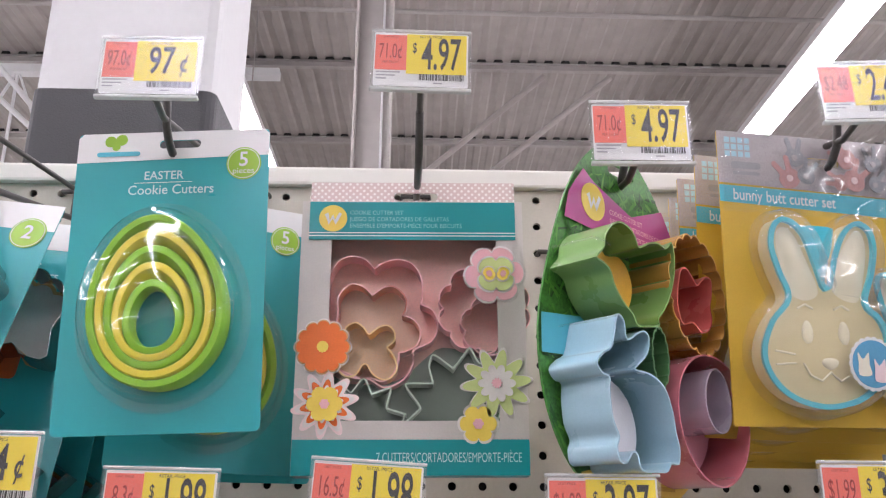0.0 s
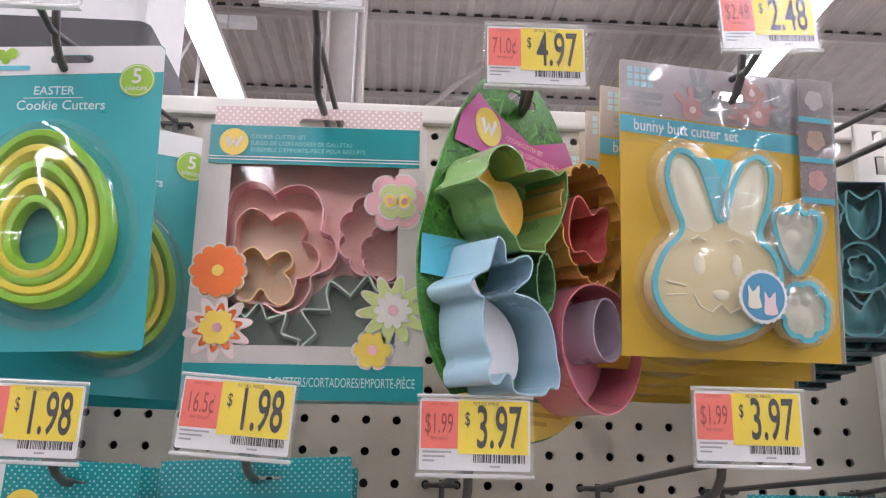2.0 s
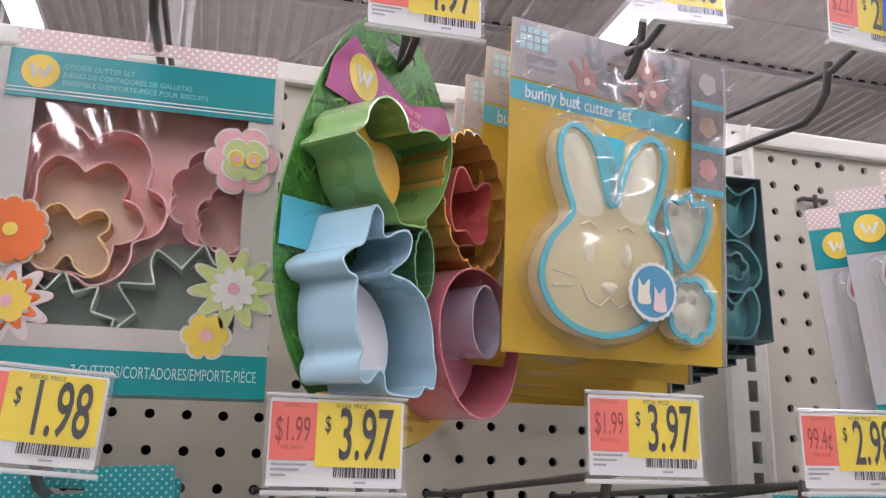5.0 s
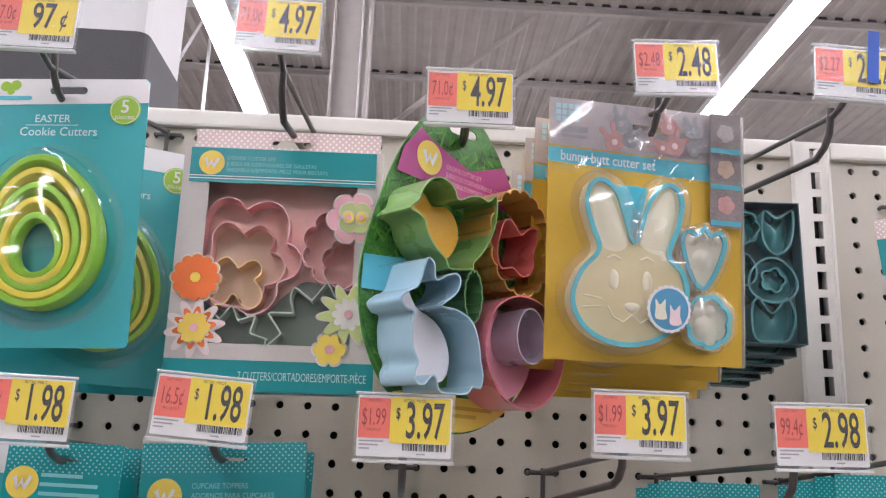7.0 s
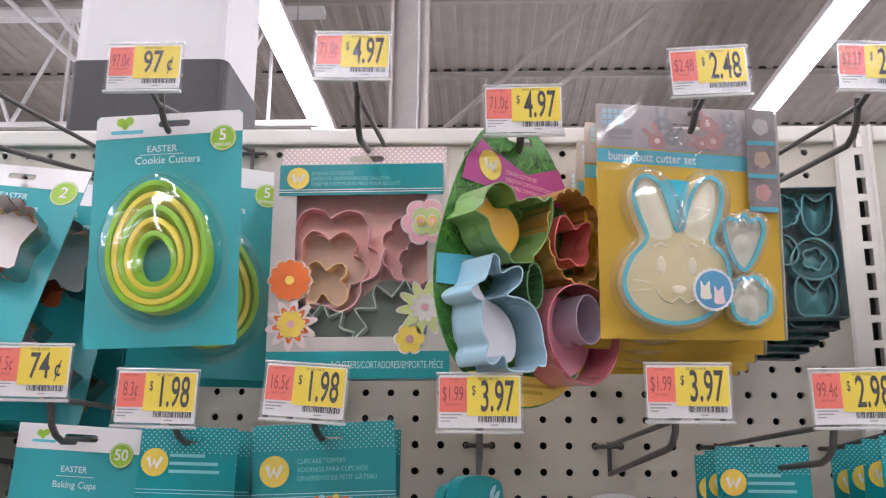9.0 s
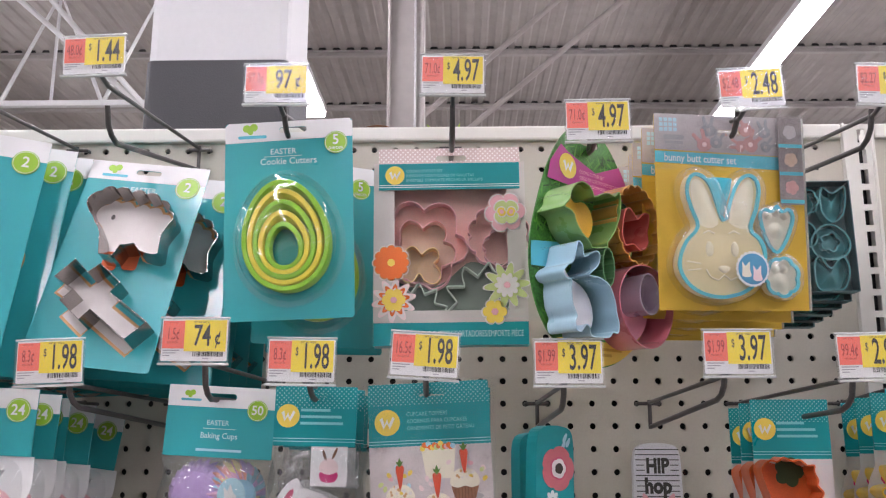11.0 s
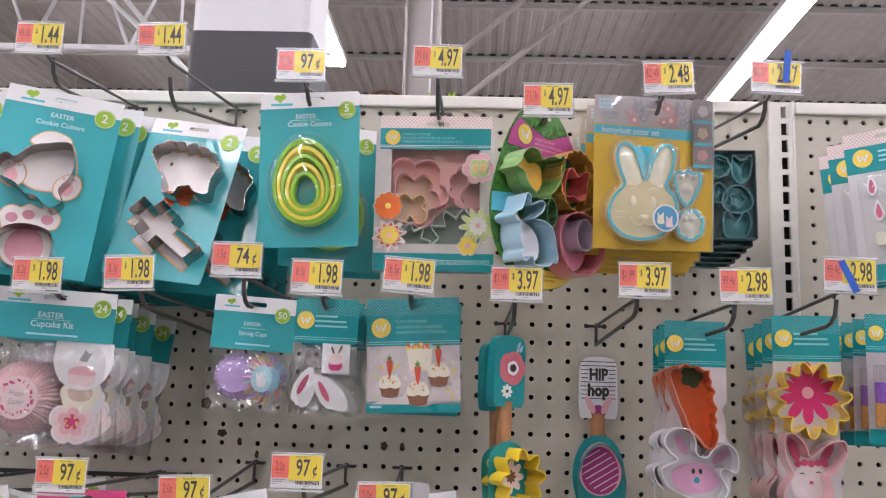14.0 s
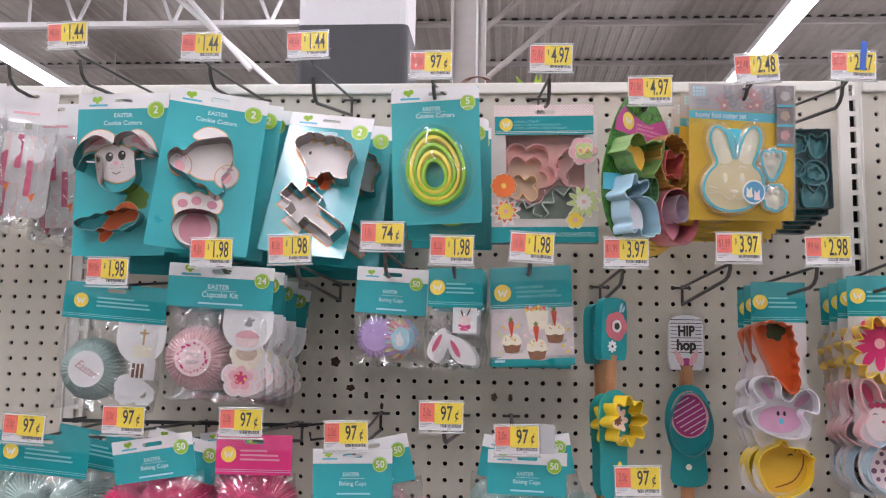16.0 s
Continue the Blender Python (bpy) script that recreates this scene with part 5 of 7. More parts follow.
def bunny_card(m, note):
    c = tin_card(m, 0.132, 0.232, note)
    face = curve([(-36, -87), (-32, -115), (-6, -129), (19, -119), (24, -94), (3, -77), (-19, -76)], 5)
    for pts in ([(-67, -96), (-59, -67), (-37, -53), (-14, -59), (-11, -76), (-33, -81), (-52, -84)], [(3, -63), (22, -53), (42, -66), (50, -89), (38, -91), (20, -77), (6, -77)]):
        q = curve(pts, 4)
        mx, mz = sum(p[0] for p in q) / len(q), sum(p[1] for p in q) / len(q)
        biscuit(c, q, ICING, -0.0002, 0.0015)
        part("ear_print", plate([(x * 0.5 + 0.5 * mx, z * 0.5 + 0.5 * mz + 0.003) for x, z in q], -0.0012, 0.0002), PINKP, c)
    biscuit(c, face, ICING, -0.0008, 0.0015)
    part("eye_print", plate(egg(0.011, 0.014, -0.017, -0.092, 18, 0), -0.0016, 0.0002), INK, c)
    part("eye_print", plate(egg(0.011, 0.014, 0.001, -0.090, 18, 0), -0.0016, 0.0002), INK, c)
    for x, z in ((-0.0155, -0.089), (0.0025, -0.087)):
        part("eye_glint", plate(ring(0.0016, x, z, 8), -0.0019, 0.0002), WHITE, c)
    part("nose_print", plate(egg(0.008, 0.006, -0.007, -0.101, 14, -0.2), -0.0016, 0.0002), PINKP, c)
    part("freckle_print", sheets([ring(0.0008, x / 1000, z / 1000, 6) for x, z in ((-15, -104), (-17, -108), (-13, -108), (2, -103), (4, -107), (0, -107))], -0.0016), INK, c)
    part("mouth_print", rod([(-0.012, -0.0016, -0.114), (-0.006, -0.0016, -0.117), (0.0, -0.0016, -0.113)], 0.0006, 5), INK, c)
    tin(c, curve([(-59, -103), (-52, -80), (-27, -65), (-4, -78), (1, -66), (23, -61), (48, -82), (54, -94), (30, -87), (30, -109), (31, -128), (18, -143), (-2, -146), (-21, -133), (-25, -114), (-28, -92), (-45, -97), (-53, -114)], 4), 0.022)
    for x, z, sx in ((-0.027, -0.104, -1), (0.031, -0.101, 1)):
        part("tie", rod([(x, -0.0225, z), (x + 0.012 * sx, -0.0225, z + 0.001)], 0.0009, 6), ENWHITE, c, "white plastic tie")
    part("carrot_leaf_print", plate(lobed(0.018, 0.025, -0.152, 6, 0.2, 0.3), -0.0004, 0.0002), LEAFP, c)
    biscuit(c, curve([(-27, -209), (-23, -192), (-9, -171), (1, -160), (15, -157), (27, -168), (24, -182), (8, -187), (-6, -198), (-19, -212)], 4), BURNT, -0.0008, 0.0008)
    scallop = []
    run = [(-55, -188), (-33, -180), (-14, -176), (5, -172), (24, -169), (38, -179), (23, -195), (6, -198), (-16, -195), (-35, -198)]
    for k, p in enumerate(run):
        q = run[(k + 1) % len(run)]
        dx, dz = q[0] - p[0], q[1] - p[1]
        d = math.hypot(dx, dz)
        scallop += [p, ((p[0] + q[0]) / 2 - dz / d * 3.4, (p[1] + q[1]) / 2 + dx / d * 3.4)]
    tin(c, curve(scallop, 3), 0.020)
    return c


BURNT = surface("burnt_orange_print", (0.58, 0.105, 0.022), 0.35, vary=0.15, patch=60)
f = bunny_card(pose(-0.6535, -0.222, 1.765, 0, -1, 0), "bunny and carrot")
for k in range(6):
    copy_thing(f, pose(-0.650 + 0.003 * k, -0.188 + 0.028 * k, 1.7625 - 0.002 * k, 0, -0.5 + 0.4 * k, 2))


def tail_card(m, note):
    c = tin_card(m, 0.133, 0.231, note)
    biscuit(c, curve([(-25, -72), (-21, -61), (-9, -54), (5, -55), (17, -62), (14, -76)], 4), ICING, -0.0003, 0.0015)
    biscuit(c, curve([(-36, -98), (-22, -78), (0, -71), (18, -67), (26, -83), (30, -104), (20, -124), (-2, -130), (-20, -126), (-32, -114)], 5), ICING, -0.0007, 0.0015)
    for x, z, a in ((-0.038, -0.113, 0.4), (0.025, -0.121, -0.5)):
        biscuit(c, egg(0.028, 0.034, x, z, 24, 0.05, a), ICING, -0.0012, 0.0015)
        part("pad_print", plate(egg(0.013, 0.017, x, z - 0.003, 18, 0.1, a), -0.0020, 0.0002), PINKP, c)
        part("toe_print", sheets([ring(0.0018, x - 0.006 + 0.006 * k, z + 0.010, 8) for k in range(3)], -0.0020), ROSEDOT, c)
    tin(c, curve([(-53, -107), (-44, -98), (-34, -101), (-22, -86), (-2, -78), (21, -74), (30, -96), (29, -115), (20, -133), (27, -146), (17, -158), (7, -153), (-3, -145), (-14, -144), (-28, -133), (-42, -128), (-51, -120)], 5), 0.022)
    biscuit(c, curve([(-39, -168), (-36, -158), (-27, -153), (-19, -155), (-10, -149), (2, -153), (14, -151), (25, -160), (23, -173), (15, -178), (23, -194), (22, -212), (10, -226), (-11, -228), (-29, -213), (-35, -199), (-33, -184)], 4), ICING, -0.0007, 0.0015)
    part("pad_print", plate(egg(0.041, 0.046, -0.005, -0.200, 30, 0.1), -0.0014, 0.0002), MAUVE, c)
    for x, z in ((-0.026, -0.168), (-0.009, -0.162), (0.012, -0.165)):
        part("toe_print", plate(egg(0.0135, 0.012, x, z, 16, 0), -0.0014, 0.0002), MAUVE, c)
    tin(c, curve([(-34, -205), (-28, -188), (-7, -179), (21, -184), (28, -204), (26, -218), (15, -228), (-5, -231), (-24, -224)], 5), 0.020)
    return c


f = tail_card(pose(-0.509, -0.2317, 1.7611, -9.6, 5.74, 16.5), "bunny tail and paw")
for k in range(7):
    copy_thing(f, pose(-0.497 + 0.006 * k, -0.196 + 0.024 * k, 1.7605 - 0.002 * k, -7 + k, 5 - 1.2 * k, 9 - 2 * k))


def cross_card(m, note):
    c = tin_card(m, 0.1235, 0.222, note)
    top_run = [(-38, -66), (-27, -51), (-13, -47.5), (3, -51), (18, -50.5), (34, -56), (45, -66), (49, -80)]
    lamb = []
    for p, q in zip(top_run, top_run[1:]):
        d = math.hypot(q[0] - p[0], q[1] - p[1])
        for k in range(8):
            t = k / 8
            lift = 4.2 * math.sin(math.pi * t) ** 0.7
            lamb.append(((p[0] + (q[0] - p[0]) * t - (q[1] - p[1]) / d * lift) / 1000, (p[1] + (q[1] - p[1]) * t + (q[0] - p[0]) / d * lift) / 1000))
    lamb += millimetres([(49, -80), (46, -88), (44.5, -93), (46, -104), (47, -112), (43, -115), (35, -114), (28, -112), (24, -107), (21.5, -105), (15, -107), (9, -108), (7, -114), (5, -119), (-2, -120), (-9, -119), (-12, -108), (-15, -97), (-20, -89), (-26, -81), (-33, -74)])
    fleece = grown([(x - 0.004, z + 0.001) for x, z in lamb], -0.003)
    biscuit(c, fleece, ICING, -0.0006, 0.003)
    for x, z in ((0.012, -0.112), (-0.008, -0.114)):
        part("hoof_print", plate(rect(0.015, 0.020, 0.004, x, z), -0.0012, 0.0002), BURNT, c)
    part("eye_print", plate(egg(0.004, 0.006, -0.020, -0.066, 10, 0), -0.0012, 0.0002), INK, c)
    tin(c, lamb, 0.024)
    cross = millimetres([(-42, -147), (-28, -127), (-12, -139), (-3, -129), (21, -146), (15, -157), (57, -182), (42, -201), (2, -176), (-5, -187), (-29, -170), (-20, -158)])
    biscuit(c, [(x - 0.006, z - 0.005) for x, z in cross], ICING, -0.0006, 0.003)
    tin(c, cross, 0.024)
    for x, z in ((-0.030, -0.150), (0.052, -0.190)):
        part("tie", rod([(x - 0.004, -0.0245, z), (x + 0.006, -0.0245, z + 0.004)], 0.0008, 6), BLISTER, c, "clear plastic tie")
    return c


f = cross_card(pose(-0.3624, -0.168, 1.7467, -17.4, 6.3, -2.9), "lamb and cross")
for k in range(4):
    copy_thing(f, pose(-0.340 + 0.004 * k, -0.128 + 0.030 * k, 1.744 - 0.002 * k, -10 + 3 * k, 4 - k, 2))


def clear_cutter_box(m):
    b = thing("cookie_cutter_box", m, "clear box of deep teal cutters on a dark backing", "cookie cutter box", "clear cutter boxes")
    w, h, d = 0.098, 0.112, 0.018
    part("backing", box(-w / 2, w / 2, d - 0.001, d, -h / 2, h / 2), DARKTEALPL, b, "dark teal backing card")
    for pts in (lobed(0.017, -0.026, 0.032, 5, 0.2), lobed(0.0145, 0.004, 0.036, 8, 0.12), lobed(0.010, -0.026, 0.032, 5, 0.2), egg(0.020, 0.026, 0.004, 0.002, 24), lobed(0.010, 0.026, -0.006, 5, 0.25), curve([(22, 50), (20, 26), (30, 14), (42, 24), (45, 50), (32, 44)], 4), egg(0.038, 0.036, 0.026, -0.006, 30), lobed(0.016, -0.018, -0.008, 6, 0.15), curve([(-40, -50), (-34, -22), (-22, -34), (-10, -22), (-6, -48), (-22, -54)], 4), curve([(10, -52), (8, -30), (14, -20), (24, -32), (36, -20), (42, -34), (36, -52), (24, -54)], 4)):
        smooth(part("teal_cutter", band(pts, d - 0.002, 0.014, 0.0008, 0.0005), PLTEAL, b, "deep teal plastic cutter"), 40)
        smooth(part("cutter_bubble", mound(grown(pts, -0.001), d - 0.003, 0.008), PLTEAL, b, "deep teal bubble"), 60)
    part("lid_edge", box(-w / 2, w / 2, 0, d, h / 2 - 0.0008, h / 2), DARKTEALPL, b)
    part("base_edge", box(-w / 2, w / 2, 0, d, -h / 2, -h / 2 + 0.0008), DARKTEALPL, b)
    for x in (-w / 2, w / 2 - 0.0008):
        part("side", box(x, x + 0.0008, 0, d, -h / 2, h / 2), DARKTEALPL, b)
    part("clear_front", plate(rect(w, h), -0.0004, 0), FILM, b, "clear plastic front")
    return b


f = clear_cutter_box(pose(0.292, -0.167, 1.669, 0, -0.5, -2))
for k in range(5):
    copy_thing(f, pose(0.292 - 0.001 * k, -0.146 + 0.021 * k, 1.666 - 0.0035 * (k + 1), 0, -0.5 + 0.4 * k, -2))


DEEPROSE = surface("deep_rose_print", (0.58, 0.09, 0.18), 0.4, vary=0.12, patch=80)


def rosette_bag(m):
    """A clear bag with a white header and pink-striped paper picks, at the edge of the walk."""
    b = thing("party_pick_bag", m, "clear bag of white paper picks with pink stripes", "paper pick bag", "paper pick bags")
    part("header", plate(rect(0.074, 0.048, 0.001, 0, -0.024), 0, 0.0008, [slot(0, -0.008, 0.02)]), WHITE, b)
    part("header_text", sheets(bars(-0.022, -0.034, (0.036,), 0.004, 0.0035), -0.0003), PINKP, b)
    part("insert_card", plate(rect(0.070, 0.128, 0.012, 0, -0.118), 0.0155, 0.0006), WHITE, b, "white insert card")
    for k in range(0, 4, 2):
        part("pick_stick", plate(rect(0.0085, 0.052, 0.001, -0.026 + 0.018 * k, -0.116 - 0.006 * k), 0.0008 - 0.0002 * k, 0.0006), DEEPROSE, b, "hot pink paper stick")
        part("pick_tip", plate(millimetres([(-24 + 18 * k, -140 - 6 * k), (-14 + 18 * k, -136 - 6 * k), (-18 + 18 * k, -150 - 6 * k)]), 0.0012, 0.0003), ORANGEP, b)
    rnd = random.Random(3)
    for k in range(7):
        x, z, r = -0.024 + 0.016 * (k % 4), -0.085 - 0.07 * (k // 4), rnd.uniform(0.018, 0.024)
        part("paper_pick", plate(lobed(r, x, z, 6, 0.15, rnd.uniform(0, 3), 0.5), 0.002 + 0.0015 * k, 0.0006), WHITE, b, "white scalloped paper pick")
        part("pick_print", plate(rect(0.009, 0.05, 0.002, x, z - 0.004), 0.0014 + 0.0015 * k, 0.0003), DEEPROSE if k % 3 == 1 else PALEPINK, b)
    pouch(b, 0.082, 0.155, -0.045, 0.010)
    return b


def pouch(parent, w, h, top, bulge, y=0.0, seed=1):
    """A cellophane pouch below a header: puffed, with sharp creases that run from its edges."""
    rnd = random.Random(seed)
    ni, nj = max(14, round(w / 0.0024)), max(14, round(h / 0.0026))
    vs, fs = [], []
    ph = [rnd.uniform(0, 6.28) for _ in range(5)]
    u, v = np.meshgrid(np.linspace(-1, 1, ni + 1), np.linspace(0, 1, nj + 1))
    puff = (1 - u**4) * (1 - (2 * v - 1) ** 4)
    x0 = u * w / 2 + 0.0022 * np.sin(9 * v + ph[3]) * np.abs(u)
    z0 = top - v * h + 0.0025 * np.sin(8 * u + ph[4]) * v
    for side in (-1, 0.6):
        fold = 0.0012 * np.sin(9 * u + 3 * v + ph[0])
        for k in range(52):
            edge = k % 3
            if edge == 0:
                cx, cz, a = rnd.uniform(-0.5, 0.5) * w, top - rnd.uniform(0, 0.12) * h, rnd.gauss(math.pi / 2, 0.45)
            elif edge == 1:
                cx, cz, a = rnd.choice((-0.46, 0.46)) * w, top - rnd.uniform(0.1, 1) * h, rnd.gauss(0.0, 0.6)
            else:
                cx, cz, a = rnd.uniform(-0.4, 0.4) * w, top - rnd.uniform(0.2, 1) * h, rnd.uniform(0, 3.14)
            ln, wd, amp = rnd.uniform(0.25, 0.6) * min(w, h), rnd.uniform(0.0020, 0.0050), rnd.uniform(0.0007, 0.0022) * rnd.choice((-1, 1))
            along = (x0 - cx) * math.cos(a) + (z0 - cz) * math.sin(a)
            off = -(x0 - cx) * math.sin(a) + (z0 - cz) * math.cos(a) + 0.004 * np.sin(along * 120 + k)
            fold = fold + amp * np.clip(1 - np.abs(off) / wd, 0, None) * np.clip(1.2 - np.abs(along) / ln, 0, 1)
        depth = y + 0.0004 * side + side * puff * (bulge + np.maximum(-0.9 * bulge, fold))
        vs += list(zip(x0.ravel().tolist(), depth.ravel().tolist(), z0.ravel().tolist()))
    m = (ni + 1) * (nj + 1)
    for s in (0, m):
        for j in range(nj):
            for i in range(ni):
                a = s + j * (ni + 1) + i
                fs += [(a, a + 1, a + ni + 2), (a, a + ni + 2, a + ni + 1)] if (i + j) % 2 else [(a, a + 1, a + ni + 1), (a + 1, a + ni + 2, a + ni + 1)]
    return smooth(part("pouch", (vs, fs), BAG, parent, "crinkled clear cellophane pouch"), 16)


f = rosette_bag(pose(-0.792, -0.215, 1.772, 0, 4, 12))
# the last four hang unseen further left, added to shade the board there
for x, y, z, roll, yaw in ((-0.772, -0.18, 1.762, -3, 8), (-0.748, -0.14, 1.752, 8, 15), (-0.86, -0.235, 1.778, 0, 6), (-0.85, -0.19, 1.770, 5, 4), (-0.742, -0.10, 1.748, 2, 5), (-0.93, -0.225, 1.776, 3, 4), (-0.94, -0.17, 1.768, -2, 6), (-1.02, -0.215, 1.774, 0, 5), (-1.03, -0.15, 1.765, 4, 3)):
    copy_thing(f, pose(x, y, z, 0, roll, yaw))
peg_hook(-0.80, 1.792, -0.80, 1.80, 1.766, label=False)


# ---- packs on the lower rows ----
def pleated_cup(r0, r1, depth, pleats=44, split=False):
    """A fluted paper cup seen from its base: a flat disc and a zigzag skirt that falls away behind; split leaves each pleat loose."""
    vs, fs = [(0, 0, 0)], []
    n = pleats * 2
    rows = [(r0, 0.0, 0.0), (r0 + (r1 - r0) * 0.45, 0.36, 0.0013), (r1, 0.9, 0.0022)]

    def at(row, k):
        r, d, zig = row
        a = 2 * math.pi * k / n
        q = r + (zig if k % 2 else -zig)
        return q * math.cos(a), d * depth + (3.0 * zig if k % 2 else -3.0 * zig), q * math.sin(a)

    for row in rows:
        vs += [at(row, k) for k in range(n)]
    for k in range(n):
        j = (k + 1) % n
        fs.append((0, 1 + j, 1 + k))
        for s in range(2):
            if split:
                q = len(vs)
                vs += [at(rows[s], k), at(rows[s], k + 1), at(rows[s + 1], k + 1), at(rows[s + 1], k)]
                fs.append((q, q + 1, q + 2, q + 3))
            else:
                fs.append((1 + s * n + k, 1 + s * n + j, 1 + (s + 1) * n + j, 1 + (s + 1) * n + k))
    return vs, fs


def moved(mesh, dx=0.0, dy=0.0, dz=0.0, scale=1.0, tilt=0.0):
    c, s = math.cos(tilt), math.sin(tilt)
    out = []
    for x, y, z in mesh[0]:
        x, y, z = x * scale, y * scale, z * scale
        out.append((x * c - y * s + dx, x * s + y * c + dy, z + dz))
    return out, mesh[1]


def card_header(b, w, h, style, badge_text="", title="", sub=""):
    """A folded header card over a pouch, its top at z = 0."""
    hole = slot(0.0, -0.009, min(0.026, w * 0.3))
    if style == "white":
        part("header", plate(rect(w, h, 0.001, 0, -h / 2), 0, 0.0012, [hole]), TEAL, b, "teal card header")
        part("header_top", plate(rect(w, h * 0.30, 0, 0, -h * 0.15), -0.0003, 0.0002, [hole]), WHITE, b, "white top strip")
        leaf_mark(b, -w * 0.30, -h * 0.13, -0.0006, 0.75 * w / 0.12)
        badge(b, w / 2 - 0.016, -h * 0.32, -0.0006, min(0.0105, w * 0.095), badge_text)
        words("title", title, -w * 0.02, -h * 0.52, -0.0004, 0.0072 * w / 0.11, DIMWHITE, b, 0.95, 0.012)
        words("subtitle", sub, 0, -h * 0.70, -0.0004, 0.0080 * w / 0.11, DIMWHITE, b, 0.95, 0.012)
        part("rule", sheets([rect(w * 0.3, 0.0004, 0, 0, -h * 0.60)], -0.0004), WHITE, b)
        part("small_print", sheets(bars(-w * 0.2, -h * 0.90, (w * 0.42,), 0.004, 0.0022), -0.0004), PALEBLUE, b)
    else:
        dots, plain = (DOTTEAL, DTEAL) if style == "teal" else (DOTHOT, HOTPINK)
        part("header", plate(rect(w, h, 0.001, 0, -h / 2), 0, 0.0012, [hole]), dots, b, "dotted card header")
        part("header_field", plate(rect(w, h * 0.62, 0, 0, -h * 0.69), -0.0003, 0.0002), plain, b)
        roundel(b, -w / 2 + 0.0135 * w / 0.08, -h * 0.50, -0.0008, min(0.0105, h * 0.20, w * 0.14))
        part("small_print", sheets(bars(-w * 0.18, -h * 0.40, (w * 0.36, w * 0.5, w * 0.52), h * 0.11, h * 0.045), -0.0005), TEXTTEAL if style == "teal" else ROSEDOT, b)
        for z in (0.004, 0.0065):
            part("header_line", sheets([rect(w, 0.0005, 0, 0, -h + z)], -0.0005), PALEBLUE, b)


def bag(m, label, category, group=""):
    return thing("baking_bag", m, label, category, group)


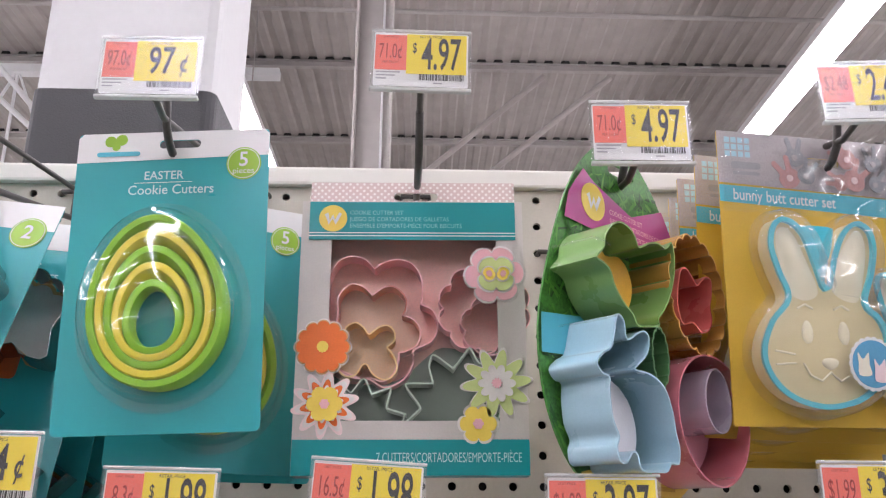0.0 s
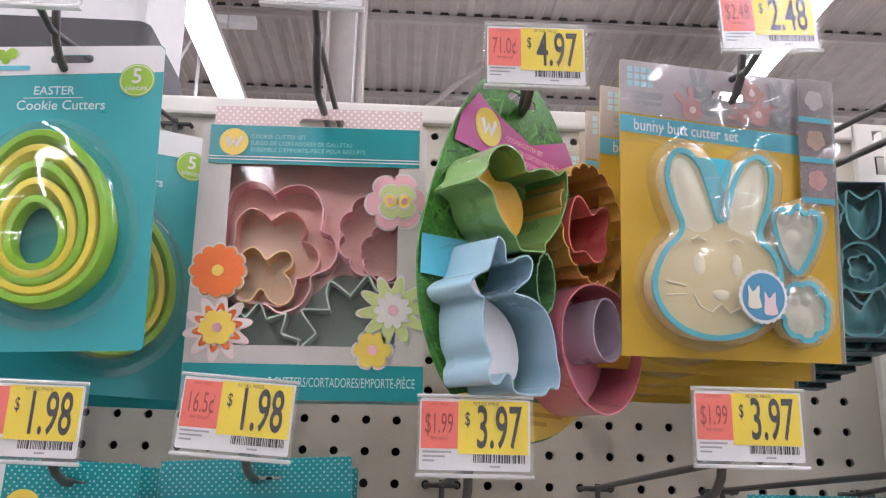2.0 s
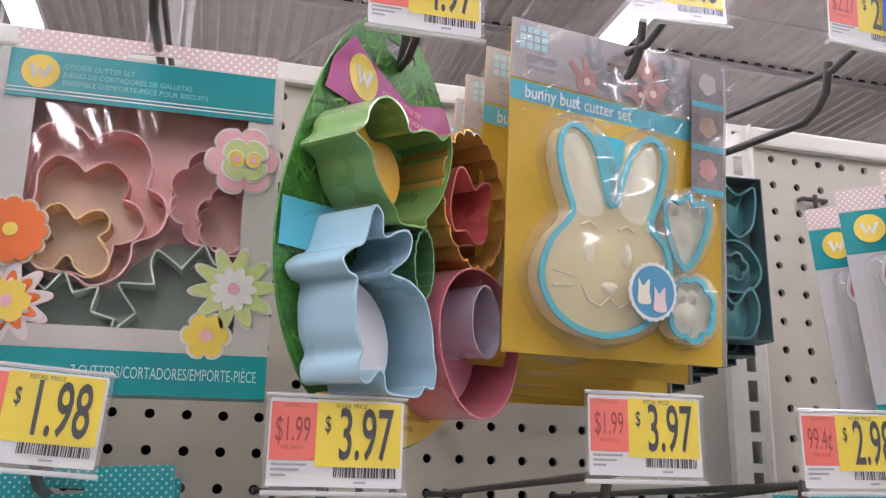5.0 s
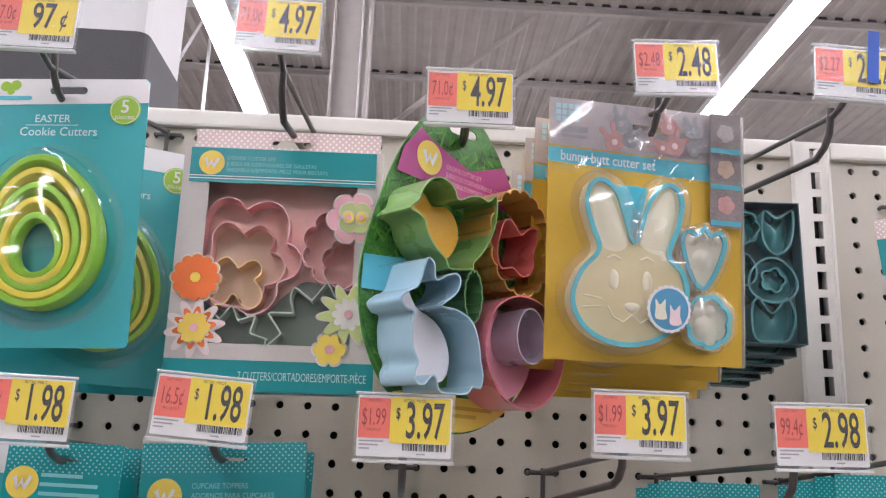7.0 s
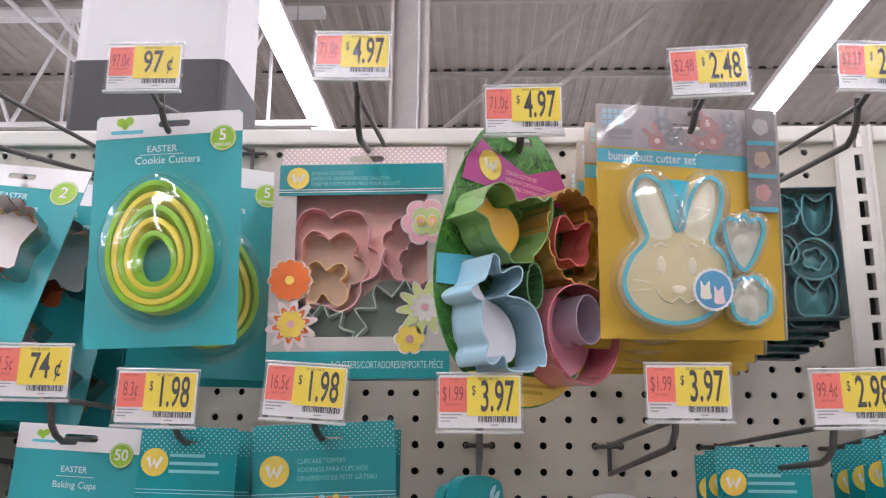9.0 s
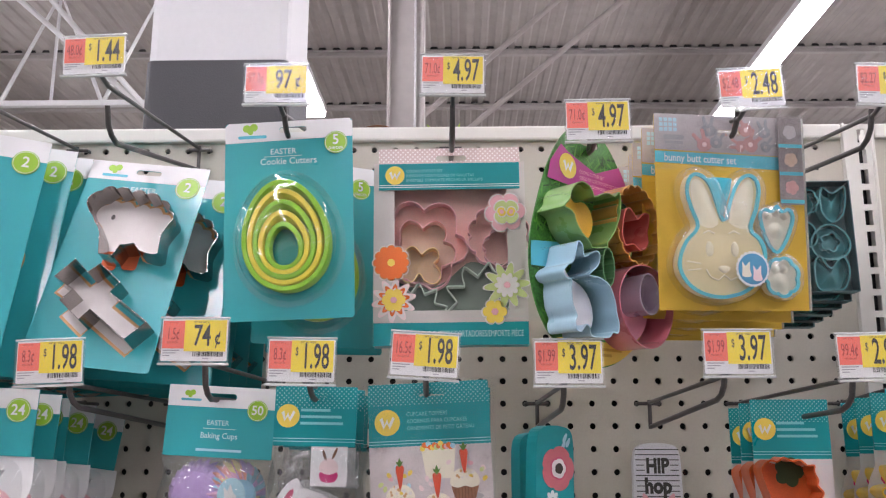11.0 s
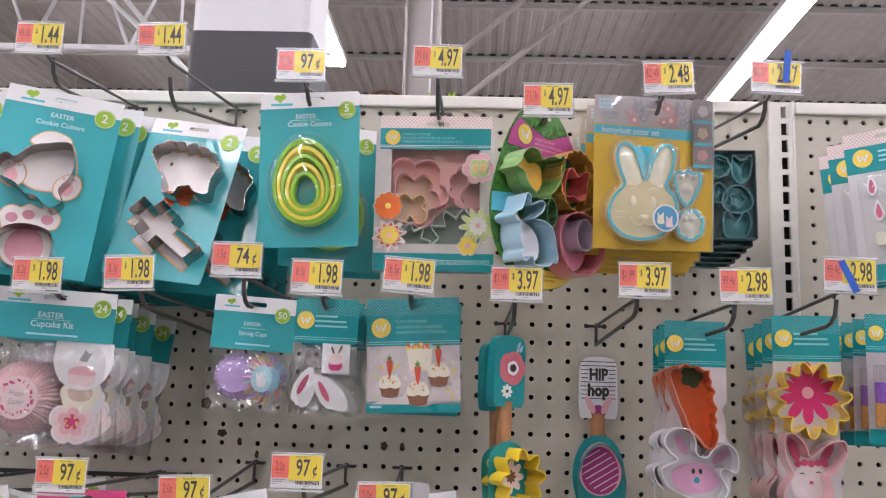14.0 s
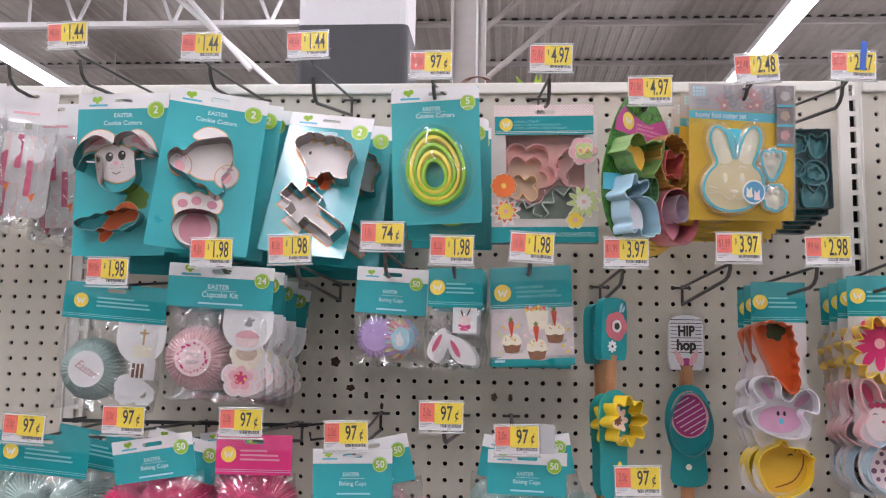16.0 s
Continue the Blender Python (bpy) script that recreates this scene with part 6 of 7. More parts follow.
def cupcake_kit(m, style, label):
    b = bag(m, label, "cupcake kit bag", "cupcake kit bags")
    w, h = 0.142, 0.058 if style == "white" else 0.050
    card_header(b, w, h, style, "24", "EASTER", "Cupcake Kit")
    cx, cz = (-0.030, -h - 0.068)
    paper, disc = (PAPERPINK, PALEPINK) if style == "white" else (PAPERMINT, WHITE)
    for k in range(3):
        part("paper_cup", moved(pleated_cup(0.024, 0.043 - 0.001 * k, 0.022, 46), cx, 0.004 + 0.006 * k, cz), paper, b, "fluted paper baking cup")
    part("cup_print", plate(ring(0.0245, cx, cz, 36), 0.0030, 0.0004), disc, b, "printed cup base")
    rnd = random.Random(8)
    if style == "white":
        part("sprig_print", sheets([ring(rnd.uniform(0.0008, 0.0018), cx + 0.0185 * math.cos(a) + rnd.uniform(-0.002, 0.002), cz + 0.0185 * math.sin(a) + rnd.uniform(-0.002, 0.002), 8) for a in [0.16 * k for k in range(40)]], 0.0026), HOTPINK, b)
        words("cup_words", "Happy", cx, cz + 0.005, 0.0026, 0.0095, GREYPRINT, b, 0.75, 0.0, 0.2)
        words("cup_words", "Easter", cx, cz - 0.005, 0.0026, 0.0095, GREYPRINT, b, 0.75, 0.0, 0.2)
    else:
        words("cup_words", "Easter", cx, cz, 0.0026, 0.017, MAUVE, b, 0.75, 0.0, 0.35, "CENTER", -0.5)
    px = 0.0405
    disc_pts = [(px - 0.033, -h), *[(px + 0.034 * math.cos(a), -h - 0.019 + 0.036 * math.sin(a)) for a in [math.pi + math.pi * k / 20 for k in range(21)]], (px + 0.033, -h)]
    part("insert_card", plate(disc_pts, 0.002, 0.0005), WHITE, b, "white rounded insert card")
    if style == "white":
        part("cake_print", sheets([curve([(30, -107), (52, -107), (55, -95), (27, -95)], 3), ], 0.0016), PALEPINK, b)
        part("icing_print", plate(curve([(26, -95), (30, -88), (41, -85), (52, -88), (56, -95)], 3), 0.0013, 0.0002), PINKP, b)
        part("topper_print", sheets([curve([(36, -79), (39, -73), (42, -66), (45, -70), (50, -70), (47, -75), (45, -80)], 3)], 0.0016), GREYPRINT, b)
        for k, (x, z, r) in enumerate(((0.036, -0.149, 0.027), (0.044, -0.148, 0.025), (0.051, -0.146, 0.024), (0.056, -0.143, 0.023))):
            pick = part("flower_pick", plate(lobed(r, x, z, 5, 0.22, 0.3 + 0.2 * k, 0.5), 0.004 + 0.002 * k, 0.0005), WHITE, b, "pink flower paper pick")
            part("petal_print", plate(lobed(r * 0.90, x, z, 5, 0.24, 0.3 + 0.2 * k, 0.5), 0.0036 + 0.002 * k, 0.0002), PALEPINK, pick)
            part("petal_print", plate(lobed(r * 0.62, x, z, 5, 0.35, 0.3 + 0.2 * k, 0.7), 0.0034 + 0.002 * k, 0.0002), PINKP, pick)
            part("petal_print", plate(lobed(r * 0.34, x, z, 5, 0.45, 0.3 + 0.2 * k, 0.9), 0.0032 + 0.002 * k, 0.0002), HOTPINK, pick)
        part("flower_heart", sheets([ring(0.0016, 0.036 + 0.006 * math.cos(a), -0.149 + 0.006 * math.sin(a), 6) for a in range(7)], 0.0028), SUN, b)
        for k in range(3):
            part("scallop_pick", plate(lobed(0.0225, 0.041 + 0.003 * k, -0.116 - 0.003 * k, 8, 0.10, 0.1 * k, 0.5), 0.0035 + 0.001 * k, 0.0005), WHITE if k else CREAM, b, "cream scalloped paper pick")
            if not k:
                part("pick_figure", plate(curve([(27, -116), (33, -108), (40, -112), (49, -107), (56, -115), (50, -124), (35, -125)], 3), 0.0031, 0.0002), TANPICK, b)
    else:
        part("cross_print", sheets([rect(0.0028, 0.022, 0, px + 0.004, -h - 0.018), rect(0.012, 0.0026, 0, px + 0.004, -h - 0.013)], 0.0016), TAN, b)
        part("cake_print", plate(rect(0.026, 0.016, 0.003, px + 0.004, -h - 0.038), 0.0016, 0.0002), CREAM, b)
        part("striped_pick", plate(rect(0.034, 0.028, 0.002, px + 0.006, -h - 0.062), 0.003, 0.0005), WHITE, b)
        part("stripe_print", sheets([rect(0.004, 0.024, 0, px + k, -h - 0.062) for k in (-0.006, 0.0, 0.006)], 0.0026), BROWNP, b)
        for k in range(4):
            part("lace_pick", plate(lobed(0.016, px - 0.014 + 0.012 * (k % 3), -h - 0.086 - 0.010 * (k // 2), 8, 0.12, k, 0.5), 0.004 + 0.001 * k, 0.0005, [ring(0.005, px - 0.014 + 0.012 * (k % 3), -h - 0.086 - 0.010 * (k // 2), 12)]), WHITE, b, "white lace paper pick")
    pouch(b, w - 0.004, 0.126, -h + 0.004, 0.016, 0.006, 5 if style == "white" else 6)
    return b


cupcake_kit(pose(-0.642, -0.232, 1.492, 0, 4, 4), "teal", "clear bag of mint fluted baking cups under teal dotted header")
f = cupcake_kit(pose(-0.491, -0.248, 1.5185, 0, 2.5, 4), "white", "clear bag of pink fluted baking cups and flower picks")
for x, y, z, roll in ((-0.486, -0.215, 1.516, 3), (-0.489, -0.188, 1.514, 3), (-0.484, -0.140, 1.511, 4.5), (-0.479, -0.072, 1.507, 8)):
    copy_thing(f, pose(x, y, z, 0, roll, 5))


def baking_cups(m, w, h, papers, label, prints=True):
    b = bag(m, label, "baking cups bag", "baking cups bags")
    card_header(b, w, h, "white", "50", "EASTER", "Baking Cups")
    z = -h - 0.032
    for k in range(2):
        part("paper_cup", moved(pleated_cup(0.0185, 0.0275, 0.02, 24), -0.0175, 0.003 + 0.006 * k, z), papers[0], b, "fluted paper baking cup")
        part("paper_cup", moved(pleated_cup(0.0140, 0.0290, 0.02, 24, True), 0.0235, 0.006 + 0.006 * k, z, 1.0, 0.55), papers[1], b, "fluted paper baking cup with coloured pleats")
    if prints:
        part("cup_print", plate(egg(0.025, 0.031, 0.0165, z, 28, 0), -0.0020, 0.0003), PALEBLUE, b, "pale blue printed cup base")
        part("cup_figure", plate(curve([(12, 1000 * z - 9), (11, 1000 * z - 3), (9.5, 1000 * z + 7), (13, 1000 * z + 4), (15, 1000 * z + 10), (18, 1000 * z + 3), (21, 1000 * z), (21, 1000 * z - 8), (16, 1000 * z - 10)], 3), -0.0024, 0.0002), WHITE, b)
    pouch(b, w + 0.003, 0.072, -h + 0.003, 0.014, 0.006, 9)
    return b


baking_cups(pose(-0.2625, -0.222, 1.519, 0, 3, 2), 0.097, 0.0625, (LILAC, island("mixed_liner_paper", [(0.55, 0.40, 0.70), (0.75, 0.35, 0.30), (0.30, 0.55, 0.70), (0.75, 0.65, 0.30), (0.7, 0.4, 0.55)], 0.6)), "clear bag of lilac fluted baking cups under teal header")


def topper_bag(m, label):
    b = bag(m, label, "cupcake topper bag", "cupcake topper bags")
    w, h = 0.073, 0.052
    card_header(b, w, h, "teal")
    part("picture_card", plate(rect(0.032, 0.035, 0.001, 0.0135, -h - 0.0165), 0.001, 0.0005), WHITE, b, "white picture card")
    part("picture_cake", sheets([curve([(8, -82), (19, -82), (21, -74), (6, -74)], 3)], 0.0006), HOTPINK, b)
    part("picture_icing", sheets([egg(0.017, 0.014, 0.0135, -0.069, 16)], 0.0004), PALEPINK, b)
    part("picture_ears", sheets([egg(0.0026, 0.010, 0.0095, -0.0595, 10, 0, 0.35), egg(0.0026, 0.011, 0.0185, -0.058, 10, 0, -0.4)], 0.0003), BROWNP, b)
    for k, (x, z, a) in enumerate(((-0.0225, -0.100, -0.45), (-0.0205, -0.103, -0.35), (-0.0180, -0.105, -0.25), (0.0020, -0.107, 0.52), (0.0065, -0.108, 0.56), (0.0110, -0.109, 0.60), (0.0150, -0.110, 0.64))):
        y = 0.0005 + 0.0012 * (k if k < 3 else k - 3)
        part("ear_pick", plate(egg(0.0180, 0.044, x, z, 28, 0.1, a), y, 0.0006), WHITE, b, "white paper ear pick")
        part("ear_print", plate(egg(0.0068, 0.026, x, z, 20, 0.1, a), y - 0.0004, 0.0003), DEEPROSE, b)
    pouch(b, w + 0.004, 0.082, -h + 0.003, 0.010, 0.006, 12)
    return b


f = topper_bag(pose(-0.1765, -0.232, 1.5185, 0, 1, 0), "clear bag of white bunny ear picks under teal header")
for k in range(2):
    copy_thing(f, pose(-0.173 + 0.001 * k, -0.205 + 0.028 * k, 1.517 - 0.003 * k, 0, 0.5 + k, 2))


CARROTP = surface("red_orange_print", (0.62, 0.075, 0.03), 0.4, vary=0.12, patch=150)
PALECLOTH = surface("pale_napkin_print", (0.66, 0.60, 0.58), 0.4, vary=0.06, patch=80)
CAKEP = surface("sponge_print", (0.27, 0.115, 0.06), 0.45, vary=0.25, patch=200)


def picture_pack(m):
    b = bag(m, "clear sleeve with a teal card showing cupcakes with carrot picks", "cupcake topper pack")
    w, h = 0.109, 0.132
    hole = slot(0.002, -0.009, 0.028)
    part("card", plate(rect(w, h, 0.001, 0, -h / 2), 0, 0.0012, [hole]), DOTTEAL, b)
    part("field", plate(rect(w, 0.036, 0, 0, -0.037), -0.0003, 0.0002), DTEAL, b)
    part("photo", plate(rect(w, 0.067, 0, 0, -0.0890), -0.0003, 0.0002), surface("table_photo_print", (0.60, 0.53, 0.53), 0.3, vary=0.22, patch=45), b, "photo of cupcakes on a pale table")
    part("foot_band", plate(rect(w, 0.0125, 0, 0, -h + 0.0068), -0.0003, 0.0002), DTEAL, b)
    for z in (0.0505, 0.0530):
        part("rule", sheets([rect(w, 0.0006, 0, 0, -z)], -0.0006), PALEBLUE, b)
    part("small_print", sheets([rect(0.014, 0.003, 0, -w / 2 + 0.010, -h + 0.007)], -0.0006), PALEBLUE, b)
    roundel(b, -0.0375, -0.034, -0.0008, 0.0115)
    for k, text in enumerate(("CUPCAKE TOPPERS", "ADORNOS PARA CUPCAKES", "ORNEMENTS DE PETIT GÂTEAU")):
        words("title_line", text, -0.020, -0.0275 - 0.0062 * k, -0.0006, 0.0050, TEXTTEAL, b, 0.85, 0.0, 0, "LEFT")
    part("bowl_print", plate(millimetres([(-8, -57), (23, -57), (20, -84), (-4, -84)]), -0.0005, 0.0001), CREAM, b, "white fluted bowl print")
    rnd = random.Random(31)
    for k in range(16):
        part("sweet_print", plate(ring(0.0025, -0.0065 + 0.0018 * k, -0.0565 + rnd.uniform(-0.0015, 0.0025), 8), -0.0008 - 0.00002 * k, 0.0001), rnd.choice((SUN, ORANGEP, PINKP, PALEGREEN, PALEBLUE)), b)
    part("napkin_print", plate(millimetres([(-50, -122), (-20, -112), (33, -105), (18, -123)]), -0.0005, 0.0001), PALECLOTH, b)
    part("napkin_print", plate(millimetres([(24, -99), (53, -96), (54, -104), (20, -111)]), -0.0005, 0.0001), PALECLOTH, b)
    for k in range(34):
        x, z = rnd.uniform(-0.050, 0.052), rnd.uniform(-0.116, -0.070)
        part("sweet_print", plate(egg(0.0055, 0.0038, x, z, 10, 0.1, rnd.uniform(0, 3)), -0.0006, 0.0001), rnd.choice((PINKP, PALEGREEN, SUN, PALEPINK, PALEPINK, PALEBLUE)), b)
    for k, (x, z, s) in enumerate(((-0.0275, -0.102, 1.0), (0.0055, -0.111, 1.05), (0.0300, -0.090, 1.0))):
        y = -0.0010 - 0.0008 * k
        part("cake_shadow", plate([(x + 0.004 + a * s, z - 0.010 * s + c * s) for a, c in ring(0.012, 0, 0, 20, 0.0035)], y + 0.0002, 0.0001), PHOTO, b)
        part("cake_print", plate([(x + a * s, z + c * s) for a, c in curve([(-11.5, 1), (0, 2), (11.5, 1), (10, -8), (8.5, -11.5), (0, -13), (-8.5, -11.5), (-10, -8)], 3)], y, 0.0002), CAKEP, b, "brown cupcake print")
        part("wrapper_print", sheets([[(x + s * (i - 3) * 0.0028 + q, z + s * c) for q, c in ((-0.0003, 0), (0.0003, 0), (0.0003, -0.0115), (-0.0003, -0.0115))] for i in range(7)], y - 0.0001), BROWNP, b)
        part("icing_print", plate([(x + a * s, z + c * s) for a, c in curve([(-12.5, 0), (-12, 7), (-7, 12.5), (0, 14), (7, 12.5), (12, 7), (12.5, 0), (6, -2.5), (0, -1), (-6, -2.5)], 3)], y - 0.0002, 0.0002), CREAM, b, "cream icing print")
        for i in range(12):
            part("nut_print", plate(ring(rnd.uniform(0.0009, 0.0018), x + s * rnd.uniform(-0.009, 0.009), z + s * rnd.uniform(0.004, 0.0125), 7), y - 0.0004 - 0.00001 * i, 0.0001), rnd.choice((SUN, TAN, ICING, TAN)), b)
        part("carrot_print", plate([(x + a * s, z + c * s) for a, c in curve([(-3.6, 29), (0, 30.5), (3.6, 29), (2.8, 21), (1.0, 11), (-0.8, 11), (-2.7, 21)], 3)], y - 0.0008, 0.0002), CARROTP, b, "red orange carrot pick print")
        part("leaf_print", plate([(x + a * s, z + c * s) for a, c in curve([(-0.8, 29.5), (-3.6, 34), (-1.5, 33.2), (0, 37), (1.5, 33.2), (3.6, 34.5), (0.8, 29.5)], 2)], y - 0.0009, 0.0002), LEAFP, b)
    smooth(part("sleeve", wavy_film(-w / 2 - 0.003, w / 2 + 0.005, -h - 0.003, 0.003, -0.0045, 0.0008, 7), FILM, b, "clear film sleeve"), 60)
    return b


f = picture_pack(pose(-0.0785, -0.222, 1.5225, 0, -2.6, -5))
copy_thing(f, pose(-0.0755, -0.200, 1.5195, 0, 0.5, -3))


def blade_outline(cx, w, top, bottom):
    return curve([(cx - w / 2, bottom), (cx - w / 2 - 1, (top + bottom) / 2), (cx - w / 2 + 1, top - 9), (cx - w / 4, top), (cx + w / 4, top), (cx + w / 2 - 1, top - 8), (cx + w / 2 + 1, (top + bottom) / 2), (cx + w / 2, bottom), (cx + w / 4, bottom - 4), (cx - w / 4, bottom - 4)], 4)


ROSEFL = surface("rose_flower_print", (0.60, 0.16, 0.19), 0.45, vary=0.08, patch=60)
ENTEAL = surface("teal_enamel", (0.03, 0.28, 0.31), 0.3, coat=0.5, vary=0.05, patch=30)


def pattern_spatula(m):
    s = thing("spatula_set", m, "teal silicone spatula with pink flower print and yellow flower cutter", "spatula", "spatula sets")
    part("blade", plate(blade_outline(0, 46, 0, -80), -0.007, 0.014), SILICONE, s, "teal silicone blade")
    printed_flower(s, -0.0072, 0.003, -0.038, 0.0205, 5, ((ROSEFL, 1.0), (DEEPROSE, 0.52), (WHITE, 0.44), (INK, 0.24)), 0.12, 0.5)
    printed_flower(s, -0.0072, -0.004, -0.066, 0.0085, 8, ((WHITE, 1.0), (INK, 0.25)), 0.4, 0.8)
    for x, z in ((0.012, -0.010), (0.016, -0.014), (0.010, -0.017)):
        part("leaf_print", plate(egg(0.004, 0.010, x, z, 12, 0.2, -0.5), -0.0076, 0.0003), PALEBLUE, s)
    smooth(part("handle", rod([(0, 0, -0.078), (0, 0, -0.12), (0, 0, -0.20), (0, 0, -0.300)], 0.009, 12), BEECH, s, "beech wood handle"), 60)
    part("cutter_card", plate(curve([(-30, -150), (-22, -132), (0, -124), (20, -132), (30, -148), (28, -180), (24, -205), (22, -262), (-22, -262), (-26, -205)], 4), -0.0115, 0.001), SILICONE, s, "teal card")
    smooth(part("flower_cutter", band(lobed(0.034, 0.004, -0.165, 8, 0.34, 0.1, 1.5), -0.012, 0.024, 0.0008, 0.0005), ENYELLOW, s, "yellow enamelled flower cutter"), 30)
    printed_flower(s, -0.0118, 0.004, -0.165, 0.020, 8, ((PALEPINK, 1.0), (BROWNP, 0.4)), 0.4, 1.2)
    part("egg_print", plate(egg(0.008, 0.013, 0.010, -0.226, 20, 0.1), -0.0119, 0.0002), SUN, s)
    return s


f = pattern_spatula(pose(0.036, -0.172, 1.484, 0, 2, 38))
copy_thing(f, pose(0.024, -0.125, 1.478, 0, -1, 34))


def hiphop_spatula(m):
    s = thing("spatula_set", m, "striped white spatula lettered hip hop with teal egg cutter", "spatula", "spatula sets")
    part("blade", plate(blade_outline(0, 50, 0, -78), -0.010, 0.012), ENWHITE, s, "white silicone blade")
    part("stripe_print", sheets([rect(0.047, 0.0010, 0, 0, -0.006 - 0.0055 * k) for k in range(10) if k not in (3, 4, 7, 8)] + [rect(0.009, 0.0010, 0, sx * 0.0185, -0.006 - 0.0055 * k) for k in (3, 4, 7, 8) for sx in (-1, 1)], -0.0103), INK, s)
    words("blade_word", "HIP", 0, -0.0240, -0.0106, 0.0215, INK, s, 0.78, 0.045)
    words("blade_word", "hop", 0, -0.0450, -0.0106, 0.0220, INK, s, 0.85, 0.05)
    part("ear_print", sheets([egg(0.009, 0.026, -0.011, -0.064, 18, 0.2, 0.45), egg(0.009, 0.026, 0.011, -0.064, 18, 0.2, -0.45)], -0.0104), PINKP, s)
    part("head_print", sheets([egg(0.020, 0.018, 0, -0.073, 18, 0.1)], -0.0103), MAGENTA, s)
    smooth(part("handle", rod([(0, -0.004, -0.076), (0, -0.004, -0.15), (0, -0.004, -0.30)], 0.0105, 12), BEECH, s, "beech wood handle"), 60)
    part("egg_card", plate(curve([(-35, -158), (-30, -130), (-18, -110), (0, -104), (18, -110), (30, -130), (35, -158), (30, -186), (25, -205), (24, -250), (-24, -250), (-25, -205), (-30, -186)], 5), -0.0165, 0.0015), SILICONE, s, "teal egg-shaped card")
    smooth(part("egg_cutter", band(egg(0.062, 0.096, 0.002, -0.162, 48, 0.1), -0.017, 0.018, 0.0007, 0.0005), ENTEAL, s, "teal enamelled egg cutter"), 50)
    part("egg_rim_print", plate(egg(0.056, 0.070, 0.002, -0.148, 40, 0.1), -0.0169, 0.0002), PINKP, s)
    part("egg_print", plate(egg(0.049, 0.062, 0.002, -0.150, 40, 0.1), -0.0172, 0.0002), MAGENTA, s)
    stripes = []
    for k in range(-3, 4):
        c, half = k * 0.0078, math.sqrt(max(0.0, 1 - (k * 0.0078 / 0.029) ** 2)) * 0.023
        stripes.append([(0.002 + a * math.cos(0.55) - b * math.sin(0.55), -0.150 + a * math.sin(0.55) + b * math.cos(0.55)) for a, b in ((-half, c - 0.0008), (half, c - 0.0008), (half, c + 0.0008), (-half, c + 0.0008))])
    part("egg_stripes", sheets(stripes, -0.0175), PALEPINK, s)
    part("stud", plate(ring(0.0045, 0, -0.226, 16), -0.0169, 0.0003), CREAM, s)
    part("film", plate(rect(0.058, 0.088, 0.006, 0, -0.040), -0.0125, 0), FILM, s, "clear film sleeve")
    return s


hiphop_spatula(pose(0.165, -0.022, 1.4675, 0, 0, 0))


def tall_set(m, shapes, label, w, group):
    """Three cutters one under the other on a shaped white card with a dotted header."""
    t = thing("cookie_cutter_pack", m, label, "cookie cutter pack", group)
    card_header(t, w, 0.055, "teal")
    # the card's outline: the widest of a row of overlapping discs at each height
    low = min(cz - r for cx, cz, r in shapes["hull"])
    lefts, rights = [], []
    for k in range(61):
        z = -0.053 + (low + 0.0005 + 0.053) * k / 60
        span = [(cx - math.sqrt(r * r - (z - cz) ** 2), cx + math.sqrt(r * r - (z - cz) ** 2)) for cx, cz, r in shapes["hull"] if abs(z - cz) < r]
        if z > -0.10:
            span.append((-w / 2, w / 2))
        lefts.append((min(p[0] for p in span), z))
        rights.append((max(p[1] for p in span), z))
    part("backing_card", plate(lefts + rights[::-1], 0.0002, 0.001), PALECARD, t, "pale shaped backing card")
    for pts, mat, y0, dep, lab in shapes["cutters"]:
        smooth(part("cutter", band([(x - 0.003, z) for x, z in pts], y0, dep + 0.008, 0.0007, 0.0005), mat, t, lab + " cutter"), 40)
    for kind, pts, mat, y in shapes["prints"]:
        part(kind, plate(pts, y, 0.0003), mat, t)
    return t


carrot = curve([(-35, -62), (-27, -55.5), (-21, -57), (-14.5, -53), (-7, -56.5), (-0.5, -55), (6, -60), (12.5, -60), (12, -66), (15, -73), (14, -78), (19, -84), (16, -90), (17, -97), (21, -104), (18, -111), (20.5, -118), (18, -124), (21.5, -131), (21, -138), (17, -148), (8, -150.5), (-2, -139), (-12, -129.5), (-17.5, -114), (-23.5, -102), (-29, -86), (-33, -74)], 3)
bun = curve([(-40, -145), (-37, -134), (-26, -128), (-12, -129), (-4, -141), (-3.5, -155), (7.5, -160.5), (18, -148.5), (32, -144), (43, -153), (45, -171), (41, -177), (29, -172), (23.5, -178), (32, -195), (25, -207), (3, -210), (-20.5, -203), (-36, -194), (-43, -182.5), (-42, -172.5), (-25, -164), (-33, -156)], 4)
chick = curve([(-35, -250), (-32, -232), (-20, -222), (-9, -218), (-5, -212), (1, -213), (5, -220.5), (24, -223), (31, -230), (38, -234), (34.5, -241), (34, -259), (23, -276), (0.5, -285.5), (-21, -280)], 4)
DARKLEAF = surface("dark_leaf_print", (0.035, 0.07, 0.02), 0.4, vary=0.2, patch=90)
ORCHID = surface("orchid_pink_print", (0.62, 0.33, 0.47), 0.4, vary=0.08, patch=60)
PALECARD = surface("pale_grey_card", (0.55, 0.53, 0.53), 0.35, vary=0.04, patch=20)
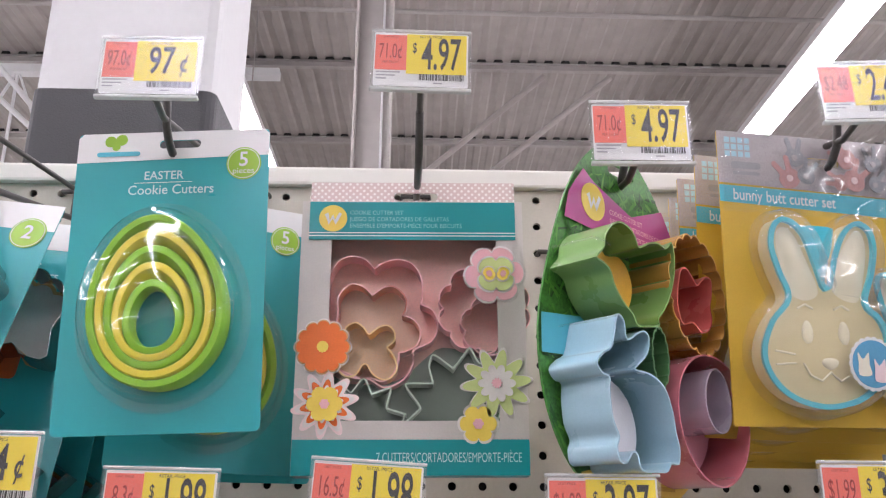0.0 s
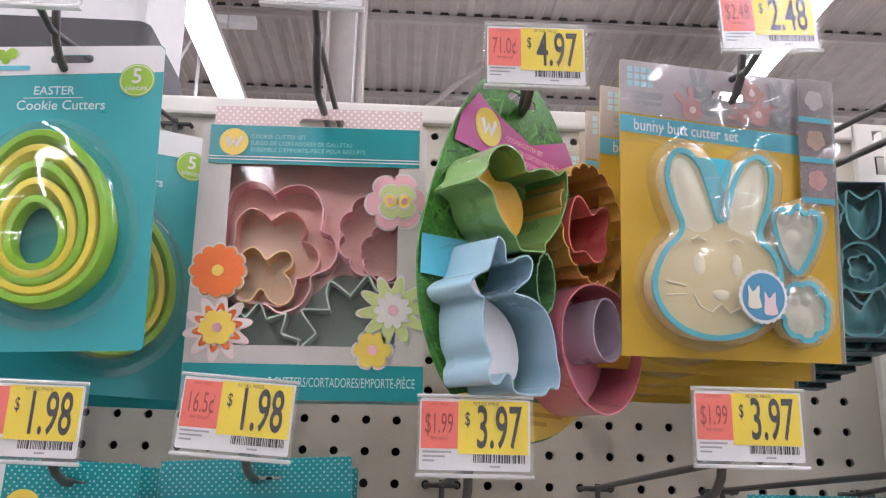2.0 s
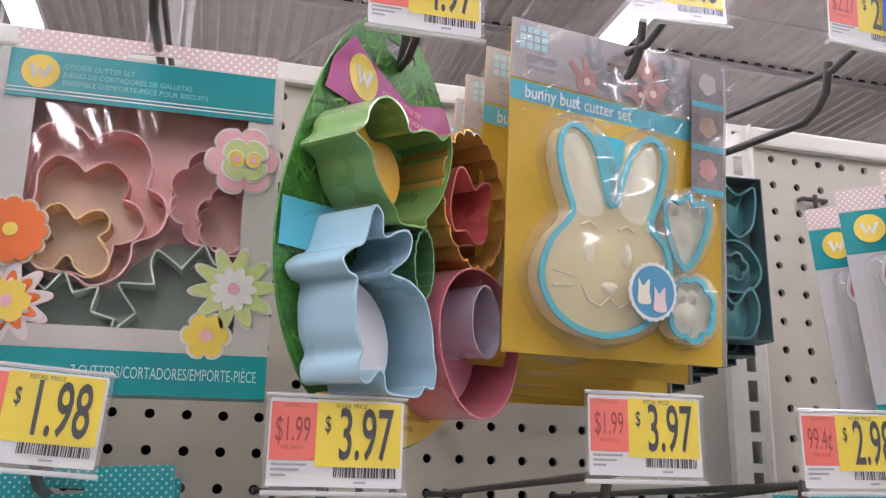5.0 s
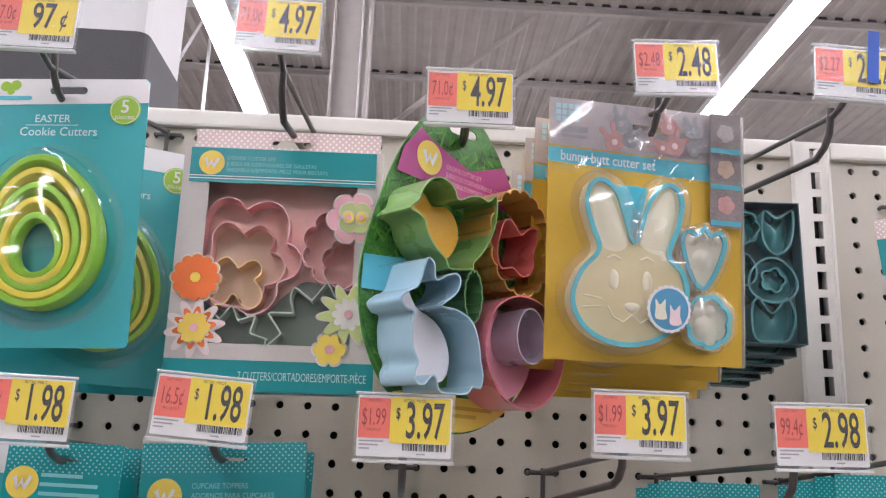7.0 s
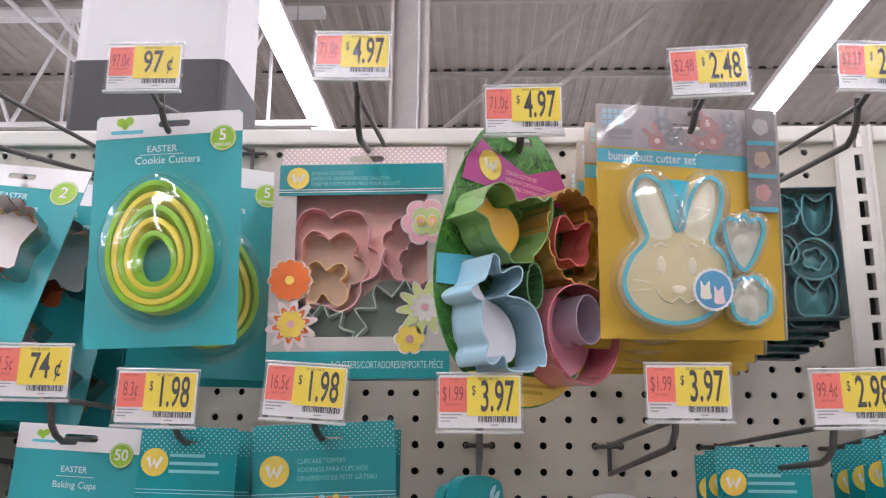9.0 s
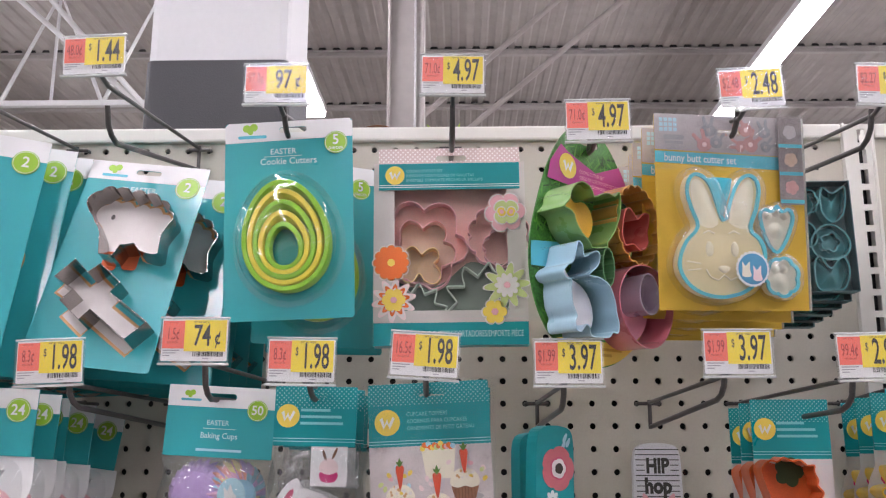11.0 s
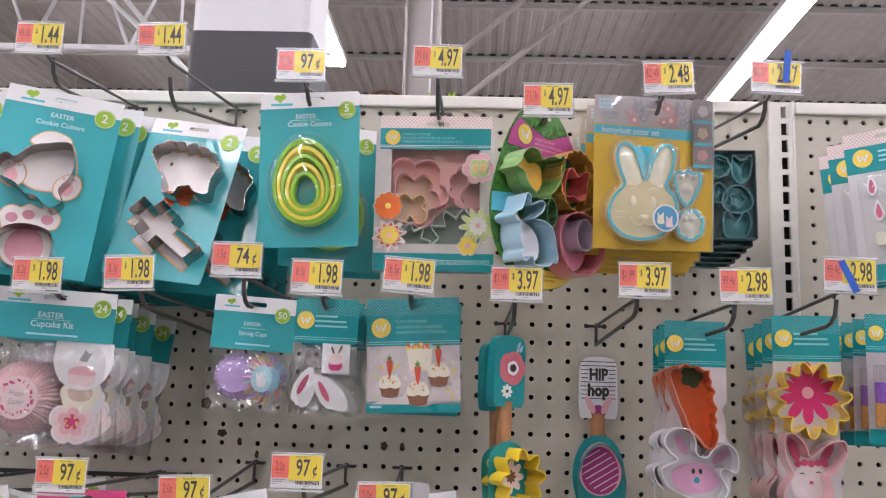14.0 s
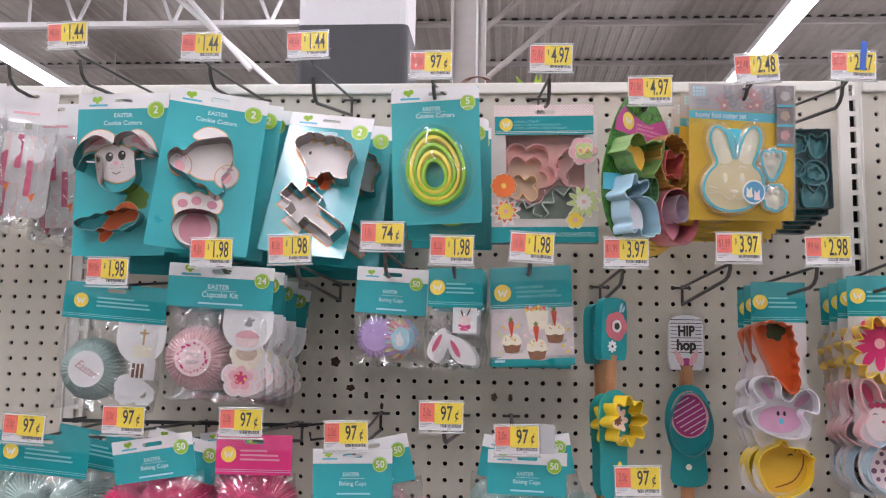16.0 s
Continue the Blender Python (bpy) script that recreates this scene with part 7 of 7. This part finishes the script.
SPRING = {
    "hull": ((0.0, -0.085, 0.0365), (0.0, -0.125, 0.0355), (0.001, -0.165, 0.044), (0.0, -0.195, 0.040), (0.0, -0.225, 0.030), (0.0, -0.255, 0.040)),
    "cutters": ((carrot, BURNT, -0.001, 0.018, "orange enamelled carrot"), (bun, ENWHITE, -0.001, 0.018, "white enamelled bunny"), (chick, ENYELLOW, -0.001, 0.018, "yellow enamelled chick")),
    "prints": (("carrot_print", grown([(x + 0.003, z) for x, z in carrot], -0.0025), BURNT, -0.0006), ("leaf_print", lobed(0.014, -0.005, -0.067, 5, 0.25), DARKLEAF, -0.0010), ("ear_print", egg(0.011, 0.026, -0.018, -0.148, 18, 0.1, 0.5), ORCHID, -0.0006), ("ear_print", egg(0.011, 0.026, 0.028, -0.160, 18, 0.1, -0.9), ORCHID, -0.0006), ("face_print", egg(0.058, 0.036, -0.002, -0.186, 30, 0), ORCHID, -0.0008), ("eye_print", egg(0.0040, 0.0065, -0.0045, -0.178, 10), INK, -0.0012), ("eye_print", egg(0.0040, 0.0065, 0.0040, -0.178, 10), INK, -0.0012), ("nose_print", egg(0.007, 0.008, -0.0005, -0.188, 12), SKY, -0.0012), ("chick_print", grown(chick, -0.0025), MUSTARD, -0.0006), ("eye_print", curve([(6, -236), (8, -231.5), (12.5, -231.5), (14, -235), (11.5, -233.2), (8.5, -233.4)], 3), INK, -0.0010), ("eye_print", curve([(15.5, -229), (17.5, -224.5), (22, -224.5), (23.5, -228), (21, -226.2), (18, -226.4)], 3), INK, -0.0010), ("smile_print", curve([(27, -231), (28, -241), (25, -252), (13, -268), (-8, -276), (-8.5, -274.5), (12, -266.5), (23.5, -251), (26, -241)], 3), BROWNP, -0.0010)),
}
f = tall_set(pose(0.263, -0.167, 1.5095, 0, 0, 0), SPRING, "white card with carrot, bunny and chick cutters, teal header", 0.073, "spring cutter packs")
for k in range(2):
    copy_thing(f, pose(0.262 - 0.001 * k, -0.136 + 0.032 * k, 1.5065 - 0.003 * k, 0, 1 - k, 1))

daisy = lobed(0.0450, -0.001, -0.1005, 11, 0.30, 0.1, 1.3)
bun2 = curve([(-36, -146), (-33, -140), (-26, -138.5), (-18, -144), (-12, -153), (-7, -166), (3, -157), (15, -150), (26, -146.5), (33, -148), (35, -160), (29, -170), (21, -181), (13, -189), (16, -204), (7, -220), (-5, -228), (-12, -232), (-19, -226), (-28, -222), (-39, -213), (-38, -201), (-28, -186), (-33, -172), (-36, -158)], 4)
PLUMDOT = surface("plum_dot_print", (0.20, 0.085, 0.13), 0.4, vary=0.1)
bug = egg(0.070, 0.068, 0.004, -0.255, 36, 0.0)
BLOOM = {
    "hull": ((-0.003, -0.098, 0.046), (-0.003, -0.140, 0.038), (-0.001, -0.175, 0.039), (-0.003, -0.205, 0.037), (0.002, -0.255, 0.040)),
    "cutters": ((daisy, ENYELLOW, -0.001, 0.018, "yellow enamelled daisy"), (bun2, ENROSE, -0.001, 0.018, "rose enamelled bunny"), (bug, ENBLUE, -0.001, 0.018, "pale blue enamelled egg")),
    "prints": (("petal_print", lobed(0.037, -0.001, -0.092, 10, 0.5, 0.3, 0.8), HOTPINK, -0.0006), ("heart_print", ring(0.007, -0.001, -0.092, 16), PINKP, -0.0010), ("face_print", egg(0.046, 0.048, -0.002, -0.199, 30, 0), ICING, -0.0006), ("ear_print", egg(0.011, 0.028, -0.021, -0.158, 16, 0.1, 0.35), DEEPROSE, -0.0010), ("ear_print", egg(0.010, 0.026, 0.018, -0.162, 16, 0.1, -0.6), DEEPROSE, -0.0010), *[("garland_print", ring(0.0042, -0.0165 + 0.0078 * k, -0.1745 + 0.0012 * (k % 2), 9), DEEPROSE, -0.0012) for k in range(5)], ("eye_print", curve([(-16, -187), (-12, -184.5), (-8, -187), (-12, -186)], 2), INK, -0.0010), ("eye_print", curve([(3, -185.5), (7, -183), (11, -185.5), (7, -184.5)], 2), INK, -0.0010), ("nose_print", egg(0.005, 0.004, -0.002, -0.196, 10), DEEPROSE, -0.0010), ("bug_print", egg(0.062, 0.060, 0.004, -0.255, 30, 0), PALEPINK, -0.0006), *[("dot_print", ring(0.0030 if (i + j) % 2 else 0.0038, -0.018 + 0.011 * i + 0.005 * (j % 2), -0.238 - 0.011 * j, 10), PLUMDOT, -0.0010) for i in range(5) for j in range(4) if math.hypot(-0.022 + 0.011 * i + 0.005 * (j % 2), 0.017 - 0.011 * j) < 0.027]),
}
f = tall_set(pose(0.393, -0.172, 1.5195, 0, -1, 0), BLOOM, "white card with daisy, bunny and egg cutters, teal header", 0.080, "bloom cutter packs")
for k in range(3):
    copy_thing(f, pose(0.392 - 0.001 * k, -0.141 + 0.032 * k, 1.5165 - 0.003 * k, 0, 1 - k, 1))


def filled_bag(m, w, h, style, paper, label, seed):
    """A bag of stacked fluted cups under a header card."""
    b = bag(m, label, "baking cups bag", "baking cups bags")
    card_header(b, w, h, style, "50", "EASTER", "Baking Cups")
    rnd = random.Random(seed)
    for k in range(6):
        part("paper_cup", moved(pleated_cup(0.012, 0.032, 0.026, 40), (-0.5 + 0.2 * k) * w * 0.72, -0.002 + 0.006 * (k % 2) + rnd.uniform(0, 0.004), -h - 0.036 - 0.024 * (k % 2), 1.0, rnd.uniform(-0.9, 0.9)), paper, b, "fluted paper baking cup")
    pouch(b, w + 0.012, 0.095, -h + 0.003, 0.020, 0.008, seed)
    return b


filled_bag(pose(-0.716, -0.262, 1.291, 0, 5, 2), 0.126, 0.052, "teal", PAPERMINT, "clear bag of mint baking cups under a teal dotted header", 21)
filled_bag(pose(-0.672, -0.20, 1.291, 0, 10, 2), 0.110, 0.052, "teal", PAPERMINT, "clear bag of mint baking cups hung behind another", 22)
filled_bag(pose(-0.571, -0.262, 1.2905, 0, -9, 3), 0.106, 0.055, "white", PAPERHOT, "clear bag of hot pink baking cups under a tilted teal header", 23)
filled_bag(pose(-0.545, -0.20, 1.287, 0, 14, 3), 0.106, 0.055, "white", PAPERHOT, "clear bag of hot pink baking cups hung crooked behind", 24)
filled_bag(pose(-0.500, -0.15, 1.292, 0, -8, 3), 0.090, 0.055, "white", PAPERHOT, "clear bag of pink baking cups hung far back", 25)
filled_bag(pose(-0.434, -0.262, 1.2965, 0, 0, 0), 0.100, 0.051, "pink", PAPERHOT, "clear bag of pink baking cups under hot pink dotted header", 26)
filled_bag(pose(-0.305, -0.262, 1.282, 0, -1.5, 0), 0.103, 0.063, "white", PAPERPINK, "clear bag of baking cups under a teal and white header", 27)
filled_bag(pose(-0.292, -0.21, 1.288, 0, -12, 4), 0.103, 0.063, "white", PAPERPINK, "clear bag of baking cups hung crooked behind", 28)
filled_bag(pose(-0.081, -0.262, 1.284, 0, 1.5, 0), 0.100, 0.055, "white", PAPERMINT, "clear bag of baking cups under a teal and white header", 29)
filled_bag(pose(-0.088, -0.21, 1.291, 0, 10, -4), 0.100, 0.055, "white", PAPERMINT, "clear bag of baking cups hung crooked behind", 30)
filled_bag(pose(-0.072, -0.17, 1.292, 0, -9, 0), 0.100, 0.055, "white", PAPERMINT, "clear bag of baking cups hung far back", 31)


# ---- past the upright ----
def petal_blister(m):
    p = thing("decoration_pack", m, "grey dotted card with pink petals in a clear blister", "decoration pack", "petal packs")
    w, h = 0.100, 0.190
    part("card", plate(rect(w, h, 0.002, 0, -h / 2), 0, 0.001, [slot(0, -0.008)]), PALECARD, p)
    part("dotted_top", plate(rect(w, 0.018, 0, 0, -0.0095), -0.0003, 0.0002, [slot(0, -0.008)]), DOTPINK, p)
    part("band", plate(rect(w, 0.034, 0, 0, -0.036), -0.0004, 0.0003), DTEAL, p, "teal band")
    roundel(p, -0.030, -0.034, -0.0008, 0.0115)
    part("small_print", sheets(bars(-0.012, -0.028, (0.040, 0.045, 0.045), 0.006, 0.0022), -0.0007), PALEBLUE, p)
    part("foot_band", plate(rect(w, 0.020, 0, 0, -h + 0.011), -0.0004, 0.0003), DTEAL, p)
    for k, (x, z) in enumerate(((-0.024, -0.072), (0.000, -0.070), (0.024, -0.072), (-0.020, -0.104), (0.003, -0.106), (0.026, -0.104))):
        petal = part("petal", plate([(x + px, z + pz) for px, pz in curve([(0, 14), (-4.5, 4), (-5.5, -5), (0, -12), (5.5, -5), (4.5, 4)], 4)], -0.0060, 0.004), WHITE, p, "white edged petal")
        part("petal_face", plate([(x + px, z + pz) for px, pz in curve([(0, 9), (-2.8, 2), (-3.4, -5), (0, -9.5), (3.4, -5), (2.8, 2)], 4)], -0.0064, 0.0004), DEEPROSE, petal)
    for k, x in enumerate((-0.020, 0.004, 0.026)):
        part("cream_piece", plate(lobed(0.009, x, -0.138, 3, 0.25, k), -0.0055, 0.0035), CREAM, p, "cream sugar piece")
    smooth(part("blister", dome(rect(0.080, 0.108, 0.010, 0, -0.110), -0.001, 0.014, 0.92, 4), BLISTER, p, "clear plastic blister"), 40)
    return p


f = petal_blister(pose(0.4985, -0.175, 1.7560, 0, -5, -30))
for x, y, z in ((0.4985, -0.125, 1.7555), (0.5060, -0.078, 1.7545)):
    copy_thing(f, pose(x, y, z, 0, -5, -28))
peg_hook(0.5115, 1.7795, 0.522, 1.80, 1.755, reach=0.21, label=False)


def sprinkle_pack(m):
    p = thing("decoration_pack", m, "tall teal card with purple sprinkles and sugar in clear tubes", "decoration pack", "sprinkle packs")
    w, h = 0.070, 0.150
    card_header(p, w, 0.045, "teal")
    part("card", plate(rect(w, h - 0.045, 0, 0, -0.045 - (h - 0.045) / 2), 0.0002, 0.001), PHOTO, p)
    part("foot_band", plate(rect(w, 0.016, 0, 0, -h + 0.008), -0.0003, 0.0003), DTEAL, p)
    for x in (-0.022, 0.0, 0.022):
        smooth(part("tube", rod([(x, -0.008, -0.060), (x, -0.008, -0.132)], 0.0085, 12), BLISTER, p, "clear tube"), 50)
        smooth(part("sprinkles", rod([(x, -0.008, -0.080), (x, -0.008, -0.104)], 0.0078, 12), surface("purple_sprinkles", (0.20, 0.06, 0.42), 0.5, vary=0.6, grain=700, patch=300, bump=0.6), p), 50)
        smooth(part("sugar", rod([(x, -0.008, -0.104), (x, -0.008, -0.130)], 0.0078, 12), surface("amber_sugar", (0.55, 0.26, 0.06), 0.6, vary=0.3, grain=900, patch=300, bump=0.5), p), 50)
    return p


f = sprinkle_pack(pose(0.492, -0.19, 1.522, 0, 0, 0))
for k in range(3):
    copy_thing(f, pose(0.490 - 0.001 * k, -0.160 + 0.03 * k, 1.518 - 0.002 * k, 0, 1, 0))
peg_hook(0.4995, 1.512, 0.50, 1.54, 1.510, label=False)


# ---- goods of the next aisle that show over the top ----
def grass_tuft(x, y, z, colour, n, seed, label):
    rnd = random.Random(seed)
    t = thing("craft_sprig", pose(x, y, z), label, "craft sprig", "sprigs over the top rail")
    for k in range(n):
        a, s = rnd.uniform(-1.2, 1.2), rnd.uniform(0.03, 0.06)
        pts = [(-0.004, 0), (-0.006, s * 0.5), (0, s), (0.006, s * 0.5), (0.004, 0)]
        part("leaf", plate([(px * math.cos(a) + pz * math.sin(a), pz * math.cos(a) - px * math.sin(a)) for px, pz in pts], rnd.uniform(-0.01, 0.01), 0.0006), colour, t)
    part("stem", rod([(0, 0, 0.01), (0, 0.004, -0.20)], 0.003, 6), colour, t)
    return t


LEAFY = surface("bright_leaf_plastic", (0.35, 0.55, 0.04), 0.4, vary=0.1)
PURPLEP = surface("purple_foil", (0.35, 0.12, 0.45), 0.35, vary=0.2)
grass_tuft(-0.06, 0.17, 1.865, LEAFY, 7, 3, "bright green plastic leaves on a stem")
grass_tuft(0.10, 0.17, 1.862, LEAFY, 5, 4, "bright green plastic leaves on a stem")
grass_tuft(-0.098, 0.18, 1.850, PURPLEP, 4, 6, "purple foil sprig on a stem")
coil = thing("wire_coil", pose(-0.165, 0.16, 1.888), "thin brown craft wire loops on a post", "wire coil")
for k in range(3):
    part("loop", rod([(0.032 * math.cos(a) * (1 - 0.15 * k), 0.01 * k, 0.020 * math.sin(a) + 0.003 * k) for a in [0.4 * i for i in range(16)]], 0.0011, 6), BROWNP, coil)
part("post", rod([(0.0, 0.01, -0.018), (0.0, 0.01, -0.25)], 0.003, 6), BROWNP, coil)
fixed("next_aisle_shelf", box(-0.25, 0.25, 0.13, 0.23, 1.60, 1.66, 0.004), RAIL, "white steel shelf of the next aisle", "shelf")
